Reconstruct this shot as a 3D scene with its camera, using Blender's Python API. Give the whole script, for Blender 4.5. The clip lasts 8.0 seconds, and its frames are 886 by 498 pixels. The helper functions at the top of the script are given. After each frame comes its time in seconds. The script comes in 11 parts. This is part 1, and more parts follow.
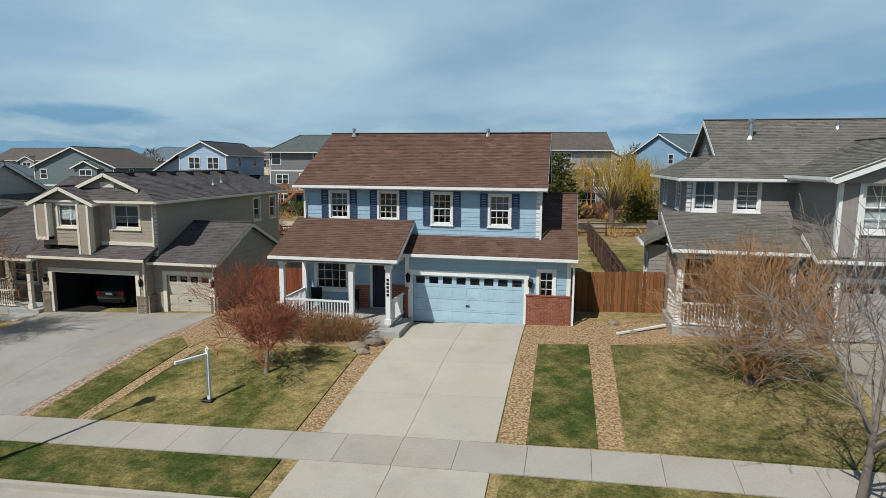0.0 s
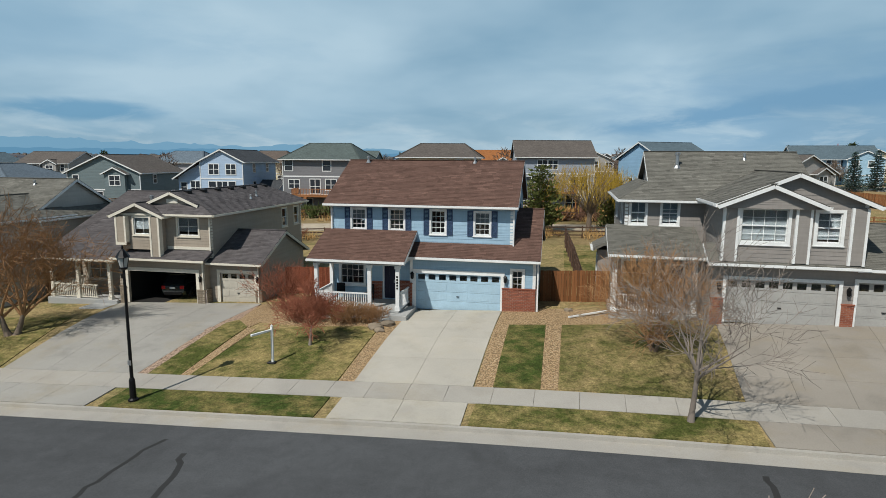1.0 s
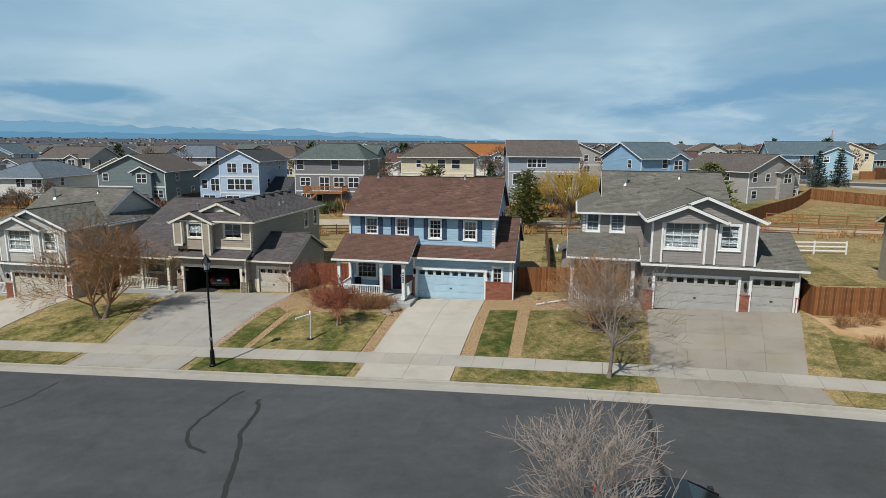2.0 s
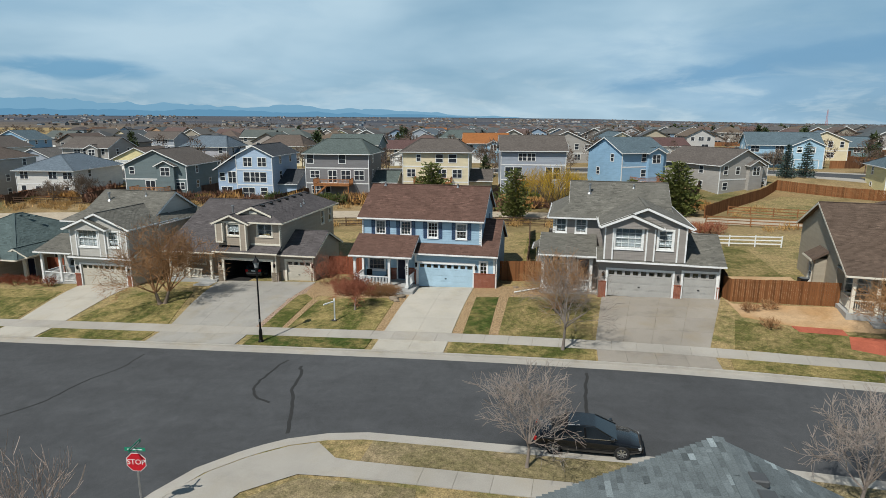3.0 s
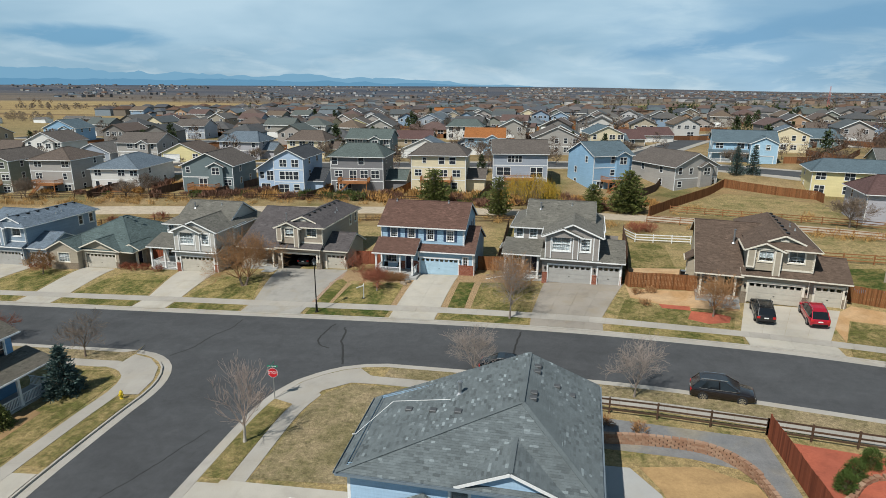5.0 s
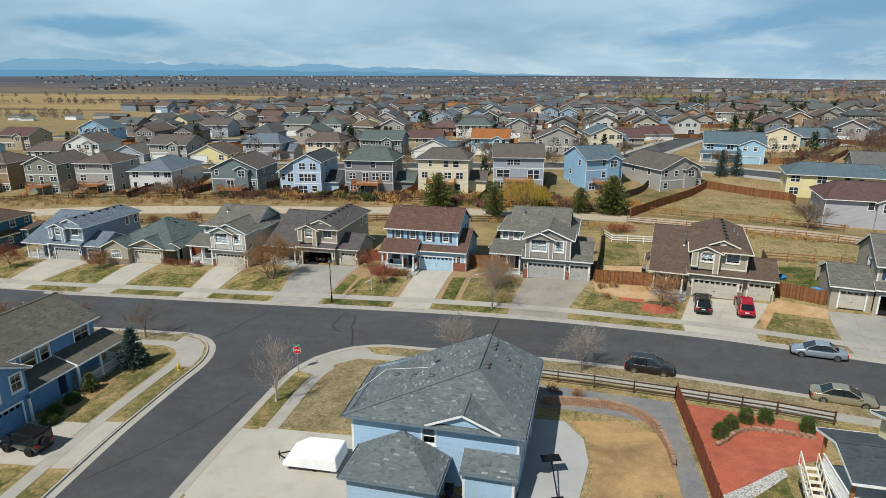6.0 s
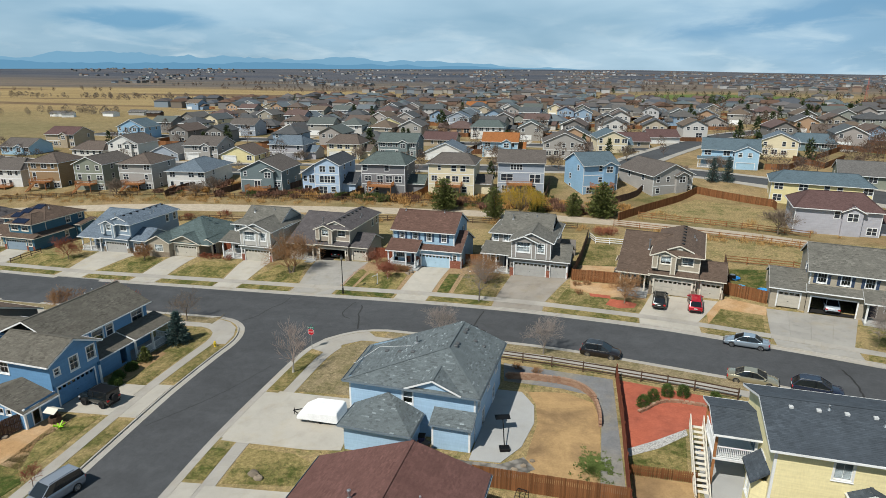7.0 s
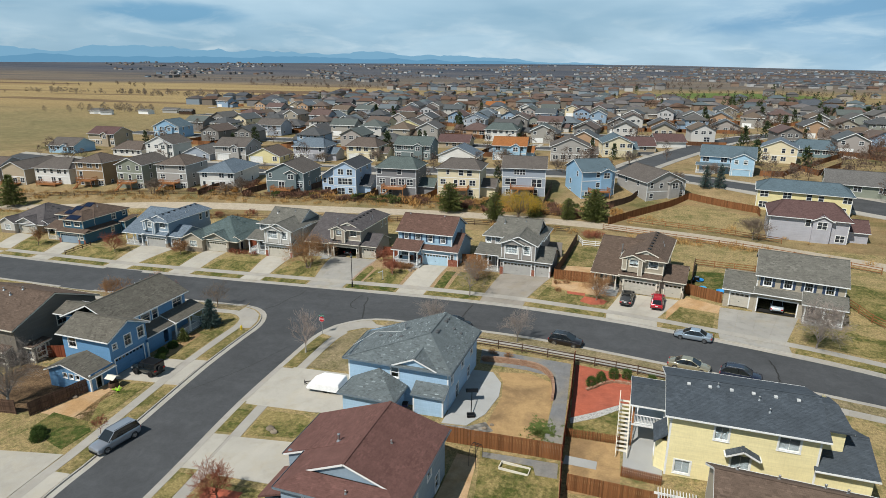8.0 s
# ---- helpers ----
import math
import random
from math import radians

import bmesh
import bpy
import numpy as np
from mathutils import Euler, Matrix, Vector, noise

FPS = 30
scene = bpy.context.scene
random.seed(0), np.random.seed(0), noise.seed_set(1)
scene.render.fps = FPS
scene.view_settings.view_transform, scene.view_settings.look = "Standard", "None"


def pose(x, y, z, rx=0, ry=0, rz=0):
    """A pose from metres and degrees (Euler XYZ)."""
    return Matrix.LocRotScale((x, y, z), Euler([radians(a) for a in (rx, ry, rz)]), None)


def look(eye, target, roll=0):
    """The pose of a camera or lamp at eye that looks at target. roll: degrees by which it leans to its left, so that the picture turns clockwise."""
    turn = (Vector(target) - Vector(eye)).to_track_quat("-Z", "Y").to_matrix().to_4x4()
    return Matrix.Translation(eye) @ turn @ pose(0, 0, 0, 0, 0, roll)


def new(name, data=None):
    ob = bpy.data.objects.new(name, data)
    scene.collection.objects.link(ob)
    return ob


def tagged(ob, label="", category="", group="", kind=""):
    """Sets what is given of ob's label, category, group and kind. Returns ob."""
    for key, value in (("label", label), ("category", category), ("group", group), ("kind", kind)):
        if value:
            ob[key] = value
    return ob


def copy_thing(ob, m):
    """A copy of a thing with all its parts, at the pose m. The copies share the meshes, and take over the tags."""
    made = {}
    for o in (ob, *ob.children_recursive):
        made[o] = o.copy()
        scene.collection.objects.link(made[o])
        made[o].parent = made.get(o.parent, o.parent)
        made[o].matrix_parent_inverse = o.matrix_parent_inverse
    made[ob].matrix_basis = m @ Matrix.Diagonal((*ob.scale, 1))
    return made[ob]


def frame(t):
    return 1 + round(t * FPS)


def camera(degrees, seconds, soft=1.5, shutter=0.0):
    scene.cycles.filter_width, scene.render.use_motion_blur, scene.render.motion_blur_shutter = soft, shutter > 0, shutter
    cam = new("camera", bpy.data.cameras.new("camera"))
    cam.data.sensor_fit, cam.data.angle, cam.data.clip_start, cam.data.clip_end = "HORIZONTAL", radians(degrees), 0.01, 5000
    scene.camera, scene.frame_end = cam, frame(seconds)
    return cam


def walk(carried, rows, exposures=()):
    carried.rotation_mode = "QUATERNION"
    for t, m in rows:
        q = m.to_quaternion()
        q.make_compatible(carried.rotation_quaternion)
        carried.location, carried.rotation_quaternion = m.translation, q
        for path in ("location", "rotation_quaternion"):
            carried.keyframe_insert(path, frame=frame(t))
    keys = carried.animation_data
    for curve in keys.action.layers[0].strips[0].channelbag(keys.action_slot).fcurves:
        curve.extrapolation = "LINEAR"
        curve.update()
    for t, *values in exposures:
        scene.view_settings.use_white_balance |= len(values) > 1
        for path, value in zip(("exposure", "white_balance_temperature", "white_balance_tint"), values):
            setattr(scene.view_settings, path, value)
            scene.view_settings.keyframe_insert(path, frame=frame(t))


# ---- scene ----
cam = camera(73.5, 8.0, soft=0.84)
PATH = [
    (0, (6.21, -24.946, 6.916), (5.83, -23.003, 6.632), 0.4),
    (0.5, (6.999, -28.529, 7.527), (6.62, -26.586, 7.245), 0.4),
    (1, (7.858, -32.506, 8.533), (7.482, -30.565, 8.234), 0.4),
    (1.5, (8.791, -36.671, 9.698), (8.416, -34.732, 9.377), 0.4),
    (3, (11.765, -49.768, 14.576), (11.396, -47.85, 14.148), 0.3),
    (3.5, (12.881, -54.545, 16.552), (12.513, -52.634, 16.092), 0.3),
    (4, (14.185, -59.543, 18.651), (13.814, -57.639, 18.164), 0.2),
    (4.5, (15.797, -64.789, 20.785), (15.414, -62.893, 20.276), 0.3),
    (6, (23.016, -80.794, 27.765), (22.564, -78.929, 27.203), -0.1),
    (6.5, (26.232, -85.837, 30.02), (25.743, -83.986, 29.443), 0.0),
    (7, (29.683, -90.914, 32.173), (29.158, -89.074, 31.59), 0.1),
    (7.5, (33.43, -95.804, 34.499), (32.866, -93.979, 33.906), 0.3),
    (8, (37.302, -100.665, 36.827), (36.702, -98.854, 36.226), 0.3),
]
walk(cam, [(t, look(eye, target, roll)) for t, eye, target, roll in PATH], [(0, -0.15), (0.6, -0.19), (1.5, -0.15), (4, -0.06), (8, 0.02)])

# ---- sky, sun, exposure ----
SUN_EL, SUN_DIR = radians(52), Vector((-0.46, -0.89, 0)).normalized()
sun_data = bpy.data.lights.new("sun", "SUN")
sun_data.energy, sun_data.angle, sun_data.color = 4.75, radians(0.6), (1.0, 0.965, 0.885)
sun = new("sun", sun_data)
sun_from = Vector((SUN_DIR.x * math.cos(SUN_EL), SUN_DIR.y * math.cos(SUN_EL), math.sin(SUN_EL)))
sun.matrix_world = look(sun_from * 200, (0, 0, 0))

world = bpy.data.worlds.new("sky_world")
scene.world = world
world.use_nodes = True
wn, wl = world.node_tree.nodes, world.node_tree.links
wn.clear()


def wnode(kind, **values):
    n = wn.new(kind)
    for key, value in values.items():
        n.inputs[key].default_value = value
    return n


sky = wn.new("ShaderNodeTexSky")
sky.sky_type, sky.sun_disc = "NISHITA", False
sky.sun_elevation, sky.sun_rotation = SUN_EL, math.atan2(SUN_DIR.x, SUN_DIR.y)
sky.air_density, sky.dust_density, sky.ozone_density = 1.0, 0.0, 4.0
wgeo = wn.new("ShaderNodeTexCoord")
split = wn.new("ShaderNodeSeparateXYZ")
wl.new(wgeo.outputs["Generated"], split.inputs[0])


def wmath(op, a, b=0.0, c=None):
    n = wn.new("ShaderNodeMath")
    n.operation = op
    for i, v in enumerate((a, b) if c is None else (a, b, c)):
        if isinstance(v, (int, float)):
            n.inputs[i].default_value = v
        else:
            wl.new(v, n.inputs[i])
    return n.outputs[0]


# a cloud deck: the direction is projected on a high level sheet
lift = wmath("ADD", wmath("MAXIMUM", split.outputs[2], 0.0), 0.2)
cx = wmath("DIVIDE", wmath("MULTIPLY", split.outputs[0], -1.0), lift)
cy = wmath("DIVIDE", split.outputs[1], lift)
deck = wn.new("ShaderNodeCombineXYZ")
wl.new(cx, deck.inputs[0]), wl.new(cy, deck.inputs[1])
deck.inputs[2].default_value = 3.1
big = wnode("ShaderNodeTexNoise", Scale=0.42, Detail=3.5, Roughness=0.45, Distortion=0.5)
fine = wnode("ShaderNodeTexNoise", Scale=1.0, Detail=4.0, Roughness=0.5, Distortion=0.25)
wl.new(deck.outputs[0], big.inputs["Vector"]), wl.new(deck.outputs[0], fine.inputs["Vector"])
cover = wn.new("ShaderNodeValToRGB")
cover.color_ramp.elements[0].position, cover.color_ramp.elements[1].position = 0.33, 0.60
wl.new(wmath("ADD", wmath("MULTIPLY", big.outputs[0], 0.72), wmath("MULTIPLY", fine.outputs[0], 0.28)), cover.inputs[0])
# a high grey-blue veil with soft lighter and darker swathes
tone = wn.new("ShaderNodeValToRGB")
tone.color_ramp.elements[0].position, tone.color_ramp.elements[0].color = 0.36, (0.25, 0.46, 0.635, 1)
tone.color_ramp.elements[1].position, tone.color_ramp.elements[1].color = 0.64, (0.515, 0.705, 0.835, 1)
wl.new(wmath("ADD", wmath("MULTIPLY", fine.outputs[0], 0.55), wmath("MULTIPLY", big.outputs[0], 0.45)), tone.inputs[0])
# low clouds near the horizon: bearing and height, stretched sideways
bearing = wmath("ARCTAN2", split.outputs[0], split.outputs[1])
low = wn.new("ShaderNodeCombineXYZ")
wl.new(wmath("MULTIPLY", bearing, 9.0), low.inputs[0]), wl.new(wmath("MULTIPLY", split.outputs[2], 34.0), low.inputs[1])
puffs = wnode("ShaderNodeTexNoise", Scale=1.0, Detail=6.0, Roughness=0.58, Distortion=0.4)
wl.new(low.outputs[0], puffs.inputs["Vector"])
ragged = wmath("MULTIPLY_ADD", puffs.outputs[0], 1.6, -0.8)


def gap(at, half_wide, height, half_high, rise):
    """A ragged opening in the veil, given by bearing and height in radians; rise tilts it."""
    a = wmath("DIVIDE", wmath("SUBTRACT", bearing, at), half_wide)
    mid = wmath("MULTIPLY_ADD", wmath("SUBTRACT", bearing, at), rise, height)
    b = wmath("DIVIDE", wmath("SUBTRACT", split.outputs[2], mid), half_high)
    r = wmath("ADD", wmath("ADD", wmath("MULTIPLY", a, a), wmath("MULTIPLY", b, b)), wmath("MULTIPLY", ragged, 1.3))
    n = wn.new("ShaderNodeMapRange")
    n.interpolation_type = "SMOOTHSTEP"
    n.inputs[1].default_value, n.inputs[2].default_value, n.inputs[3].default_value, n.inputs[4].default_value = 0.1, 1.5, 1.0, 0.0
    wl.new(r, n.inputs[0])
    return n.outputs[0]


def over(base, top, f):
    n = wn.new("ShaderNodeMix")
    n.data_type = "RGBA"
    wl.new(f, n.inputs[0]), wl.new(base, n.inputs[6])
    n.inputs[7].default_value = top
    return n.outputs[2]


bank = wn.new("ShaderNodeMapRange")
bank.inputs[1].default_value, bank.inputs[2].default_value, bank.inputs[3].default_value, bank.inputs[4].default_value = 0.02, 0.09, 0.85, 0.0
wl.new(split.outputs[2], bank.inputs[0])
heap = wn.new("ShaderNodeMapRange")
heap.inputs[1].default_value, heap.inputs[2].default_value = 0.5, 0.68
wl.new(puffs.outputs[0], heap.inputs[0])
veil = over(tone.outputs[0], (0.16, 0.385, 0.60, 1), wmath("MULTIPLY", gap(-0.73, 0.10, 0.066, 0.016, 0.0), 0.85))
veil = over(veil, (0.17, 0.38, 0.60, 1), wmath("MULTIPLY", gap(0.37, 0.30, 0.088, 0.019, 0.13), 0.85))
veil = over(veil, (0.25, 0.47, 0.67, 1), wmath("MULTIPLY", gap(-0.95, 0.5, 0.17, 0.05, 0.0), 0.35))
veil = over(veil, (0.22, 0.43, 0.645, 1), wmath("MULTIPLY", gap(0.62, 0.55, 0.07, 0.10, 0.0), 0.62))
veil = over(veil, (0.64, 0.79, 0.88, 1), wmath("MULTIPLY", heap.outputs[0], wmath("MULTIPLY", bank.outputs[0], 0.75)))
clear, cloud, blend, wout = wn.new("ShaderNodeBackground"), wn.new("ShaderNodeBackground"), wn.new("ShaderNodeMixShader"), wn.new("ShaderNodeOutputWorld")
wl.new(sky.outputs[0], clear.inputs[0])
clear.inputs[1].default_value = 0.038
wl.new(veil, cloud.inputs[0])
cloud.inputs[1].default_value = 0.97
# thin cloud: seen through more of it towards the horizon than overhead
thin = wn.new("ShaderNodeMapRange")
thin.inputs[1].default_value, thin.inputs[2].default_value, thin.inputs[3].default_value, thin.inputs[4].default_value = 0.30, 0.68, 1.0, 0.15
wl.new(split.outputs[2], thin.inputs[0])
wl.new(wmath("MULTIPLY", wmath("MULTIPLY_ADD", cover.outputs[0], 0.2, 0.78), thin.outputs[0]), blend.inputs[0])
wl.new(clear.outputs[0], blend.inputs[1]), wl.new(cloud.outputs[0], blend.inputs[2]), wl.new(blend.outputs[0], wout.inputs[0])

# ---- materials ----
def nodes_of(name):
    m = bpy.data.materials.new(name)
    m.use_nodes = True
    return m, m.node_tree.nodes, m.node_tree.links, m.node_tree.nodes["Principled BSDF"]


class Net:
    """Short hand for a node material."""

    def __init__(self, name, rough=0.8, metal=0.0, spec=0.3):
        self.m, self.n, self.l, self.b = nodes_of(name)
        self.b.inputs["Roughness"].default_value = rough
        self.b.inputs["Metallic"].default_value = metal
        self.b.inputs["Specular IOR Level"].default_value = spec
        self.co = self.n.new("ShaderNodeTexCoord")
        self.normal = None

    def put(self, value, socket):
        if isinstance(value, (int, float)):
            socket.default_value = value
        elif isinstance(value, tuple):
            socket.default_value = value if len(value) == 4 else (*value, 1.0)
        else:
            self.l.new(value, socket)

    def noise(self, scale, detail=4.0, rough=0.55, stretch=None, space="Object", distort=0.0):
        t = self.n.new("ShaderNodeTexNoise")
        t.inputs["Scale"].default_value, t.inputs["Detail"].default_value = scale, detail
        t.inputs["Roughness"].default_value, t.inputs["Distortion"].default_value = rough, distort
        self.l.new(self.vec(stretch, space), t.inputs["Vector"])
        return t.outputs[0]

    def grain(self, scale, detail=4.0, rough=0.6, gain=2.6, **kw):
        """Noise with its contrast stretched to fill 0 to 1."""
        return self.math("MULTIPLY_ADD", self.noise(scale, detail, rough, **kw), gain, 0.5 - gain / 2)

    def shade(self, c, f, lo, hi):
        """Colour c made darker or lighter by the factor f runs through."""
        x = self.n.new("ShaderNodeMapRange")
        self.put(f, x.inputs[0])
        x.inputs[3].default_value, x.inputs[4].default_value = lo, hi
        v = self.n.new("ShaderNodeVectorMath")
        v.operation = "SCALE"
        self.put(c, v.inputs[0])
        self.l.new(x.outputs[0], v.inputs[3])
        return v.outputs[0]

    def vec(self, stretch=None, space="Object"):
        if not stretch:
            return self.co.outputs[space]
        g = self.n.new("ShaderNodeMapping")
        g.inputs["Scale"].default_value = stretch
        self.l.new(self.co.outputs[space], g.inputs["Vector"])
        return g.outputs[0]

    def voronoi(self, scale, out="Distance", space="Object", feature="F1"):
        t = self.n.new("ShaderNodeTexVoronoi")
        t.feature = feature
        t.inputs["Scale"].default_value = scale
        self.l.new(self.co.outputs[space], t.inputs["Vector"])
        return t.outputs[out]

    def ramp(self, value, *stops, step=False):
        r = self.n.new("ShaderNodeValToRGB")
        if step:
            r.color_ramp.interpolation = "CONSTANT"
        while len(r.color_ramp.elements) < len(stops):
            r.color_ramp.elements.new(0.5)
        for e, (p, c) in zip(r.color_ramp.elements, stops):
            e.position, e.color = p, (*c, 1.0) if isinstance(c, tuple) else (c, c, c, 1.0)
        self.put(value, r.inputs[0])
        return r.outputs[0]

    def mix(self, f, a, b, how="MIX"):
        x = self.n.new("ShaderNodeMix")
        x.data_type, x.blend_type = "RGBA", how
        self.put(f, x.inputs[0]), self.put(a, x.inputs[6]), self.put(b, x.inputs[7])
        return x.outputs[2]

    def math(self, op, a, b=0.0, c=0.0):
        x = self.n.new("ShaderNodeMath")
        x.operation = op
        self.put(a, x.inputs[0]), self.put(b, x.inputs[1]), self.put(c, x.inputs[2])
        return x.outputs[0]

    def axis(self, i, space="Object"):
        s = self.n.new("ShaderNodeSeparateXYZ")
        self.l.new(self.co.outputs[space], s.inputs[0])
        return s.outputs[i]

    def bump(self, height, strength=0.4, distance=0.01):
        b = self.n.new("ShaderNodeBump")
        b.inputs["Strength"].default_value, b.inputs["Distance"].default_value = strength, distance
        self.put(height, b.inputs["Height"])
        if self.normal:
            self.l.new(self.normal, b.inputs["Normal"])
        self.normal = b.outputs[0]
        self.l.new(self.normal, self.b.inputs["Normal"])

    def island(self):
        return self.n.new("ShaderNodeNewGeometry").outputs["Random Per Island"]

    def each(self):
        return self.n.new("ShaderNodeObjectInfo").outputs["Random"]

    def colour(self, value):
        self.put(value, self.b.inputs["Base Color"])
        return self

    def rough(self, value):
        self.put(value, self.b.inputs["Roughness"])
        return self


def tint(c, k):
    return tuple(min(1.0, v * k) for v in c)


def siding(name, c, lap=0.19):
    """Painted lap siding: faint weathering, fine grain."""
    s = Net(name, 0.62, spec=0.25)
    s.colour(s.shade(s.shade(s.mix(s.grain(0.35, 5), c, tint(c, 0.88)), s.grain(2.2, 4, stretch=(0.15, 0.15, 2.5)), 0.92, 1.07), s.grain(9, 4, stretch=(1, 1, 0.2)), 0.95, 1.05))
    if lap:
        saw = s.math("FRACT", s.math("DIVIDE", s.axis(2), lap))
        s.bump(s.math("SUBTRACT", 1.0, saw), 0.55, 0.018)
    s.bump(s.noise(60, 2), 0.06, 0.004)
    return s.m


def plain(name, c, rough=0.55, metal=0.0, grain=25, vary=0.08, spec=0.3):
    s = Net(name, rough, metal, spec)
    s.colour(s.shade(s.mix(s.grain(1.2, 5), tint(c, 1 - vary), tint(c, 1 + vary)), s.grain(grain * 0.4, 3), 1 - vary * 0.6, 1 + vary * 0.6))
    s.bump(s.noise(grain, 3), 0.08, 0.004)
    return s.m


def shingle(name, c, dark=0.55, light=1.35, spot=0.5):
    """Asphalt shingle tabs, each its own shade, with granules."""
    s = Net(name, 0.9, spec=0.15)
    tone = s.ramp(s.island(), (0.0, tint(c, dark)), (0.25, tint(c, 0.85)), (0.7, c), (0.92, tint(c, 1.12)), (1.0, tint(c, light)))
    worn = s.mix(s.ramp(s.noise(0.35, 5), (0.3, 0.0), (0.75, 1.0)), tone, tint(c, 0.9))
    s.colour(s.shade(s.shade(worn, s.grain(28, 3), 0.78, 1.25), s.grain(0.9, 5, stretch=(1, 1, 0.5)), 0.86, 1.14))
    s.bump(s.noise(120, 2), 0.25, 0.006)
    return s.m


def shingle_flat(name, c):
    """Far roofs: tabs from a brick pattern along the slope."""
    s = Net(name, 0.9, spec=0.15)
    t = s.n.new("ShaderNodeTexBrick")
    t.inputs["Scale"].default_value = 1.0
    t.inputs["Brick Width"].default_value, t.inputs["Row Height"].default_value = 0.34, 0.145
    t.inputs["Mortar Size"].default_value, t.inputs["Bias"].default_value = 0.006, -0.1
    t.inputs["Color1"].default_value, t.inputs["Color2"].default_value = (*tint(c, 0.75), 1), (*tint(c, 1.22), 1)
    t.inputs["Mortar"].default_value = (*tint(c, 0.55), 1)
    s.l.new(s.co.outputs["UV"], t.inputs["Vector"])
    s.colour(s.shade(s.mix(0.3, t.outputs[0], s.mix(s.grain(0.5, 6), tint(c, 0.72), tint(c, 1.2))), s.grain(5, 4), 0.84, 1.16))
    s.bump(t.outputs["Fac"], 0.3, 0.01)
    return s.m


def brickwork(name, c1, c2, mortar, w=0.21, h=0.075, joint=0.012):
    s = Net(name, 0.88, spec=0.2)
    s.colour(s.mix(s.noise(3, 4), s.ramp(s.each(), (0.0, c1), (0.5, tuple((a + b) / 2 for a, b in zip(c1, c2))), (1.0, c2)), tint(c1, 0.8)))
    s.bump(s.noise(40, 4), 0.3, 0.006)
    return s.m


def concrete(name, c, stains=0.5):
    s = Net(name, 0.85, spec=0.25)
    big = s.ramp(s.noise(0.22, 6, 0.6), (0.32, tint(c, 0.86)), (0.62, tint(c, 1.04)))
    patch = s.mix(s.math("MULTIPLY", s.ramp(s.noise(0.4, 6, 0.65, distort=0.2), (0.5, 0.0), (0.72, 1.0)), stains), big, (c[0] * 0.92, c[1] * 0.84, c[2] * 0.68))
    slabby = s.mix(0.18, patch, s.ramp(s.each(), (0, tint(c, 0.8)), (1, tint(c, 1.15))))
    fleck = s.shade(slabby, s.grain(24, 3), 0.93, 1.07)
    drip = s.shade(fleck, s.ramp(s.grain(0.7, 5, 0.6, distort=0.2), (0.55, 0.0), (1.0, 1.0)), 1.0, 1.0 - 0.2 * stains)
    s.colour(s.shade(drip, s.grain(0.12, 4, stretch=(1.0, 0.35, 1)), 0.93, 1.05))
    s.bump(s.noise(70, 3), 0.15, 0.004)
    return s.m


def turf(name, green, straw, bare, amount=0.5, seed=0.0):
    """Early spring lawn: straw and green in blotches, fine blades."""
    s = Net(name, 0.95, spec=0.1)
    blot = s.grain(0.32, 7, 0.62, 1.9, distort=0.5)
    mid = s.grain(1.9, 5, 0.65, 2.2)
    f = s.ramp(s.math("ADD", s.math("MULTIPLY", blot, 0.65), s.math("MULTIPLY", mid, 0.35)), (amount - 0.16, 0.0), (amount + 0.16, 1.0))
    base = s.mix(f, straw, green)
    base = s.mix(s.ramp(s.noise(0.9, 6, 0.7), (0.62, 0.0), (0.78, 0.8)), base, bare)
    tuft = s.shade(base, s.grain(3.2, 4, 0.65), 0.66, 1.32)
    s.colour(s.shade(tuft, s.grain(13, 4, 0.7), 0.52, 1.5))
    s.bump(s.noise(6, 3, 0.6), 0.5, 0.08)
    s.bump(s.noise(30, 4, 0.7), 0.7, 0.035)
    return s.m


def gravel(name, tones, scale=16):
    s = Net(name, 0.9, spec=0.2)
    cell = s.voronoi(scale, "Color")
    sp = s.n.new("ShaderNodeSeparateColor")
    s.l.new(cell, sp.inputs[0])
    k = len(tones) - 1
    rocks = s.ramp(sp.outputs[0], *[(i / k, c) for i, c in enumerate(tones)])
    d = s.voronoi(scale)
    s.colour(s.mix(s.ramp(d, (0.35, 0.0), (0.75, 1.0)), s.mix(s.noise(0.8, 4), rocks, tint(tones[0], 0.9)), tint(tones[0], 0.45)))
    s.bump(s.math("SUBTRACT", 1.0, d), 0.9, 0.04)
    return s.m


def soil(name, c, patch, grit=0.14):
    """Loose ground: broad soft patches, small stains and fine grit."""
    s = Net(name, 0.95, spec=0.08)
    base = s.mix(s.ramp(s.grain(0.22, 5, 0.5, 2.4, distort=0.6), (0.35, 0.0), (0.75, 1.0)), c, patch)
    base = s.shade(base, s.grain(1.1, 5, 0.6), 0.88, 1.12)
    s.colour(s.shade(s.shade(base, s.grain(5, 4, 0.65), 0.9, 1.1), s.grain(30, 3, 0.7), 1 - grit, 1 + grit))
    s.bump(s.noise(9, 4, 0.6), 0.35, 0.03)
    s.bump(s.noise(40, 3, 0.6), 0.4, 0.012)
    return s.m


def wood(name, c, dark=0.55, along=(1.0, 1.0, 0.12)):
    s = Net(name, 0.8, spec=0.2)
    grain = s.noise(14, 5, 0.6, stretch=along)
    board = s.ramp(s.each(), (0.0, tint(c, 0.72)), (0.5, c), (1.0, tint(c, 1.2)))
    s.colour(s.mix(0.45, board, s.mix(grain, tint(c, dark), tint(c, 1.3))))
    s.bump(grain, 0.25, 0.006)
    return s.m


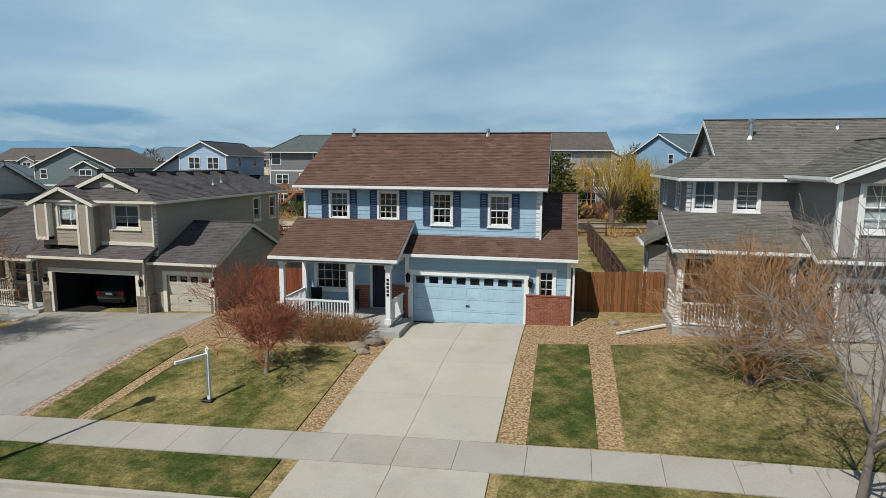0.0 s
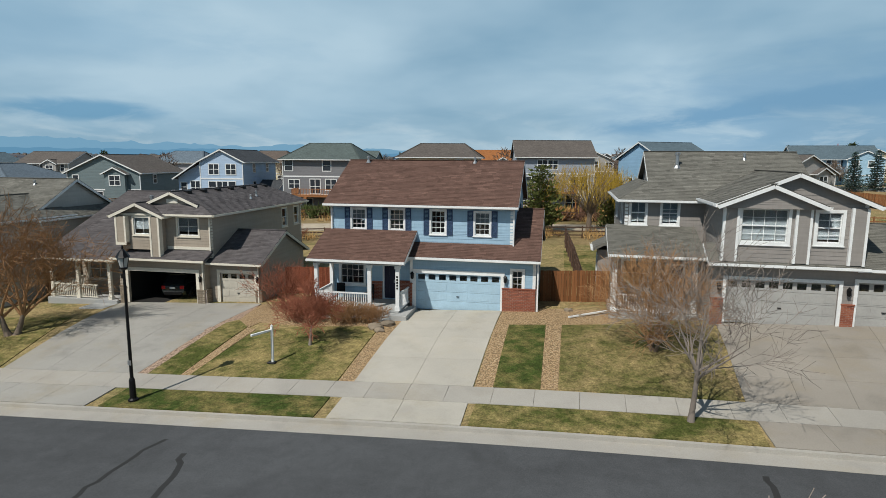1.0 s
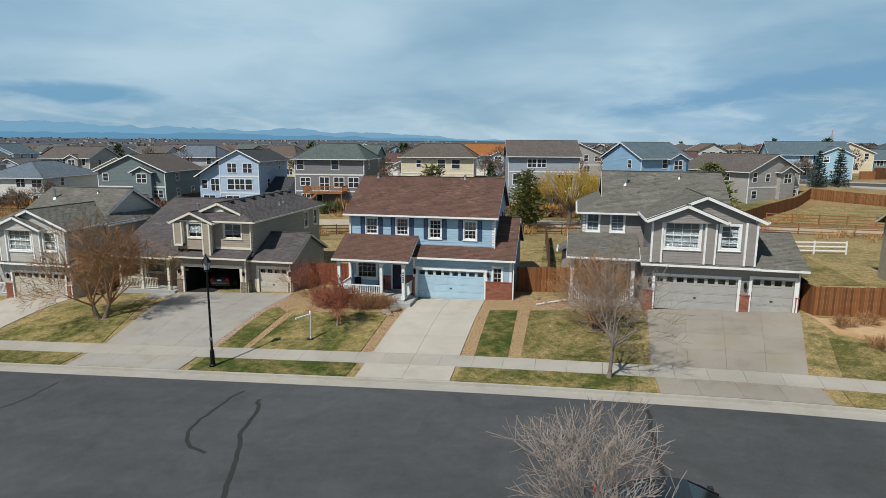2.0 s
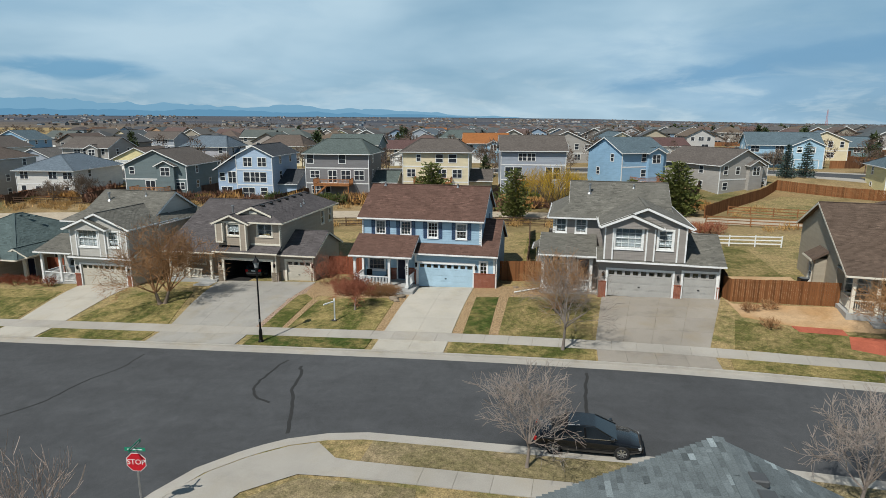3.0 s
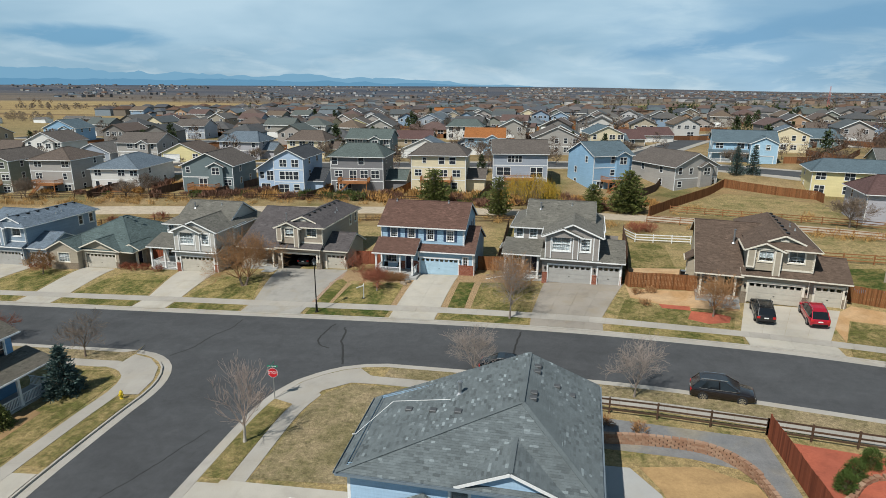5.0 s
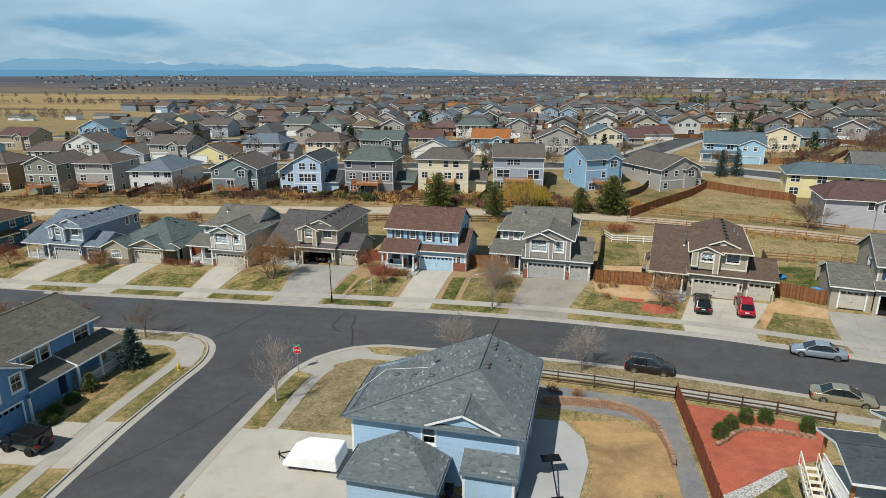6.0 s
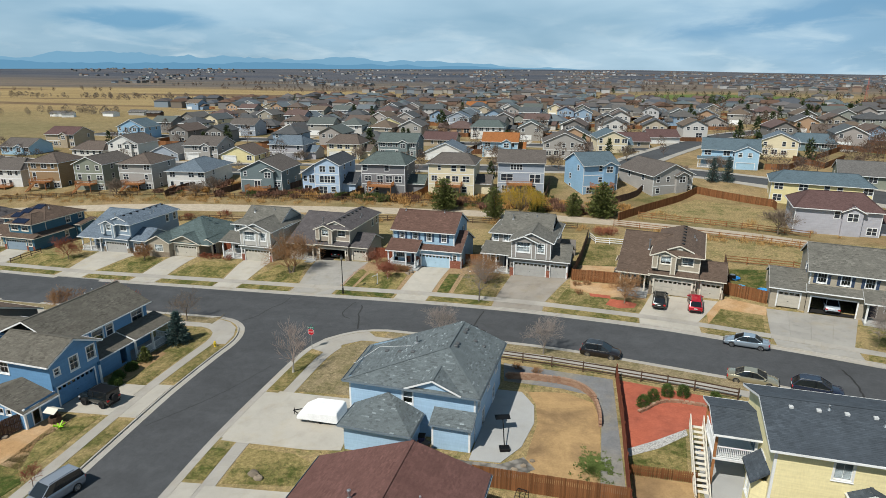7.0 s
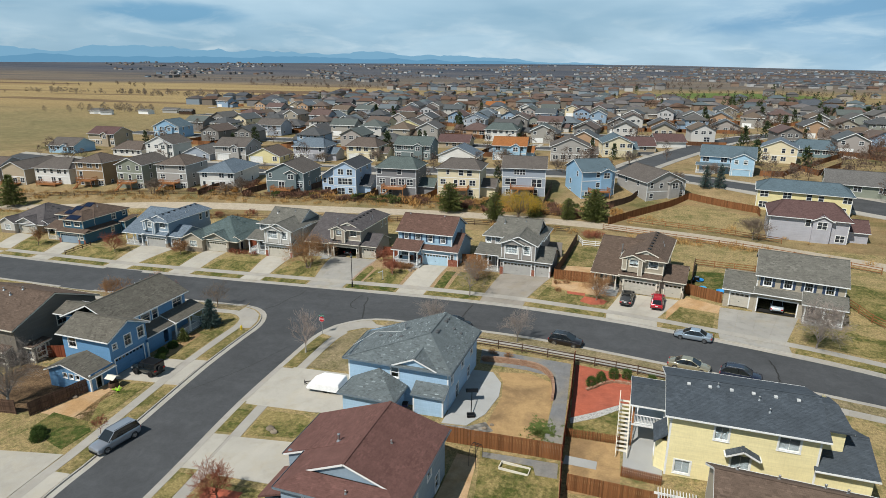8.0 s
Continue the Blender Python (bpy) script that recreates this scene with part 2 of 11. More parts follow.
def bark(name, c):
    s = Net(name, 0.9, spec=0.15)
    s.colour(s.mix(s.noise(5, 6, 0.65, stretch=(1, 1, 0.3)), tint(c, 0.55), tint(c, 1.3)))
    s.bump(s.noise(18, 5, stretch=(1, 1, 0.25)), 0.5, 0.02)
    return s.m


def foliage(name, c, spread=0.5):
    s = Net(name, 0.75, spec=0.2)
    s.colour(s.mix(s.noise(1.3, 4), s.ramp(s.island(), (0, tint(c, 1 - spread)), (0.6, c), (1, tint(c, 1 + spread))), tint(c, 0.7)))
    return s.m


def paint(name, c, metal=0.4):
    s = Net(name, 0.22, metal, 0.3)
    s.b.inputs["Coat Weight"].default_value, s.b.inputs["Coat Roughness"].default_value = 0.8, 0.02
    s.colour(s.mix(s.noise(2.0, 4), tint(c, 0.92), tint(c, 1.08)))
    return s.m


def asphalt(name, c):
    s = Net(name, 0.9, spec=0.3)
    big = s.ramp(s.noise(0.06, 6, 0.6, distort=0.8), (0.3, tint(c, 0.82)), (0.7, tint(c, 1.2)))
    lane = s.mix(s.ramp(s.noise(0.35, 5, 0.6, stretch=(0.15, 1, 1)), (0.45, 0.0), (0.75, 0.6)), big, tint(c, 1.3))
    oil = s.mix(s.ramp(s.noise(0.8, 5, 0.7), (0.66, 0.0), (0.8, 0.5)), lane, tint(c, 0.6))
    worn = s.shade(oil, s.grain(0.5, 6, 0.65, distort=0.8), 0.86, 1.14)
    s.colour(s.shade(s.shade(worn, s.grain(2.5, 5, 0.7), 0.92, 1.08), s.grain(26, 3, 0.7), 0.8, 1.22))
    s.bump(s.noise(90, 3), 0.35, 0.008)
    return s.m


def glazing(name):
    s = Net(name, 0.03, spec=0.5)
    s.b.inputs["Transmission Weight"].default_value = 1.0
    s.b.inputs["IOR"].default_value = 1.45
    s.colour((0.62, 0.67, 0.69))
    s.bump(s.noise(0.9, 2), 0.03, 0.01)
    return s.m


WHITE = plain("white_trim", (0.73, 0.74, 0.735), 0.5)
CREAM = plain("cream_trim", (0.66, 0.62, 0.53), 0.55)
GLASS = glazing("window_glass")
FARGLASS = plain("dark_window_glass", (0.03, 0.036, 0.045), 0.15, spec=0.4)
DARK = plain("interior_shade", (0.018, 0.017, 0.016), 0.9)
BLIND = plain("window_blind", (0.40, 0.43, 0.45), 0.8)
NAVY = plain("navy_shutter", (0.035, 0.06, 0.12), 0.6)
BLACKM = plain("black_metal", (0.015, 0.015, 0.016), 0.45, 0.6)
STEEL = plain("galvanised_steel", (0.42, 0.43, 0.44), 0.4, 0.85)
RUBBER = plain("tyre_rubber", (0.02, 0.02, 0.021), 0.85)
CONC = concrete("driveway_concrete", (0.43, 0.405, 0.355))
GREYCONC = concrete("old_grey_concrete", (0.33, 0.318, 0.292), 0.8)
TANCONC = concrete("tan_concrete", (0.295, 0.268, 0.232), 0.7)
WALKC = concrete("sidewalk_concrete", (0.36, 0.34, 0.305), 0.45)
KERBC = concrete("kerb_concrete", (0.38, 0.36, 0.325), 0.6)
PATIO = concrete("patio_concrete", (0.36, 0.365, 0.36), 0.3)
ROADM = asphalt("street_asphalt", (0.062, 0.065, 0.069))
SEAL = plain("crack_sealant", (0.030, 0.030, 0.030), 0.75)
LAWN = turf("spring_lawn", (0.072, 0.084, 0.022), (0.262, 0.208, 0.088), (0.185, 0.14, 0.066), 0.51)
GREENLAWN = turf("green_lawn", (0.050, 0.072, 0.017), (0.19, 0.155, 0.06), (0.14, 0.11, 0.05), 0.46)
STRAW = turf("straw_lawn", (0.10, 0.10, 0.032), (0.265, 0.205, 0.095), (0.20, 0.145, 0.075), 0.50)
YARD = turf("dry_yard", (0.125, 0.125, 0.045), (0.30, 0.228, 0.112), (0.265, 0.185, 0.098), 0.60)


def open_land(name):
    """Grassland, ploughed strips, scrub and far built-up land tinted with haze, by its place on the plain."""
    s = Net(name, 0.95, spec=0.05)
    x, y = s.axis(0), s.axis(1)
    warp = s.math("MULTIPLY_ADD", s.noise(0.004, 4), 260.0, -130.0)
    yy = s.math("ADD", y, warp)
    gold = s.mix(s.grain(0.012, 5, stretch=(0.35, 1, 1)), (0.335, 0.255, 0.125), (0.26, 0.185, 0.09))
    gold = s.mix(s.ramp(s.grain(0.011, 4, 0.5, stretch=(0.12, 1, 1)), (0.62, 0.0), (0.72, 1.0)), gold, (0.15, 0.10, 0.06))
    near = s.mix(s.grain(0.02, 6, 0.65), (0.17, 0.15, 0.075), (0.255, 0.20, 0.105))
    town = s.mix(s.grain(0.06, 5, 0.65, 3.2), s.mix(s.grain(0.11, 4), (0.095, 0.105, 0.04), (0.24, 0.16, 0.08)), (0.30, 0.22, 0.12))
    green = s.math("ADD", s.math("POWER", s.math("DIVIDE", s.math("ADD", x, -140.0), 110.0), 2.0), s.math("POWER", s.math("DIVIDE", s.math("ADD", y, -700.0), 90.0), 2.0))
    town = s.mix(s.ramp(green, (0.5, 1.0), (1.0, 0.0)), town, (0.11, 0.15, 0.045))
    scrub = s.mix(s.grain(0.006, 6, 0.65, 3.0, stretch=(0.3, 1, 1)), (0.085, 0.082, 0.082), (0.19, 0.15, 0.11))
    # bluish distance haze is put into the far plain's base colour
    hazed_plain = s.mix(s.grain(0.0022, 6, 0.7, 3.2, stretch=(0.22, 1, 1)), (0.05, 0.062, 0.085), (0.125, 0.118, 0.12))
    west = s.mix(s.ramp(s.math("DIVIDE", yy, 1000.0), (0.20, 0.0), (0.30, 1.0)), near, gold)
    edge = s.math("MULTIPLY_ADD", y, 0.12, 235.0)
    inside = s.ramp(s.math("DIVIDE", s.math("ADD", x, edge), 60.0), (0.0, 0.0), (1.0, 1.0))
    land = s.mix(inside, west, town)
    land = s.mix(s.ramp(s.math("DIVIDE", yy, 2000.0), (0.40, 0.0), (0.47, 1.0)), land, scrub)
    land = s.mix(s.ramp(s.math("DIVIDE", yy, 4000.0), (0.33, 0.0), (0.44, 1.0)), land, hazed_plain)
    tuft = s.shade(land, s.grain(0.35, 6, 0.65), 0.78, 1.22)
    s.colour(s.shade(tuft, s.grain(3.0, 4, 0.7), 0.7, 1.3))
    s.bump(s.noise(3.0, 4, 0.7), 0.5, 0.08)
    return s.m


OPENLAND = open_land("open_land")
DORMANT = turf("dormant_lawn", (0.17, 0.145, 0.075), (0.27, 0.215, 0.13), (0.23, 0.18, 0.11), 0.5)
TRAILM = plain("trail_gravel", (0.40, 0.34, 0.26), 0.9, vary=0.15)
ROCKS = gravel("river_rock", [(0.42, 0.285, 0.155), (0.52, 0.38, 0.22), (0.36, 0.235, 0.125), (0.58, 0.46, 0.30), (0.45, 0.30, 0.17)], 13)
PINKROCK = gravel("pink_rock", [(0.42, 0.30, 0.22), (0.50, 0.37, 0.29), (0.36, 0.24, 0.17)], 9)
GREYROCK = soil("grey_gravel", (0.185, 0.19, 0.195), (0.25, 0.23, 0.19), 0.22)
MULCH = soil("red_mulch", (0.40, 0.115, 0.07), (0.33, 0.10, 0.065), 0.24)
DIRT = soil("bare_dirt", (0.385, 0.255, 0.125), (0.235, 0.155, 0.082))
PALEDIRT = soil("pale_dirt", (0.46, 0.32, 0.19), (0.40, 0.25, 0.125), 0.2)
REDBRICK = brickwork("red_brick", (0.25, 0.085, 0.055), (0.47, 0.19, 0.115), (0.4, 0.36, 0.32))
MORTAR = plain("mortar", (0.44, 0.37, 0.32), 0.9)
STONE = brickwork("ledge_stone", (0.20, 0.165, 0.125), (0.38, 0.31, 0.23), (0.2, 0.18, 0.15))
CEDAR = wood("cedar_fence", (0.25, 0.115, 0.05))
OLDWOOD = wood("weathered_rail", (0.082, 0.05, 0.033))
DECK = wood("deck_wood", (0.34, 0.15, 0.06), along=(0.15, 1, 1))
BARK = bark("tree_bark", (0.20, 0.155, 0.12))
GREYBARK = bark("grey_bark", (0.23, 0.195, 0.17))
TWIG = bark("brown_twigs", (0.33, 0.185, 0.09))
REDTWIG = bark("red_twigs", (0.31, 0.115, 0.07))
PALETWIG = bark("pale_twigs", (0.29, 0.245, 0.215))
WHITEBARK = bark("whitish_bark", (0.46, 0.42, 0.37))
PINE = foliage("pine_needles", (0.135, 0.155, 0.045))
SPRUCE = foliage("blue_spruce_needles", (0.07, 0.115, 0.105))
WILLOW = foliage("willow_strands", (0.44, 0.29, 0.04), 0.35)
SHRUB = foliage("shrub_leaves", (0.075, 0.12, 0.028))

ROOF_BROWN = shingle("brown_shingles", (0.135, 0.080, 0.064), 0.6, 1.4)
ROOF_GREY = shingle("grey_shingles", (0.155, 0.15, 0.132))
ROOF_CHAR = shingle("charcoal_shingles", (0.108, 0.098, 0.10))
ROOF_SLATE = shingle("slate_grey_shingles", (0.135, 0.158, 0.166), 0.5, 2.3)
ROOF_TAUPE = shingle("taupe_shingles", (0.125, 0.09, 0.07))
ROOF_RED = shingle("maroon_shingles", (0.145, 0.075, 0.065), 0.75, 1.15)
ROOF_NAVY = shingle("dark_slate_shingles", (0.068, 0.082, 0.098), 0.7, 1.3)
ROOF_TEAL = shingle("teal_grey_shingles", (0.10, 0.135, 0.135))
ROOF_BLUE = shingle("blue_grey_shingles", (0.15, 0.19, 0.235))

# ---- terrain ----
def sm(a, b, v):
    t = np.clip((v - a) / (b - a), 0.0, 1.0)
    return t * t * (3 - 2 * t)


def street_z(x):
    return -0.85 + np.interp(x, [-200, -60, 60, 160], [-5.3, -2.68, 2.48, 4.5])


def ground_z(x, y):
    """The lie of the land: a street falling to the west, lots a little above it, a valley with a trail, a rise behind."""
    near = street_z(x) + 0.85 * sm(-13.5, -2.5, y)
    far = 0.9 + 0.012 * np.clip(x, -150, 150) + 2.2 * sm(58, 78, y) - 5.0 * sm(150, 700, y) - 8.0 * sm(700, 2500, y)
    b = sm(14, 48, y)
    return near * (1 - b) + far * b


# ---- mesh helpers ----
def link(name, bm, material, parent=None, label="", smooth=False):
    me = bpy.data.meshes.new(name)
    bm.to_mesh(me)
    bm.free()
    me.materials.append(material)
    if smooth:
        me.shade_smooth()
    ob = new(name, me)
    if parent:
        ob.parent = parent
    if label:
        ob["label"] = label
    return ob


def part(name, bm, material, parent, label="", smooth=False):
    return link(name, bm, material, parent, label, smooth)


def raw(name, verts, faces, material, parent=None, label="", smooth=False):
    me = bpy.data.meshes.new(name)
    me.from_pydata(verts, [], faces)
    me.materials.append(material)
    if smooth:
        me.shade_smooth()
    ob = new(name, me)
    if parent:
        ob.parent = parent
    if label:
        ob["label"] = label
    return ob


def thing(name, m, label, category, group="", kind=""):
    ob = new(name)
    ob.empty_display_size = 0.3
    ob.matrix_world = m
    return tagged(ob, label, category, group, kind)


def quad(bm, *pts):
    return bm.faces.new([bm.verts.new(p) for p in pts])


def box(bm, x0, x1, y0, y1, z0, z1):
    v = [bm.verts.new((x, y, z)) for z in (z0, z1) for y in (y0, y1) for x in (x0, x1)]
    for f in ((0, 2, 3, 1), (4, 5, 7, 6), (0, 1, 5, 4), (2, 6, 7, 3), (1, 3, 7, 5), (0, 4, 6, 2)):
        bm.faces.new([v[i] for i in f])


def beam(bm, p, q, w, h, up=(0, 0, 1)):
    """A bar of width w and height h from p to q."""
    p, q, up = Vector(p), Vector(q), Vector(up)
    d = (q - p).normalized()
    s = d.cross(up)
    s = s.normalized() if s.length > 1e-6 else Vector((1, 0, 0))
    u = s.cross(d).normalized()
    v = [bm.verts.new(c + s * a * w / 2 + u * b * h / 2) for c in (p, q) for a, b in ((-1, -1), (1, -1), (1, 1), (-1, 1))]
    for f in ((3, 2, 1, 0), (4, 5, 6, 7), (0, 1, 5, 4), (1, 2, 6, 5), (2, 3, 7, 6), (3, 0, 4, 7)):
        bm.faces.new([v[i] for i in f])


def tube(bm, p, q, r0, r1, n=8, cap=True):
    p, q = Vector(p), Vector(q)
    d = (q - p).normalized()
    s = d.orthogonal().normalized()
    t = d.cross(s)
    rings = [[bm.verts.new(c + (s * math.cos(a) + t * math.sin(a)) * r) for a in (2 * math.pi * i / n for i in range(n))] for c, r in ((p, r0), (q, r1))]
    for i in range(n):
        bm.faces.new((rings[0][i], rings[0][(i + 1) % n], rings[1][(i + 1) % n], rings[1][i]))
    if cap:
        bm.faces.new(rings[0][::-1]), bm.faces.new(rings[1])


def lathe(bm, profile, n=12, centre=(0, 0)):
    """Turn (radius, z) pairs about the upright axis."""
    rings = [[bm.verts.new((centre[0] + r * math.cos(2 * math.pi * i / n), centre[1] + r * math.sin(2 * math.pi * i / n), z)) for i in range(n)] for r, z in profile]
    for a, b in zip(rings, rings[1:]):
        for i in range(n):
            bm.faces.new((a[i], a[(i + 1) % n], b[(i + 1) % n], b[i]))
    bm.faces.new(rings[0][::-1]), bm.faces.new(rings[-1])


def bevelled(bm, width=0.02, segments=1):
    bmesh.ops.bevel(bm, geom=list(bm.edges), offset=width, segments=segments, affect="EDGES", profile=0.5)
    return bm


def sheet(name, outline, material, lift=0.0, step=1.5, skirt=0.0, parent=None, label="", category="", kind="structure"):
    """A flat piece of ground with the given outline, draped on the terrain, with an edge that goes down by skirt."""
    bm = bmesh.new()
    bm.faces.new([bm.verts.new((x, y, 0)) for x, y in outline])
    bm.normal_update()
    if list(bm.faces)[0].normal.z < 0:
        bmesh.ops.reverse_faces(bm, faces=list(bm.faces))
    xs, ys = [p[0] for p in outline], [p[1] for p in outline]
    for lo, hi, co, no in ((min(xs), max(xs), 0, (1, 0, 0)), (min(ys), max(ys), 1, (0, 1, 0))):
        n = int((hi - lo) / step)
        for i in range(1, n + 1):
            at = [0, 0, 0]
            at[co] = lo + (hi - lo) * i / (n + 1)
            bmesh.ops.bisect_plane(bm, geom=list(bm.verts) + list(bm.edges) + list(bm.faces), plane_co=at, plane_no=no)
    for v in bm.verts:
        v.co.z = float(ground_z(v.co.x, v.co.y)) + lift
    if skirt:
        rim = [e for e in bm.edges if e.is_boundary]
        made = bmesh.ops.extrude_edge_only(bm, edges=rim)
        for v in made["geom"]:
            if isinstance(v, bmesh.types.BMVert):
                v.co.z -= skirt
    ob = link(name, bm, material, parent, label)
    if not parent:
        tagged(ob, label, category, kind=kind)
    return ob


def ribbon(name, line, left, right, material, lift, drop=0.0, **tags):
    """A strip along a polyline, from its left offset to its right offset (metres to the left are positive)."""
    pts = [Vector(p) for p in line]
    verts, faces = [], []
    for i, p in enumerate(pts):
        d = (pts[min(i + 1, len(pts) - 1)] - pts[max(i - 1, 0)]).normalized()
        n = Vector((-d.y, d.x))
        for off, down in ((left, drop), (left, 0), (right, 0), (right, drop)):
            q = p + n * off
            verts.append((q.x, q.y, float(ground_z(q.x, q.y)) + lift - down))
    for i in range(len(pts) - 1):
        for k in range(3):
            a = i * 4 + k
            faces.append((a, a + 1, a + 5, a + 4))
    ob = raw(name, verts, faces, material)
    return tagged(ob, **tags) if tags else ob


def dense(line, step=2.0):
    out = []
    for (x0, y0), (x1, y1) in zip(line, line[1:]):
        n = max(1, int(math.hypot(x1 - x0, y1 - y0) / step))
        out += [(x0 + (x1 - x0) * i / n, y0 + (y1 - y0) * i / n) for i in range(n)]
    return out + [line[-1]]


def flowing(line, step=2.0):
    """A smooth curve through the points of a polyline."""
    p = [Vector(q) for q in line]
    p = [2 * p[0] - p[1]] + p + [2 * p[-1] - p[-2]]
    out = []
    for a, b, c, d in zip(p, p[1:], p[2:], p[3:]):
        n = max(1, int((c - b).length / step))
        for i in range(n):
            t = i / n
            q = 0.5 * (2 * b + (c - a) * t + (2 * a - 5 * b + 4 * c - d) * t * t + (3 * b - a - 3 * c + d) * t * t * t)
            out.append((q.x, q.y))
    return out + [tuple(line[-1])]

# ---- terrain sheet, streets, kerbs ----
def terrain():
    def steps(lo, hi, fine, grow):
        out, d = [], fine
        v = lo
        while v < hi:
            out.append(v)
            v += d
            d *= grow
        return out + [hi]

    right = steps(0, 4700, 4.0, 1.07)
    xs = [-v for v in right[:0:-1]] + right
    ys = [-v for v in steps(0, 900, 6.0, 1.15)[:0:-1]] + steps(0, 80, 2.0, 1.0) + steps(80, 4700, 4.0, 1.08)[1:]
    verts = []
    for y in ys:
        for x in xs:
            hollow = 0.22 * float(1 - sm(18, 26, y))
            far = float(sm(90, 300, math.hypot(x, y)))
            west = 38.0 * float(sm(1400, 4700, math.hypot(x, y)) * (1 - sm(-0.15, 0.45, math.atan2(x, max(y, 1.0)))))
            verts.append((x, y, west + float(ground_z(x, y)) - hollow + far * 0.5 * noise.noise((x * 0.01, y * 0.01, 0))))
    n = len(xs)
    faces = [(j * n + i, j * n + i + 1, (j + 1) * n + i + 1, (j + 1) * n + i) for j in range(len(ys) - 1) for i in range(n - 1)]
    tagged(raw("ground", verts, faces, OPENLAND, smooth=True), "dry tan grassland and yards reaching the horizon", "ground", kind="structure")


terrain()

NK = [(-220, -13.0), (-60, -13.0), (-10, -13.0), (5, -13.05), (14, -13.4), (22, -14.0), (35, -15.8), (42, -17.3), (58, -21.6), (68, -24.8), (90, -33), (150, -58)]
SK = [(3, -24.5), (10, -24.8), (25, -25.6), (44, -29.2), (62, -32.8), (68, -34.4), (90, -42.5), (150, -67)]
EK = [(6, -150), (0.5, -90), (-1.7, -67), (-2.5, -60), (-3.7, -49.7), (-4.3, -38), (-4.4, -33), (-4.0, -30), (-3.3, -28.2), (-2.1, -26.8), (-0.5, -25.5), (1.2, -24.8), (3, -24.5)]
WK = [(-220, -25), (-60, -25), (-26, -24.8), (-22, -24.9), (-19.6, -25.6), (-17.6, -27.2), (-16.3, -29.6), (-15.8, -32), (-15.7, -35), (-15.3, -41), (-14.8, -46), (-13.2, -57), (-12.2, -64), (-11.6, -70), (-8.5, -90), (-3, -150)]
north_kerb, south_kerb, east_kerb, west_kerb = flowing(NK), flowing(SK), flowing(EK, 1.0), flowing(WK, 1.0)
south_east = east_kerb[:-1] + south_kerb

sheet("road", [(-220, -150), (160, -150), (160, -12.8), (-220, -12.8)], ROADM, -0.15, 12, label="dark grey asphalt street with sealed cracks", category="street")


def block(name, edge, back, material, label):
    """Yards between a kerb line and a line behind it, which has the same number of points."""
    rows = 14
    verts, faces = [], []
    for (x0, y0), (x1, y1) in zip(edge, back):
        for j in range(rows + 1):
            t = j / rows
            x, y = x0 + (x1 - x0) * t, y0 + (y1 - y0) * t
            verts.append((x, y, float(ground_z(x, y)) - 0.01))
    k = rows + 1
    for i in range(len(edge) - 1):
        for j in range(rows):
            faces.append((i * k + j, (i + 1) * k + j, (i + 1) * k + j + 1, i * k + j + 1))
    tagged(raw(name, verts, faces, material), label, "yard", kind="structure")


block("yard_north", north_kerb, [(x, -2.2) for x, y in north_kerb], YARD, "dry straw front yards along the street")
block("yard_back", [(x, -2.2) for x, y in north_kerb], [(x, 25.5) for x, y in north_kerb], YARD, "dry straw back yards behind the houses")
sheet("yard_corner", south_east + [(150, -150)], YARD, -0.005, 9, label="dry straw yards on the street corner", category="yard")
sheet("yard_west", west_kerb + [(-220, -150)], YARD, -0.005, 9, label="dry straw yards west of the side street", category="yard")

for line, side, who in ((north_kerb, 1, "north"), (south_east, -1, "south"), (west_kerb, -1, "west")):
    a, b, c = 0.0, -0.16 * side, -0.92 * side
    lo, hi = (b, a) if side > 0 else (a, b)
    ribbon("kerb_" + who, line, hi, lo, KERBC, 0.012, 0.25, label="pale concrete kerb along the asphalt street", category="kerb", kind="structure")
    lo, hi = (c, b) if side > 0 else (b, c)
    ribbon("gutter_" + who, line, hi, lo, KERBC, -0.128, 0.1, label="worn concrete gutter pan beside the kerb", category="gutter", kind="structure")


def offset(line, d):
    """Move a polyline d metres to its left."""
    p = [Vector(q) for q in line]
    out = []
    for i, q in enumerate(p):
        t = (p[min(i + 1, len(p) - 1)] - p[max(i - 1, 0)]).normalized()
        out.append((q.x - t.y * d, q.y + t.x * d))
    return out


def slab(parent, a, b, c, d, material, lift, gap=0.008):
    """One concrete slab with corners a b c d, draped on the land."""
    q = [Vector(p) for p in (a, b, c, d)]
    mid = sum(q, Vector((0, 0))) / 4
    q = [p + (mid - p).normalized() * gap for p in q]
    n = max(1, int(max((q[0] - q[3]).length, (q[1] - q[2]).length) / 1.6))
    verts, faces = [], []
    for i in range(n + 1):
        for p in (q[0].lerp(q[3], i / n), q[1].lerp(q[2], i / n)):
            z = float(ground_z(p.x, p.y)) + lift
            verts += [(p.x, p.y, z), (p.x, p.y, z - 0.1)]
    for i in range(n):
        k = i * 4
        faces += [(k, k + 2, k + 6, k + 4), (k + 1, k, k + 4, k + 5), (k + 2, k + 3, k + 7, k + 6)]
    faces += [(1, 3, 2, 0), (4 * n, 4 * n + 2, 4 * n + 3, 4 * n + 1)]
    return raw("slab", verts, faces, material, parent)


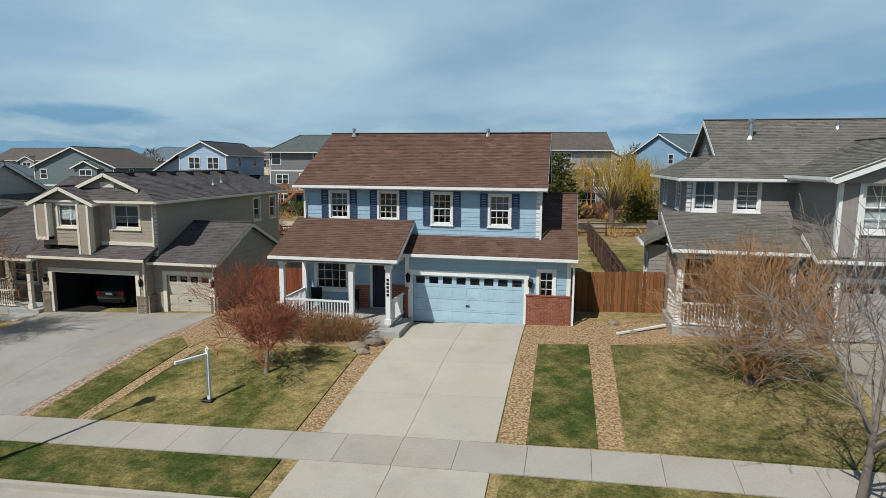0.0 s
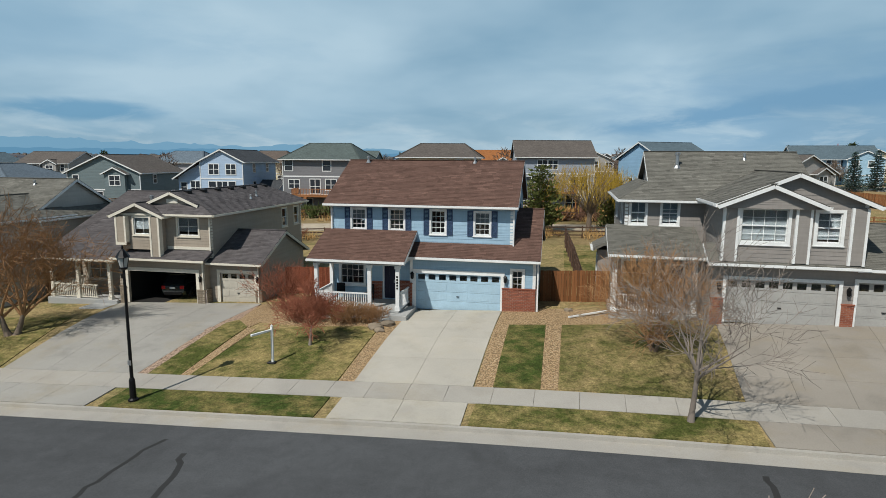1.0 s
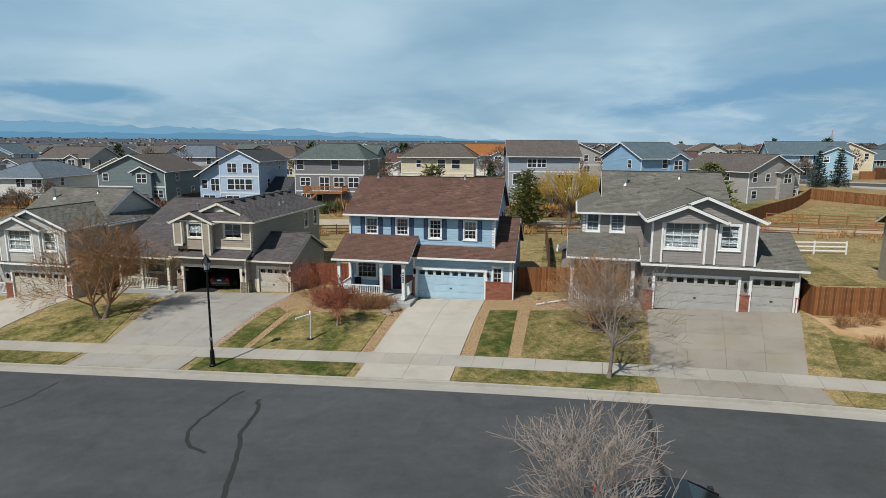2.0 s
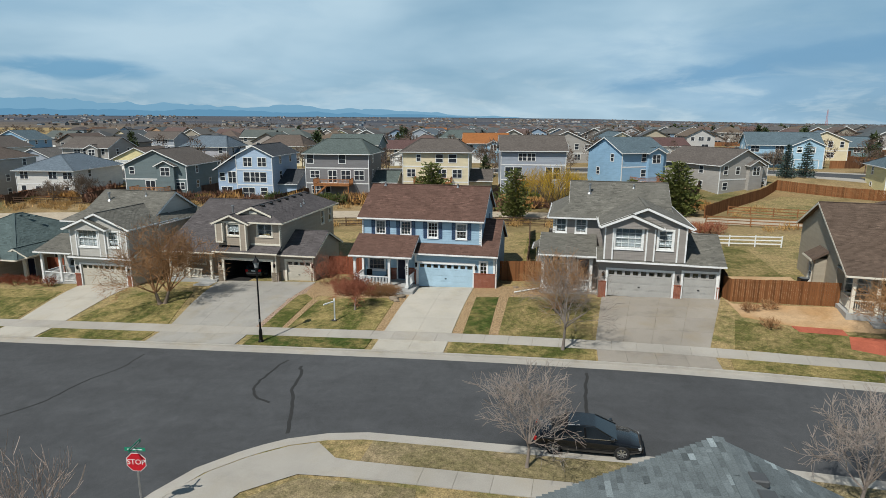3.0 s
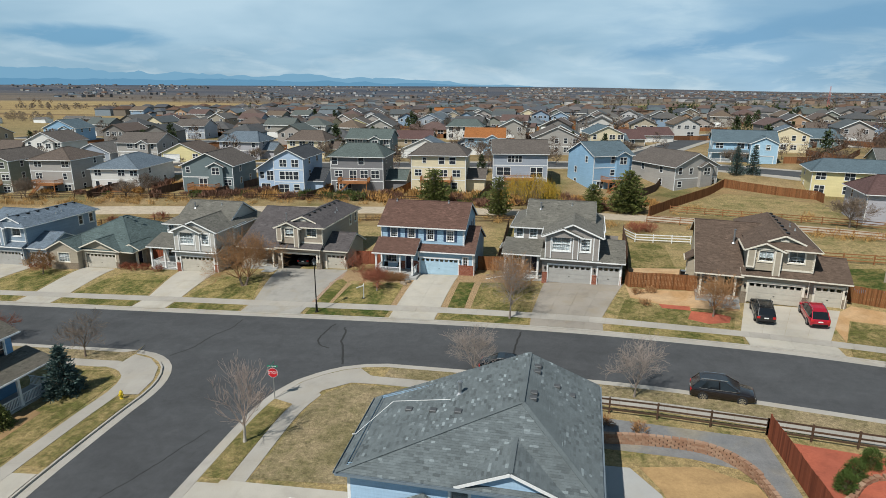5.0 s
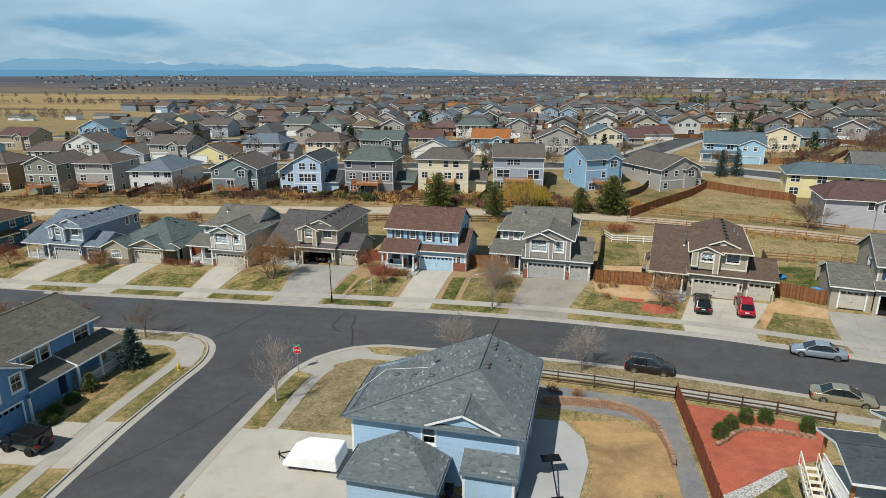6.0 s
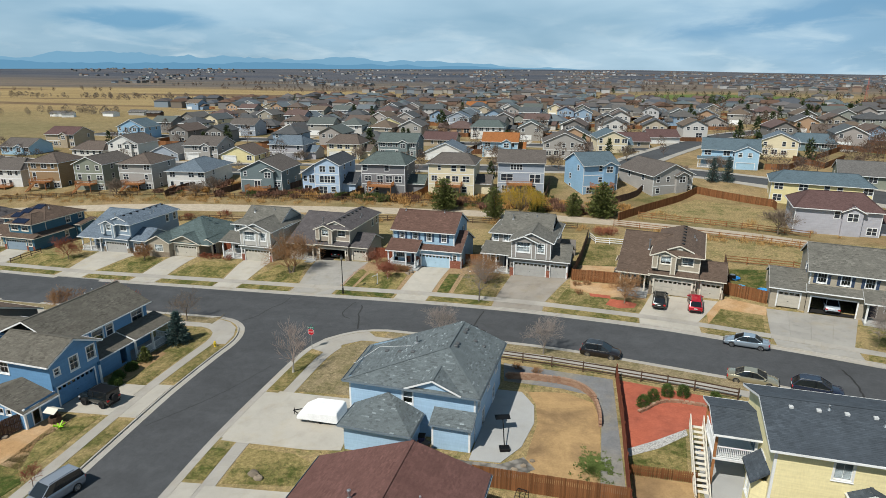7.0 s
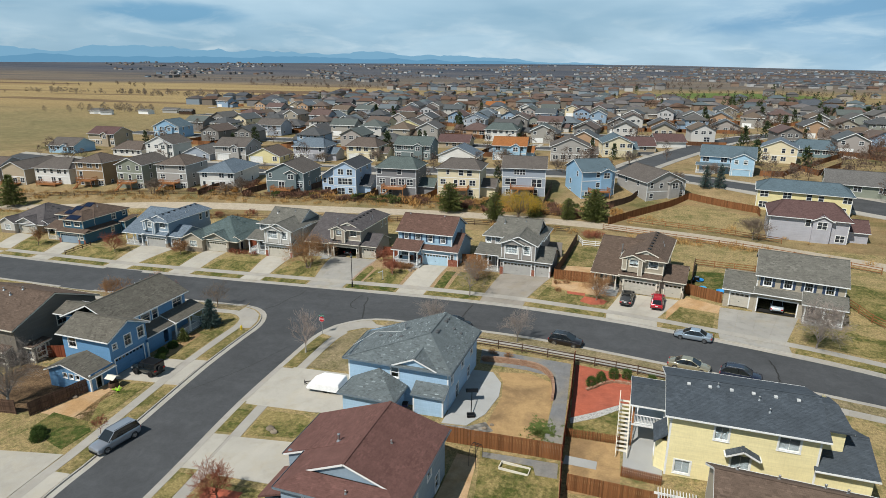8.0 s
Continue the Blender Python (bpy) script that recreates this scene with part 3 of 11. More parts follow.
def sidewalk(name, line, inner, outer, lo, hi, length=1.55, material=WALKC):
    """Square slabs between two offsets of a kerb line."""
    walkway = thing(name, Matrix(), "pale concrete sidewalk of square slabs beside the kerb", "sidewalk", kind="structure")
    fine = dense([p for p in line], 0.25)
    a, b = offset(fine, inner), offset(fine, outer)
    run, last = 0.0, 0
    for i in range(1, len(fine)):
        run += math.hypot(fine[i][0] - fine[i - 1][0], fine[i][1] - fine[i - 1][1])
        if run >= length:
            if lo(fine[i]) and hi(fine[i]):
                slab(walkway, a[last], a[i], b[i], b[last], material, 0.03)
            run, last = 0.0, i


yes = lambda p: True
sidewalk("sidewalk_north", north_kerb, 3.15, 1.8, lambda p: p[0] > -95, lambda p: p[0] < 95)
sidewalk("sidewalk_south", south_kerb, -1.9, -3.2, lambda p: p[0] > 4, lambda p: p[0] < 90)
sidewalk("sidewalk_east", east_kerb, -1.9, -3.2, lambda p: p[1] > -95, lambda p: p[1] < -27.4)
sidewalk("sidewalk_west", west_kerb, -1.9, -3.2, lambda p: p[1] > -95 and p[0] > -90, yes)
sheet("corner_pavement", [(-4.2, -31.2), (-3.85, -29.6), (-3.1, -28.1), (-1.9, -26.75), (-0.4, -25.6), (0.9, -25.1), (2.2, -26.3), (5.0, -26.7), (5.0, -27.7), (1.0, -27.8), (-0.9, -29.4), (-1.4, -31.6), (-2.4, -31.8)], WALKC, 0.036, 3, label="pale concrete corner pavement with kerb ramp", category="pavement")
sheet("corner_pavement_west", [(-22.0, -25.1), (-19.7, -25.8), (-17.8, -27.3), (-16.5, -29.7), (-16.0, -32.2), (-17.6, -32.4), (-18.4, -30.2), (-20.0, -28.2), (-22.0, -27.6)], WALKC, 0.036, 3, label="pale concrete corner pavement with kerb ramp", category="pavement")


def driveway(front, apron, y_front, rows=4, cols=2, walk_gap=True, line=None, label="pale concrete driveway slabs sloping to the street", mat=None):
    """Slabs from a garage front (x0, x1) to the kerb (x0, x1); y_front is a pair of depths at its two ends."""
    d = thing("driveway", Matrix(), label, "driveway", kind="structure")
    fine = north_kerb

    def kerb_y(x):
        return float(np.interp(x, [p[0] for p in fine], [p[1] for p in fine]))

    top = [(front[0] + (front[1] - front[0]) * i / cols, y_front[0] + (y_front[1] - y_front[0]) * i / cols) for i in range(cols + 1)]
    bx = [apron[0] + (apron[1] - apron[0]) * i / cols for i in range(cols + 1)]
    bot = [(x, kerb_y(x) + 3.16) for x in bx]
    for j in range(rows):
        s, e = j / rows, (j + 1) / rows
        for i in range(cols):
            mixp = lambda k, t: (top[k][0] + (bot[k][0] - top[k][0]) * t, top[k][1] + (bot[k][1] - top[k][1]) * t)
            slab(d, mixp(i, e), mixp(i + 1, e), mixp(i + 1, s), mixp(i, s), mat or CONC, 0.032)
    for i in range(cols):
        a, b = bx[i], bx[i + 1]
        slab(d, (a, kerb_y(a) + 0.02), (b, kerb_y(b) + 0.02), (b, kerb_y(b) + 1.79), (a, kerb_y(a) + 1.79), mat or CONC, 0.03)
    return d


driveway((-0.15, 4.95), (-0.3, 4.75), (0.0, 0.0))
driveway((-20.2, -10.2), (-17.9, -10.6), (1.0, 1.0), 5, 3, mat=GREYCONC, label="old grey stained concrete driveway slabs")
driveway((-33.8, -28.0), (-32.2, -27.7), (-1.4, -1.6))
driveway((-49.6, -44.2), (-49.0, -43.8), (-0.9, -1.3))
driveway((-67.0, -57.5), (-65.5, -59.5), (-0.6, -0.8), 4, 3)
driveway((-87.5, -82.0), (-86.0, -81.0), (-4.1, -4.1))
driveway((-105, -99.6), (-101.4, -96.2), (-1.0, -1.0))
driveway((15.7, 24.7), (14.8, 22.0), (-1.9, -1.9), 4, 4, mat=TANCONC, label="tan weathered concrete driveway slabs")
driveway((36.6, 45.2), (34.8, 42.0), (-6.3, -7.4), 4, 4)
driveway((51.0, 61.2), (50.0, 58.2), (-8.6, -10.0), 4, 4, mat=GREYCONC, label="old grey concrete driveway slabs before an open garage")
driveway((74, 80), (73, 80), (-14.5, -16.0))


def lot(name, outline, material, lift, label, category="lawn"):
    sheet(name, outline, material, lift, 1.4, 0.06, label=label, category=category)


# front yard of the blue house
lot("rock_bed", [(-10.0, -2.6), (-8.3, -4.2), (-8.1, -3.2), (-6, -3.6), (-1.0, -3.7), (-0.98, -9.85), (-0.2, -9.85), (-0.2, 0.0), (-5.6, 0.4), (-9.6, 1.0), (-10.1, 0.9)], ROCKS, 0.014, "tan river rock bed with shrubs before the porch", "rock bed")
lot("lawn", [(-8.0, -9.85), (-1.05, -9.85), (-1.05, -4.2), (-2.0, -3.6), (-5.5, -3.9), (-7.6, -4.6)], LAWN, 0.03, "patchy green and straw front lawn")
lot("rock_edging", [(-8.45, -9.85), (-8.0, -9.85), (-7.7, -4.4), (-8.3, -4.2)], ROCKS, 0.02, "narrow band of tan river rock edging a lawn", "rock bed")
lot("lawn_strip", [(-10.1, -9.85), (-8.45, -9.85), (-8.4, -4.0), (-9.6, -2.8), (-10.0, -3.4)], LAWN, 0.028, "narrow strip of patchy lawn beside the driveway")
lot("rock_edging", [(-10.6, -9.85), (-10.1, -9.85), (-10.0, -3.4), (-9.6, -2.7), (-10.2, 0.8), (-10.5, 0.9)], PINKROCK, 0.022, "narrow band of tan gravel beside the driveway", "rock bed")
lot("rock_edging", [(4.8, -9.85), (5.55, -9.85), (5.6, -2.8), (7.4, -2.7), (7.4, -9.85), (8.1, -9.85), (8.25, -2.7), (11.2, -2.2), (11.0, 0.5), (7.0, 0.6), (6.9, -0.1), (4.98, -0.1)], ROCKS, 0.014, "tan river rock around the side lawn", "rock bed")
lot("lawn", [(5.55, -9.85), (7.42, -9.85), (7.45, -2.75), (5.6, -2.85)], GREENLAWN, 0.03, "narrow lawn of fresh green grass between rock bands")
lot("lawn", [(8.15, -9.85), (14.6, -10.2), (14.8, -6.0), (14.0, -3.2), (11.0, -2.6), (8.25, -2.75)], STRAW, 0.03, "straw-coloured front lawn with a large bare shrub")
for x0, x1, m in ((-10.4, -0.5, GREENLAWN), (4.8, 14.7, LAWN), (-27.6, -18.0, LAWN), (-43.7, -32.3, LAWN), (-59.3, -49.2, LAWN), (-80, -66, LAWN), (-95, -87, LAWN), (22.2, 34.6, LAWN), (42.2, 49.8, STRAW), (58.5, 72.5, LAWN)):
    edge = [p for p in dense(north_kerb, 0.5) if x0 < p[0] < x1]
    lot("verge", offset(edge, 0.05) + offset(edge, 1.76)[::-1], m, 0.03, "strip of patchy grass between sidewalk and kerb", "grass verge")
# neighbours' yards
lot("lawn", [(-27.3, -9.85), (-18.2, -9.85), (-20.4, -3.0), (-25.4, -3.2)], LAWN, 0.025, "patchy straw and green front lawn")
lot("lawn", [(-43.3, -9.85), (-32.6, -9.85), (-33.8, -3.5), (-41.5, -3.0)], LAWN, 0.025, "patchy straw and green front lawn")
lot("lawn", [(-59.0, -9.85), (-49.6, -9.85), (-50.0, -3.0), (-57.0, -3.0)], LAWN, 0.025, "patchy straw and green front lawn")
lot("lawn", [(-79.5, -9.85), (-66.8, -9.85), (-68.0, -4.0), (-78.5, -5.0)], LAWN, 0.025, "patchy straw front lawn")
lot("lawn", [(-95.2, -9.85), (-87.0, -9.85), (-88.2, -4.8), (-98.6, -2.8)], LAWN, 0.025, "patchy straw front lawn")
lot("lawn", [(23.5, -10.8), (34.2, -12.6), (35.2, -8.8), (29.0, -8.0), (24.6, -6.4)], STRAW, 0.025, "straw front lawn before a brown-roofed house")
lot("rock_bed", [(24.9, -2.0), (25.2, -5.8), (29, -7.6), (35.6, -8.2), (36.2, -6.4), (32, -3.6), (25.2, -3.2)], PALEDIRT, 0.015, "tan gravelly soil beside a timber fence", "rock bed")
lot("mulch_ring", [(31.0, -8.6), (33.2, -8.9), (34.6, -9.6), (34.2, -10.9), (32.2, -11.3), (30.4, -10.4)], MULCH, 0.04, "ring of red mulch round a bare tree", "mulch bed")
lot("mulch_ring", [(28.0, -7.2), (31.0, -7.6), (31.0, -8.5), (28.2, -8.1)], MULCH, 0.04, "red mulch bed before a porch", "mulch bed")
lot("lawn", [(43.2, -14.3), (49.4, -16.1), (50.2, -10.8), (45.4, -9.6)], STRAW, 0.025, "patchy front lawn with wheel tracks")
lot("soil_bed", [(43.2, -14.4), (43.6, -9.0), (46.6, -6.2), (51.2, -8.2), (50.6, -10.6), (45.3, -9.4)], PALEDIRT, 0.02, "tan bare soil before a cedar fence", "soil bed")
lot("lawn", [(60.5, -18.2), (72.0, -22.0), (73.0, -15.0), (63.5, -12.0)], LAWN, 0.025, "patchy front lawn")
# south side
edge = [p for p in dense(south_kerb, 0.5) if 3.4 < p[0] < 90]
lot("verge", offset(edge, -0.05) + offset(edge, -1.86)[::-1], DORMANT, 0.03, "dry grass verge between kerb and sidewalk", "grass verge")
lot("lawn", [(-0.9, -31.6), (-0.4, -29.6), (1.2, -28.0), (6.5, -28.1), (7.2, -33.0), (6.0, -40.5), (-0.9, -41.0)], DORMANT, 0.02, "dormant grey-tan side lawn on the corner")
lot("rock_bed", [(6.6, -28.7), (12.0, -28.7), (12.0, -33.0), (7.3, -33.0)], ROCKS, 0.022, "tan river rock beside the corner house", "rock bed")
edge = [p for p in dense(east_kerb, 0.5) if -41.3 < p[1] < -32.2]
lot("verge", offset(edge, -0.05) + offset(edge, -1.86)[::-1], STRAW, 0.03, "dry grass verge beside the side street", "grass verge")
for lo, hi in ((-56.4, -51.4), (-69.0, -62.5), (-90, -74)):
    edge = [p for p in dense(east_kerb, 0.5) if lo < p[1] < hi]
    lot("verge", offset(edge, -0.05) + offset(edge, -1.86)[::-1], LAWN, 0.03, "patchy grass verge beside the side street", "grass verge")
for lo, hi in ((-42.2, -32.6), (-60.0, -49.6), (-69.5, -61.5)):
    edge = [p for p in dense(west_kerb, 0.5) if lo < p[1] < hi and p[0] > -17]
    lot("verge", offset(edge, -0.05) + offset(edge, -1.86)[::-1], STRAW, 0.03, "dry grass verge beside the side street", "grass verge")
edge = [p for p in dense(west_kerb, 0.5) if -70 < p[0] < -22]
lot("verge", offset(edge, -0.05) + offset(edge, -1.86)[::-1], DORMANT, 0.03, "dry grass verge beside the kerb", "grass verge")
lot("lawn", [(-22.0, -28.5), (-19.6, -30.2), (-19.2, -36.0), (-18.6, -43.4), (-22.5, -43.4), (-22.6, -33.0), (-30, -29.2)], STRAW, 0.02, "sloping straw lawn beside a blue house")
lot("lawn", [(-18.2, -49.6), (-17.0, -60.5), (-20.5, -60.5), (-21.8, -51.0)], LAWN, 0.02, "patchy lawn behind the sidewalk")

# ---- house builder ----
class House:
    """A house in its own axes: x along the street front, -y towards the street, z up from its floor."""

    def __init__(self, name, label, x, y, z, turn, wall, trim, roof, mirror=False, tabs=True, lap=0.2, group=""):
        self.root = thing(name, pose(x, y, z, 0, 0, turn), label, "house", group)
        self.wall_m, self.trim_m, self.roof_m, self.mirror, self.tabs, self.lap = wall, trim, roof, mirror, tabs, lap
        self.gutter_m = None
        self.rng = random.Random(int(x * 7 + y * 13) & 1023)

    def add(self, name, bm, material, parent=None, label="", smooth=False):
        if self.mirror:
            for v in bm.verts:
                v.co.x = -v.co.x
            bmesh.ops.reverse_faces(bm, faces=list(bm.faces))
        return link(name, bm, material, parent or self.root, label, smooth)

    # -- walls --
    def panel(self, a, b, z0, z1, holes=(), material=None, peak=None, name="wall", laps=True, label=""):
        """A wall from a to b with rectangular holes (u0, u1, v0, v1); peak (u, z) makes a gable on top."""
        a, b = Vector(a), Vector(b)
        size, d = (b - a).length, (b - a).normalized()
        n = Vector((d.y, -d.x))
        at = lambda u, v, o=0.0: (a.x + d.x * u + n.x * o, a.y + d.y * u + n.y * o, v)
        bm = bmesh.new()
        us = sorted({0.0, size, *(h[0] for h in holes), *(h[1] for h in holes)})
        vs = sorted({z0, z1, *(h[2] for h in holes), *(h[3] for h in holes)})
        lap = self.lap if laps else 0
        for v0, v1 in zip(vs, vs[1:]):
            for u0, u1 in zip(us, us[1:]):
                if any(h[0] - 1e-4 < (u0 + u1) / 2 < h[1] + 1e-4 and h[2] - 1e-4 < (v0 + v1) / 2 < h[3] + 1e-4 for h in holes):
                    continue
                quad(bm, at(u1, v0, -0.16), at(u0, v0, -0.16), at(u0, v1, -0.16), at(u1, v1, -0.16))
                self.courses(bm, at, lambda v: (u0, u1), v0, v1, z0, lap)
        for h in holes:
            u0, u1, v0, v1 = h[:4]
            quad(bm, at(u0, v0), at(u0, v1), at(u0, v1, -0.16), at(u0, v0, -0.16))
            quad(bm, at(u1, v1), at(u1, v0), at(u1, v0, -0.16), at(u1, v1, -0.16))
            quad(bm, at(u0, v1), at(u1, v1), at(u1, v1, -0.16), at(u0, v1, -0.16))
            quad(bm, at(u1, v0), at(u0, v0), at(u0, v0, -0.16), at(u1, v0, -0.16))
        if peak:
            pu, pz = peak
            self.courses(bm, at, lambda v: (pu * (v - z1) / (pz - z1), size + (pu - size) * (v - z1) / (pz - z1)), z1, pz - 0.02, z0, lap)
            bm.faces.new([bm.verts.new(p) for p in (at(size, z1, -0.16), at(0, z1, -0.16), at(pu, pz, -0.16))])
        return self.add(name, bm, material or self.wall_m, label=label)

    def courses(self, bm, at, span, v0, v1, base, lap):
        if not lap:
            (a0, a1), (b0, b1) = span(v0), span(v1)
            quad(bm, at(a0, v0), at(a1, v0), at(b1, v1), at(b0, v1))
            return
        k = math.floor((v0 - base) / lap + 1e-6)
        v = v0
        while v < v1 - 1e-4:
            top = min(v1, base + (k + 1) * lap)
            (a0, a1), (b0, b1) = span(v), span(top)
            quad(bm, at(a0, v, 0.014), at(a1, v, 0.014), at(b1, top, 0.0), at(b0, top, 0.0))
            quad(bm, at(a0, v, 0.0), at(a1, v, 0.0), at(a1, v, 0.014), at(a0, v, 0.014))
            v, k = top, k + 1

    def bar(self, bm, a, b, u0, u1, v0, v1, o0, o1):
        """A box on the wall from a to b: along u, up v, out o."""
        a, b = Vector(a), Vector(b)
        d = (b - a).normalized()
        n = Vector((d.y, -d.x))
        c = [bm.verts.new((a.x + d.x * u + n.x * o, a.y + d.y * u + n.y * o, v)) for v in (v0, v1) for o in (o1, o0) for u in (u0, u1)]
        for f in ((0, 2, 3, 1), (4, 5, 7, 6), (0, 1, 5, 4), (2, 6, 7, 3), (1, 3, 7, 5), (0, 4, 6, 2)):
            bm.faces.new([c[i] for i in f])

    def window(self, a, b, hole, cols=2, rows=2, blind=0.0, casing=0.1, mid=True, shutters=0.0, shutter_m=None, casing_m=None, sash_m=None):
        """Casing, sash, bars, glass and blind in a hole of the wall from a to b."""
        u0, u1, v0, v1 = hole[:4]
        bm = bmesh.new()
        e = casing
        for r in ((u0 - e, u0, v0 - e, v1 + e), (u1, u1 + e, v0 - e, v1 + e), (u0, u1, v1, v1 + e), (u0, u1, v0 - e, v0)):
            self.bar(bm, a, b, *r, 0.0, 0.045)
        self.bar(bm, a, b, u0 - e - 0.03, u1 + e + 0.03, v0 - e - 0.03, v0 - e + 0.015, 0.0, 0.08)
        w = self.add("window", bm, casing_m or self.trim_m)
        bm = bmesh.new()
        s = 0.045
        for r in ((u0, u0 + s, v0, v1), (u1 - s, u1, v0, v1), (u0, u1, v1 - s, v1), (u0, u1, v0, v0 + s)):
            self.bar(bm, a, b, *r, -0.09, -0.02)
        if mid:
            self.bar(bm, a, b, u0 + s, u1 - s, (v0 + v1) / 2 - 0.025, (v0 + v1) / 2 + 0.025, -0.085, -0.015)
        self.add("sash", bm, sash_m or WHITE, w)
        if cols > 1 or rows > 1:
            bm = bmesh.new()
            for i in range(1, cols):
                u = u0 + (u1 - u0) * i / cols
                self.bar(bm, a, b, u - 0.011, u + 0.011, v0 + s, v1 - s, -0.07, -0.045)
            for j in range(1, rows):
                v = v0 + (v1 - v0) * j / rows
                if not (mid and abs(v - (v0 + v1) / 2) < 0.03):
                    self.bar(bm, a, b, u0 + s, u1 - s, v - 0.011, v + 0.011, -0.07, -0.045)
            if len(bm.faces):
                self.add("muntins", bm, sash_m or WHITE, w)
            else:
                bm.free()
        bm = bmesh.new()
        self.bar(bm, a, b, u0 + 0.02, u1 - 0.02, v0 + 0.02, v1 - 0.02, -0.066, -0.058)
        self.add("pane", bm, GLASS, w).visible_shadow = False
        if blind:
            bm = bmesh.new()
            self.bar(bm, a, b, u0 + 0.03, u1 - 0.03, v1 - (v1 - v0) * blind, v1 - 0.03, -0.16, -0.13)
            self.add("blind", bm, BLIND, w, "pale window blind")
        if shutters:
            for s0, s1 in ((u0 - e - shutters, u0 - e), (u1 + e, u1 + e + shutters)):
                bm = bmesh.new()
                self.bar(bm, a, b, s0, s0 + 0.06, v0 - e, v1 + e, 0.016, 0.055), self.bar(bm, a, b, s1 - 0.06, s1, v0 - e, v1 + e, 0.016, 0.055)
                for p in (v0 - e, (v0 + v1) / 2 - 0.05, v1 + e - 0.08):
                    self.bar(bm, a, b, s0 + 0.06, s1 - 0.06, p, p + 0.08, 0.016, 0.055)
                k = int((v1 - v0) / 0.07)
                for i in range(k):
                    v = v0 - e + 0.08 + (v1 - v0 + 2 * e - 0.16) * (i + 0.5) / k
                    self.bar(bm, a, b, s0 + 0.06, s1 - 0.06, v - 0.024, v + 0.02, 0.018, 0.042)
                self.add("shutter", bm, shutter_m or NAVY, None, "dark louvred shutter")
        return w

    def wall(self, a, b, z0, z1, wins=(), peak=None, material=None, holes=(), laps=True, corner=True, **kw):
        """A wall with windows; each is (u0, u1, v0, v1, options)."""
        w = self.panel(a, b, z0, z1, [x[:4] for x in wins] + list(holes), material, peak, laps=laps)
        for x in wins:
            self.window(a, b, x, **{**kw, **(x[4] if len(x) > 4 else {})})
        return w

    def corners(self, pts, z0, z1, w=0.085):
        for x, y in pts:
            bm = bmesh.new()
            box(bm, x - w, x + w, y - w, y + w, z0, z1)
            bevelled(bm, 0.006)
            self.add("corner_board", bm, self.trim_m)

    def block(self, x0, x1, y0, y1, z0, z1, front=(), right=(), back=(), left=(), peaks=None, holes=(), boards=True, laps=True, **kw):
        """Four walls; peaks names the sides ('left', 'right', 'front', 'back') that end in a gable of that height."""
        peaks = peaks or {}
        for side, a, b, wins in (("front", (x0, y0), (x1, y0), front), ("right", (x1, y0), (x1, y1), right), ("back", (x1, y1), (x0, y1), back), ("left", (x0, y1), (x0, y0), left)):
            size = math.hypot(b[0] - a[0], b[1] - a[1])
            self.wall(a, b, z0, z1, wins, (size / 2, peaks[side]) if side in peaks else None, holes=holes if side == "front" else (), laps=laps, **kw)
        if boards:
            self.corners([(x0 + 0.075, y0 + 0.075), (x1 - 0.075, y0 + 0.075), (x0 + 0.075, y1 - 0.075), (x1 - 0.075, y1 - 0.075)], z0, z1)

    # -- roofs --
    def slope(self, pts, tabs=None, thick=0.16, name="roof"):
        """One roof plane. The first two points are its eave, seen from outside left to right; convex."""
        p = [Vector(q) for q in pts]
        u = (p[1] - p[0]).normalized()
        nrm = u.cross(p[2] - p[1]).normalized()
        if nrm.z < 0:
            nrm = -nrm
        w = nrm.cross(u).normalized()
        bm = bmesh.new()
        top = [bm.verts.new(q) for q in p]
        low = [bm.verts.new(q - Vector((0, 0, thick))) for q in p]
        f = bm.faces.new(top)
        bm.faces.new(low[::-1])
        for i in range(len(p)):
            j = (i + 1) % len(p)
            bm.faces.new((top[j], top[i], low[i], low[j]))
        lay = bm.loops.layers.uv.new("UVMap")
        for face in bm.faces:
            for loop in face.loops:
                r = loop.vert.co - p[0]
                loop[lay].uv = (r.dot(u), r.dot(w))
        ob = self.add(name, bm, self.roof_m)
        if self.tabs if tabs is None else tabs:
            flat = [((q - p[0]).dot(u), (q - p[0]).dot(w)) for q in p]
            verts, faces = [], []
            h, v, top_v = 0.15, 0.0, max(q[1] for q in flat)
            rng = self.rng
            sgn = -1 if self.mirror else 1
            while v < top_v - 0.02:
                e = min(v + h, top_v)
                m = (v + e) / 2
                cuts = []
                for (x0, y0), (x1, y1) in zip(flat, flat[1:] + flat[:1]):
                    if (y0 - m) * (y1 - m) < 0:
                        cuts.append(x0 + (x1 - x0) * (m - y0) / (y1 - y0))
                if len(cuts) >= 2:
                    lo, hi = min(cuts), max(cuts)
                    s = lo
                    while s < hi - 0.03:
                        t = min(hi, s + rng.uniform(0.16, 0.46))
                        if hi - t < 0.1:
                            t = hi
                        up = rng.uniform(0.012, 0.026)
                        k = len(verts)
                        for a, b, o in ((s, v, up), (t, v, up), (t, e, 0.006), (s, e, 0.006), (s, v, 0.001), (t, v, 0.001)):
                            q = p[0] + u * a + w * b + nrm * o
                            verts.append((q.x * sgn, q.y, q.z))
                        faces += [(k, k + 1, k + 2, k + 3), (k + 4, k + 5, k + 1, k)] if sgn > 0 else [(k + 3, k + 2, k + 1, k), (k, k + 1, k + 5, k + 4)]
                        s = t
                v += h
            if faces:
                tagged(raw("shingles", verts, faces, self.roof_m, ob), kind="stuff")
        return ob

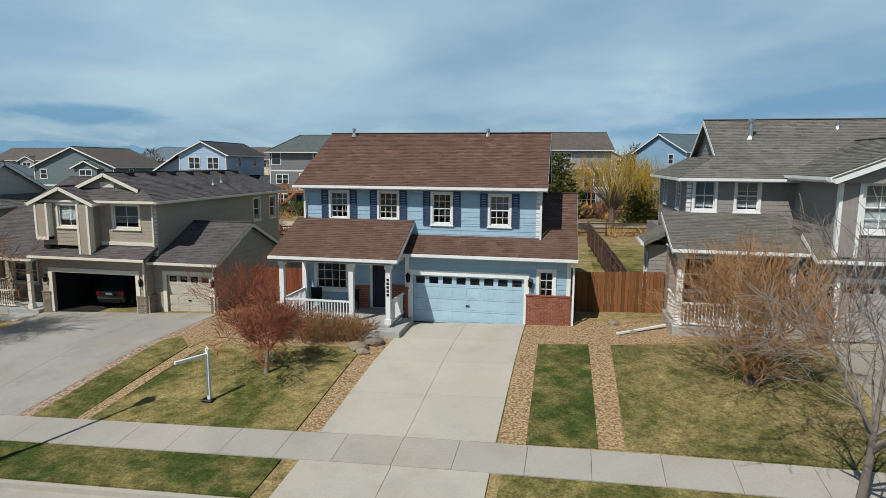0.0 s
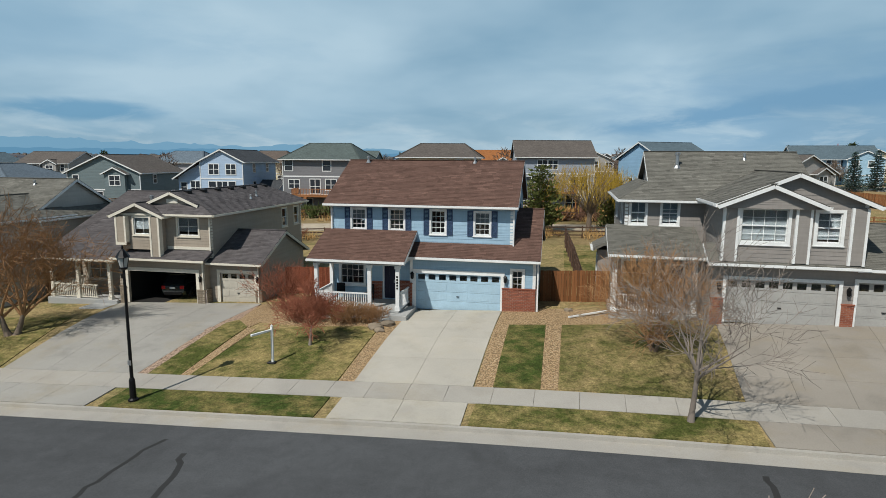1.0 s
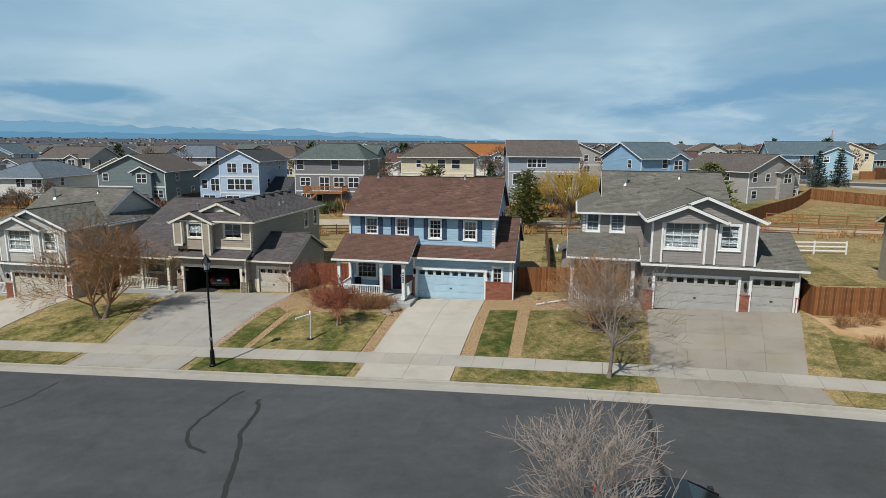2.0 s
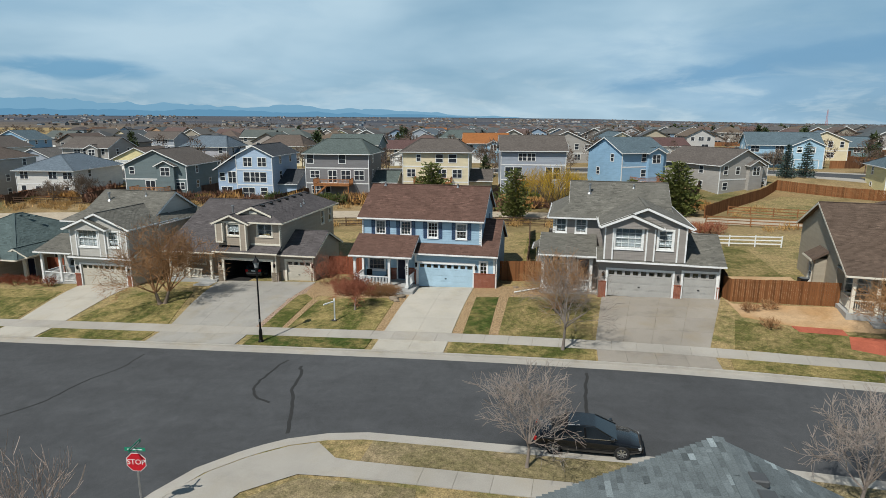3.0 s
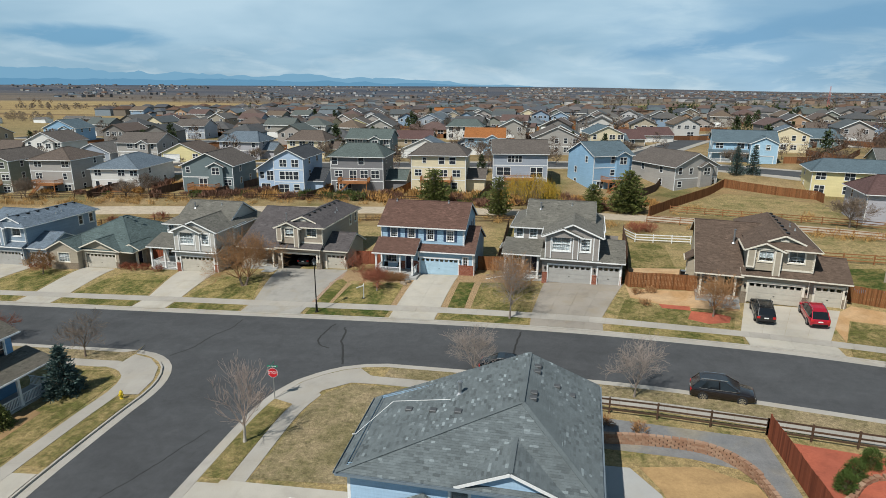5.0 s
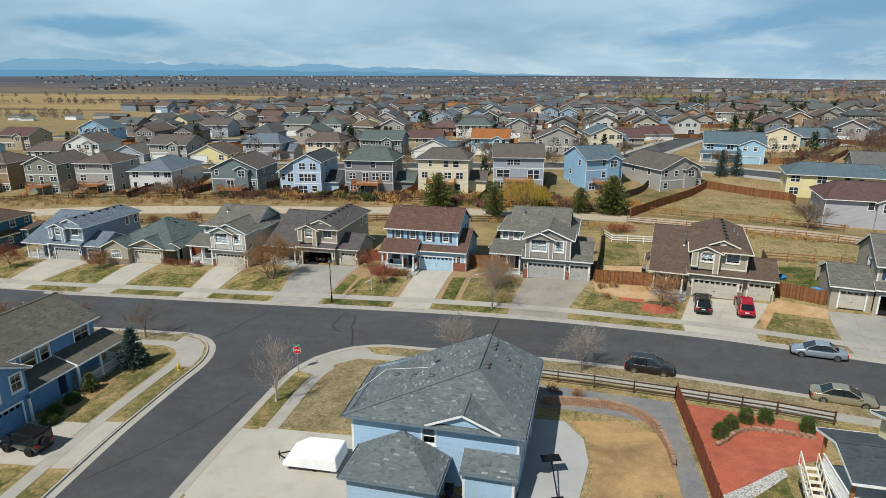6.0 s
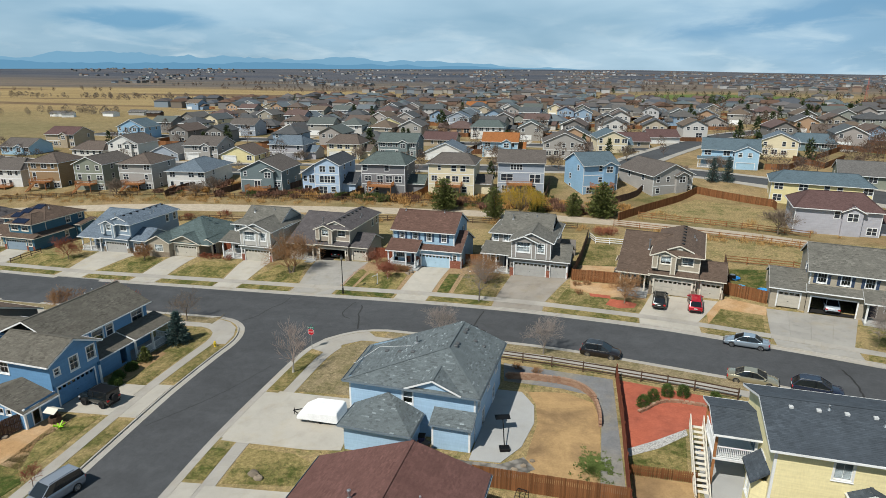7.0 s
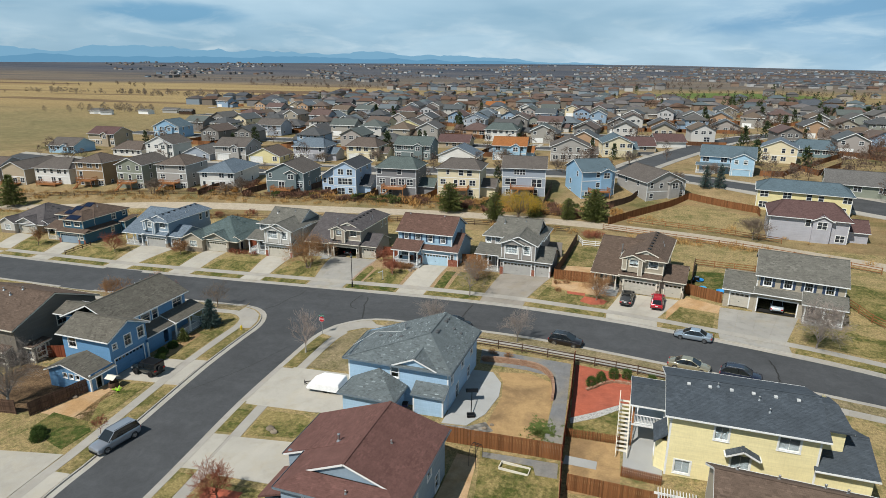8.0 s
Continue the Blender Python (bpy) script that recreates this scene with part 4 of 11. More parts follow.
    def eave(self, p, q, gutter=True):
        bm = bmesh.new()
        p, q = Vector(p), Vector(q)
        beam(bm, p + Vector((0, 0, -0.09)), q + Vector((0, 0, -0.09)), 0.05, 0.15)
        if gutter:
            d = (q - p).normalized()
            n = Vector((d.y, -d.x, 0)) * 0.075
            beam(bm, p + n * 1.6 + Vector((0, 0, -0.07)), q + n * 1.6 + Vector((0, 0, -0.07)), 0.018, 0.11)
            beam(bm, p + n + Vector((0, 0, -0.12)), q + n + Vector((0, 0, -0.12)), 0.1, 0.012)
        self.add("gutter" if gutter else "fascia", bm, self.gutter_m or self.trim_m)

    def rake(self, p, q, h=0.17):
        bm = bmesh.new()
        off = Vector((0, 0, -h / 2 - 0.035))
        beam(bm, Vector(p) + off, Vector(q) + off, 0.03, h)
        self.add("rake_board", bm, self.trim_m)

    def gable(self, x0, x1, y0, y1, z, pitch, axis="x", over=0.45, end=0.3, rakes=(True, True), eaves=(True, True), tabs=None):
        """A gable roof whose planes pass through the wall tops at height z; axis is the ridge's."""
        if axis == "x":
            m, rise = (y0 + y1) / 2, (y1 - y0) / 2 * pitch
            lo, e = z - over * pitch, end
            A, B = (x0 - e, y0 - over, lo), (x1 + e, y0 - over, lo)
            C, D = (x1 + e, m, z + rise), (x0 - e, m, z + rise)
            E, F = (x1 + e, y1 + over, lo), (x0 - e, y1 + over, lo)
        else:
            m, rise = (x0 + x1) / 2, (x1 - x0) / 2 * pitch
            lo, e = z - over * pitch, end
            A, B = (x1 + over, y0 - e, lo), (x1 + over, y1 + e, lo)
            C, D = (m, y1 + e, z + rise), (m, y0 - e, z + rise)
            E, F = (x0 - over, y1 + e, lo), (x0 - over, y0 - e, lo)
        self.slope((A, B, C, D), tabs), self.slope((E, F, D, C), tabs)
        if eaves[0]:
            self.eave(A, B)
        if eaves[1]:
            self.eave(E, F)
        if rakes[0]:
            self.rake(A, D), self.rake(F, D)
        if rakes[1]:
            self.rake(B, C), self.rake(E, C)
        bm = bmesh.new()
        beam(bm, Vector(D) + Vector((0, 0, 0.02)), Vector(C) + Vector((0, 0, 0.02)), 0.24, 0.03)
        self.add("ridge_cap", bm, self.roof_m)
        return z + rise

    def hip(self, x0, x1, y0, y1, z, pitch, over=0.45, tabs=None, gutter=True, run=1.0):
        lo = z - over * pitch
        X0, X1, Y0, Y1 = x0 - over, x1 + over, y0 - over, y1 + over
        half = min(X1 - X0, Y1 - Y0) / 2
        top = lo + half * pitch
        if X1 - X0 >= Y1 - Y0:
            r0, r1 = (X0 + half * run, (Y0 + Y1) / 2, top), (X1 - half * run, (Y0 + Y1) / 2, top)
        else:
            r0, r1 = ((X0 + X1) / 2, Y0 + half, top), ((X0 + X1) / 2, Y1 - half, top)
        a, b, c, d = (X0, Y0, lo), (X1, Y0, lo), (X1, Y1, lo), (X0, Y1, lo)
        if X1 - X0 >= Y1 - Y0:
            planes = ((a, b, r1, r0), (b, c, r1), (c, d, r0, r1), (d, a, r0))
        else:
            planes = ((a, b, r0), (b, c, r1, r0), (c, d, r1), (d, a, r0, r1))
        for pl in planes:
            self.slope(pl, tabs)
        if gutter:
            for p, q in ((a, b), (b, c), (c, d), (d, a)):
                self.eave(p, q)
        for p, q in ((a, r0), (d, r0 if X1 - X0 >= Y1 - Y0 else r1), (b, r1 if X1 - X0 >= Y1 - Y0 else r0), (c, r1), (r0, r1)):
            if (Vector(p) - Vector(q)).length > 0.1:
                bm = bmesh.new()
                beam(bm, Vector(p) + Vector((0, 0, 0.025)), Vector(q) + Vector((0, 0, 0.025)), 0.26, 0.03)
                self.add("ridge_cap", bm, self.roof_m)
        return top

    def shed(self, x0, x1, ylow, yhigh, zlow, zhigh, rakes=(True, True), tabs=None, gutter=True):
        A, B, C, D = (x0, ylow, zlow), (x1, ylow, zlow), (x1, yhigh, zhigh), (x0, yhigh, zhigh)
        self.slope((A, B, C, D) if yhigh > ylow else (B, A, D, C), tabs)
        if gutter:
            self.eave(*((A, B) if yhigh > ylow else (B, A)))
        if rakes[0]:
            self.rake(A, D)
        if rakes[1]:
            self.rake(B, C)

    def soffit(self, x0, x1, y0, y1, z):
        bm = bmesh.new()
        box(bm, x0, x1, y0, y1, z, z + 0.03)
        self.add("soffit", bm, self.trim_m)

    # -- openings and fittings --
    def garage(self, x0, x1, y, z1, z0=0.0, lights=8, material=None, is_open=False, casing=0.16, door_m=None):
        """The opening's casing and a sectional door with a row of lights, standing in the wall at y."""
        a, b = (x0, y), (x1, y)
        w = x1 - x0
        bm = bmesh.new()
        for r in ((-casing, 0, z0, z1 + casing), (w, w + casing, z0, z1 + casing), (0, w, z1, z1 + casing)):
            self.bar(bm, a, b, *r, 0.0, 0.05)
        self.add("garage_trim", bm, self.trim_m)
        if is_open:
            # the shade inside is put into the colour: near-black walls, floor and ceiling
            bm = bmesh.new()
            quad(bm, (x0 - 0.3, y + 5.6, z0), (x1 + 0.3, y + 5.6, z0), (x1 + 0.3, y + 5.6, z1 + 0.4), (x0 - 0.3, y + 5.6, z1 + 0.4))
            quad(bm, (x0 - 0.3, y + 0.1, z0 + 0.02), (x1 + 0.3, y + 0.1, z0 + 0.02), (x1 + 0.3, y + 5.6, z0 + 0.02), (x0 - 0.3, y + 5.6, z0 + 0.02))
            quad(bm, (x0 - 0.3, y + 5.6, z1 + 0.2), (x1 + 0.3, y + 5.6, z1 + 0.2), (x1 + 0.3, y + 0.16, z1 + 0.2), (x0 - 0.3, y + 0.16, z1 + 0.2))
            quad(bm, (x0 - 0.3, y + 0.16, z0), (x0 - 0.3, y + 5.6, z0), (x0 - 0.3, y + 5.6, z1 + 0.2), (x0 - 0.3, y + 0.16, z1 + 0.2))
            quad(bm, (x1 + 0.3, y + 5.6, z0), (x1 + 0.3, y + 0.16, z0), (x1 + 0.3, y + 0.16, z1 + 0.2), (x1 + 0.3, y + 5.6, z1 + 0.2))
            self.add("garage_interior", bm, DARK, None, "dark interior of an open garage")
            return
        rows = 4
        h = (z1 - z0) / rows
        door = None
        for j in range(rows):
            bm = bmesh.new()
            v0, v1 = z0 + j * h + 0.006, z0 + (j + 1) * h - 0.006
            glazed = j == rows - 1 and lights
            if glazed:
                m = 0.1
                n = lights
                edges = [0.0]
                lw = w / n
                self.bar(bm, a, b, 0, w, v0, v0 + 0.14, -0.14, -0.1), self.bar(bm, a, b, 0, w, v1 - 0.08, v1, -0.14, -0.1)
                for i in range(n + 1):
                    c = i * lw
                    self.bar(bm, a, b, max(0, c - m), min(w, c + m), v0 + 0.14, v1 - 0.08, -0.14, -0.1)
            else:
                self.bar(bm, a, b, 0, w, v0, v1, -0.14, -0.1)
                n = max(4, int(w / 0.6))
                for i in range(n):
                    self.bar(bm, a, b, (i + 0.1) * w / n, (i + 0.9) * w / n, v0 + 0.09, v1 - 0.09, -0.1, -0.088)
            if door is None:
                door = self.add("garage_door", bm, door_m or self.trim_m, None, "sectional garage door")
            else:
                self.add("door_section", bm, door_m or self.trim_m, door)
            if glazed:
                for i in range(lights):
                    bm = bmesh.new()
                    self.bar(bm, a, b, i * lw + m, (i + 1) * lw - m, v0 + 0.14, v1 - 0.08, -0.13, -0.12)
                    self.add("pane", bm, GLASS, door)
        bm = bmesh.new()
        self.bar(bm, a, b, w * 0.5 - 0.08, w * 0.5 + 0.08, z0 + h * 1.5, z0 + h * 1.5 + 0.04, -0.09, -0.04)
        self.add("handle", bm, BLACKM, door)

    def door(self, x0, x1, y, z0, z1, material):
        a, b = (x0, y), (x1, y)
        w = x1 - x0
        bm = bmesh.new()
        self.bar(bm, a, b, 0.0, w, z0, z1, -0.1, -0.05)
        for u0, u1 in ((0.12, w / 2 - 0.05), (w / 2 + 0.05, w - 0.12)):
            for v0, v1 in ((z0 + 0.2, z0 + 0.8), (z0 + 1.0, z1 - 0.2)):
                self.bar(bm, a, b, u0, u1, v0, v1, -0.05, -0.035)
        d = self.add("front_door", bm, material)
        bm = bmesh.new()
        for r in ((-0.1, 0, z0, z1 + 0.1), (w, w + 0.1, z0, z1 + 0.1), (0, w, z1, z1 + 0.1)):
            self.bar(bm, a, b, *r, 0.0, 0.04)
        self.add("door_frame", bm, self.trim_m, d)
        bm = bmesh.new()
        self.bar(bm, a, b, w - 0.12, w - 0.07, z0 + 0.95, z0 + 1.12, -0.05, 0.0)
        self.add("door_handle", bm, STEEL, d)

    def post(self, x, y, z0, z1, w=0.22, base=None):
        bm = bmesh.new()
        box(bm, x - w / 2, x + w / 2, y - w / 2, y + w / 2, z0, z1)
        box(bm, x - w * 0.68, x + w * 0.68, y - w * 0.68, y + w * 0.68, z0, z0 + 0.22)
        box(bm, x - w * 0.68, x + w * 0.68, y - w * 0.68, y + w * 0.68, z1 - 0.18, z1)
        p = self.add("porch_post", bm, self.trim_m)
        return p

    def railing(self, p, q, z, h=0.9, gap=0.13):
        p, q = Vector((*p, 0)), Vector((*q, 0))
        n = max(2, int((q - p).length / gap))
        bm = bmesh.new()
        for v, t in ((z + h, 0.07), (z + 0.1, 0.05)):
            beam(bm, p + Vector((0, 0, v)), q + Vector((0, 0, v)), 0.09, t)
        r = self.add("railing", bm, self.trim_m)
        for i in range(1, n):
            bm = bmesh.new()
            c = p.lerp(q, i / n)
            beam(bm, c + Vector((0, 0, z + 0.12)), c + Vector((0, 0, z + h - 0.03)), 0.04, 0.04, (1, 0, 0))
            self.add("baluster", bm, self.trim_m, r)

    def slabfloor(self, x0, x1, y0, y1, z0, z1, material=None, name="porch_floor"):
        bm = bmesh.new()
        box(bm, x0, x1, y0, y1, z0, z1)
        bevelled(bm, 0.015)
        self.add(name, bm, material or PATIO)

    def masonry(self, a, b, u0, u1, z0, z1, out=0.09, material=None, bw=0.24, bh=0.085, joint=0.016, holes=()):
        """A veneer: mortar behind, one brick after the other before it."""
        bm = bmesh.new()
        self.bar(bm, a, b, u0, u1, z0, z1, 0.0, out - 0.012)
        base = self.add("masonry", bm, MORTAR, None, "coursed masonry veneer")
        A, B = Vector(a), Vector(b)
        d = (B - A).normalized()
        n = Vector((d.y, -d.x))
        sgn = -1 if self.mirror else 1
        cache = {}
        place = self.root.matrix_world.translation
        joined = None if -24 < place.x < 40 and place.y > -20 else bmesh.new()
        rows = max(1, int(round((z1 - z0) / bh)))
        h = (z1 - z0) / rows
        for j in range(rows):
            u = u0
            first = True
            while u < u1 - 0.02:
                w = bw if not (first and j % 2) else bw / 2
                first = False
                e = min(u + w, u1)
                if u1 - e < 0.05:
                    e = u1
                width = round(e - u, 3)
                if width not in cache:
                    k = bmesh.new()
                    box(k, -width / 2 + joint / 2, width / 2 - joint / 2, -0.02, 0.02, -h / 2 + joint / 2, h / 2 - joint / 2)
                    me = bpy.data.meshes.new("brick")
                    k.to_mesh(me)
                    k.free()
                    me.materials.append(material or REDBRICK)
                    cache[width] = me
                if joined is not None:
                    c = (u + e) / 2
                    self.bar(joined, a, b, c - width / 2 + joint / 2, c + width / 2 - joint / 2, z0 + j * h + joint / 2, z0 + (j + 1) * h - joint / 2, out - 0.03, out + 0.006)
                    u = e
                    continue
                ob = new("brick", cache[width])
                ob.parent = base
                c = A + d * (u + e) / 2 + n * (out - 0.014)
                ob.matrix_local = Matrix.Translation((c.x * sgn, c.y, z0 + (j + 0.5) * h)) @ Matrix.Rotation(math.atan2(d.y, d.x * sgn), 4, "Z")
                u = e
        if joined is not None:
            tagged(self.add("stonework", joined, material or REDBRICK, base), kind="stuff")
        bm = bmesh.new()
        self.bar(bm, a, b, u0 - 0.02, u1 + 0.02, z1, z1 + 0.06, 0.0, out + 0.03)
        self.add("sill_course", bm, material or REDBRICK)

    def roof_vents(self, line, n, z_of):
        for i in range(n):
            x = line[0][0] + (line[1][0] - line[0][0]) * (i + 0.5) / n
            y = line[0][1] + (line[1][1] - line[0][1]) * (i + 0.5) / n
            bm = bmesh.new()
            z = z_of(x, y)
            box(bm, x - 0.2, x + 0.2, y - 0.2, y + 0.2, z - 0.02, z + 0.14)
            bevelled(bm, 0.03)
            self.add("roof_vent", bm, self.roof_m)

    def pipe(self, x, y, z, h=0.5, r=0.06):
        bm = bmesh.new()
        tube(bm, (x, y, z - 0.2), (x, y, z + h), r, r, 8)
        lathe(bm, [(r * 2.6, z - 0.02), (r * 1.2, z + 0.16)], 8, (x, y))
        lathe(bm, [(r * 1.5, z + h - 0.03), (r * 1.6, z + h + 0.08), (r * 0.4, z + h + 0.13)], 8, (x, y))
        self.add("vent_pipe", bm, STEEL)

    def downspout(self, x, y, z0, z1):
        bm = bmesh.new()
        box(bm, x - 0.04, x + 0.04, y - 0.04, y + 0.03, z0, z1)
        self.add("downspout", bm, self.trim_m)

    def wall_lamp(self, x, y, z):
        bm = bmesh.new()
        lathe(bm, [(0.04, z - 0.2), (0.09, z - 0.15), (0.1, z + 0.08), (0.13, z + 0.1), (0.02, z + 0.24)], 6, (x, y - 0.14))
        box(bm, x - 0.03, x + 0.03, y - 0.1, y, z + 0.05, z + 0.1)
        self.add("wall_lamp", bm, BLACKM)

# ---- the blue house in the middle of the row ----
SKYBLUE = siding("pale_blue_siding", (0.325, 0.475, 0.60), 0)
DOORBLUE = plain("pale_blue_door", (0.37, 0.52, 0.63), 0.5)
DARKDOOR = plain("dark_navy_door", (0.02, 0.02, 0.04), 0.4)


def blue_house():
    h = House("blue_house", "pale blue two-storey house with brown roof and white porch", 0, 0, 0, 0, SKYBLUE, WHITE, ROOF_BROWN)
    g = dict(shutters=0.34, cols=3, rows=4)
    f0 = 5.45
    wins = [(f0 - 4.12, f0 - 3.3, 4.45, 5.6, dict(blind=0.5)), (f0 - 1.8, f0 - 0.95, 4.45, 5.62), (f0 + 0.68, f0 + 1.5, 4.3, 5.6), (f0 + 3.24, f0 + 4.08, 4.28, 5.55, dict(blind=0.55))]
    h.block(-5.45, 5.4, 0.9, 9.8, 2.6, 6.12, front=wins, right=[(6.1, 6.9, 4.3, 5.6)], left=[(3.0, 3.9, 4.3, 5.6)], peaks={"left": 8.4, "right": 8.4}, **g)
    h.gable(-5.45, 5.4, 0.9, 9.8, 6.17, 0.515, "x", 0.45, 0.3)
    # lower floor: the garage with its wing, and the room behind the porch
    a, b = (-0.35, 0.0), (6.77, 0.0)
    h.panel(a, b, -0.3, 3.25, [(0.35, 5.2, -0.3, 2.1), (5.84, 6.41, 0.95, 2.44)])
    h.window(a, b, (5.84, 6.41, 0.95, 2.44), cols=2, rows=4, mid=False, casing=0.13)
    h.panel((6.77, 0), (6.77, 9.0), -0.3, 3.25, (), None, (4.5, 5.42))
    h.panel((6.77, 9.0), (-5.45, 9.0), -0.3, 3.2)
    h.panel((-0.35, 0.7), (-0.35, 0.0), -0.3, 3.2)
    h.panel((-5.45, 9.0), (-5.45, 0.7), -0.3, 3.2)
    p, q = (-5.45, 0.7), (-0.35, 0.7)
    h.panel(p, q, -0.3, 3.2, [(0.66, 2.1, 1.15, 2.42), (3.36, 4.05, 0.35, 2.45)])
    h.window(p, q, (0.66, 2.1, 1.15, 2.42), cols=4, rows=3, mid=False, casing=0.13)
    h.door(-2.09, -1.4, 0.7, 0.35, 2.45, DARKDOOR)
    h.garage(0.0, 4.85, 0.0, 2.1, -0.03, 8, door_m=DOORBLUE, casing=0.22)
    h.corners([(6.7, 0.07), (-0.28, 0.07), (-5.38, 0.77)], 0, 3.2)
    h.gable(-0.3, 6.77, 0.0, 9.0, 3.3, 0.5, "x", 0.42, 0.26, rakes=(False, True), eaves=(True, True))
    h.soffit(-0.3, 7.0, -0.4, 0.0, 3.02)
    h.masonry(a, b, 5.3, 7.14, -0.15, 1.4)
    h.masonry((6.77, 0), (6.77, 9), 0.0, 1.2, -0.15, 1.4)
    h.masonry(a, b, 0.0, 0.14, -0.15, 1.45)
    h.masonry(p, q, 2.45, 3.24, 0.3, 1.3)
    h.masonry(p, q, 4.2, 5.1, 0.3, 1.4)
    # porch
    h.slabfloor(-5.5, -0.5, -2.0, 0.7, -0.5, 0.3)
    h.slabfloor(-1.0, 0.05, -2.5, -0.2, -0.5, 0.18)
    h.slabfloor(-2.0, -0.8, -2.35, -2.0, -0.5, 0.12, name="porch_step")
    h.slabfloor(-2.0, -0.8, -2.7, -2.35, -0.5, -0.04, name="porch_step")
    h.shed(-5.75, -0.15, -2.1, 0.92, 3.06, 4.42)
    h.soffit(-5.5, -0.35, -1.9, 0.7, 2.82)
    bm = bmesh.new()
    for s, e in (((-5.3, -1.8, 2.9), (-0.5, -1.8, 2.9)), ((-5.3, -1.8, 2.9), (-5.3, 0.7, 2.9)), ((-0.5, -1.8, 2.9), (-0.5, 0.0, 2.9))):
        beam(bm, s, e, 0.2, 0.24)
    h.add("porch_beam", bm, WHITE)
    for x, y in ((-5.3, -1.8), (-2.2, -1.8), (-0.6, -1.8), (-5.3, 0.5)):
        h.post(x, y, 0.3, 2.8, 0.2)
    h.railing((-5.2, -1.8), (-2.3, -1.8), 0.3, 0.85)
    h.railing((-5.3, -1.7), (-5.3, 0.4), 0.3, 0.85)
    h.railing((-0.5, -1.7), (-0.42, -0.1), 0.3, 0.95)
    bm = bmesh.new()
    quad(bm, (-5.45, -1.9, 3.0), (-5.45, 0.7, 3.0), (-5.45, 0.7, 4.2), (-5.45, 0.65, 4.2))
    h.add("porch_gable", bm, SKYBLUE)
    h.downspout(5.45, 0.8, 3.7, 5.95)
    h.downspout(6.9, -0.1, 0.2, 3.0)
    h.downspout(-5.35, 0.8, 4.4, 5.95)
    for x in (-0.2, 5.12):
        h.wall_lamp(x, 0, 1.95)
    h.pipe(-4.4, 5.0, 8.3, 0.3)
    h.pipe(2.6, 5.1, 8.3, 0.25)
    # the number by the door stays as plain bars
    bm = bmesh.new()
    for i in range(5):
        h.bar(bm, (-0.72, -1.91), (-0.48, -1.91), 0.07, 0.17, 1.5 + 0.16 * i, 1.6 + 0.16 * i, 0.0, 0.01)
    h.add("number_bars", bm, BLACKM)
    return h


blue_house()

GREYTAUPE = siding("grey_taupe_siding", (0.28, 0.258, 0.24), 0)
BEIGE = siding("beige_siding", (0.37, 0.325, 0.255), 0)
TAUPE = siding("taupe_siding", (0.35, 0.30, 0.245), 0)
WARMGREY = siding("warm_grey_siding", (0.45, 0.435, 0.405), 0)
STEELBLUE = siding("steel_blue_siding", (0.24, 0.31, 0.38), 0)
TEALBLUE = siding("deep_teal_siding", (0.05, 0.13, 0.19), 0)
BRIGHTBLUE = siding("bright_blue_siding", (0.13, 0.275, 0.46), 0)
PALEBLUE2 = siding("powder_blue_siding", (0.36, 0.52, 0.68), 0)
YELLOW = siding("pale_yellow_siding", (0.80, 0.71, 0.41), 0)
GARAGEGREY = plain("grey_garage_door", (0.36, 0.355, 0.34), 0.5)
GARAGEBEIGE = plain("beige_garage_door", (0.46, 0.43, 0.37), 0.5)


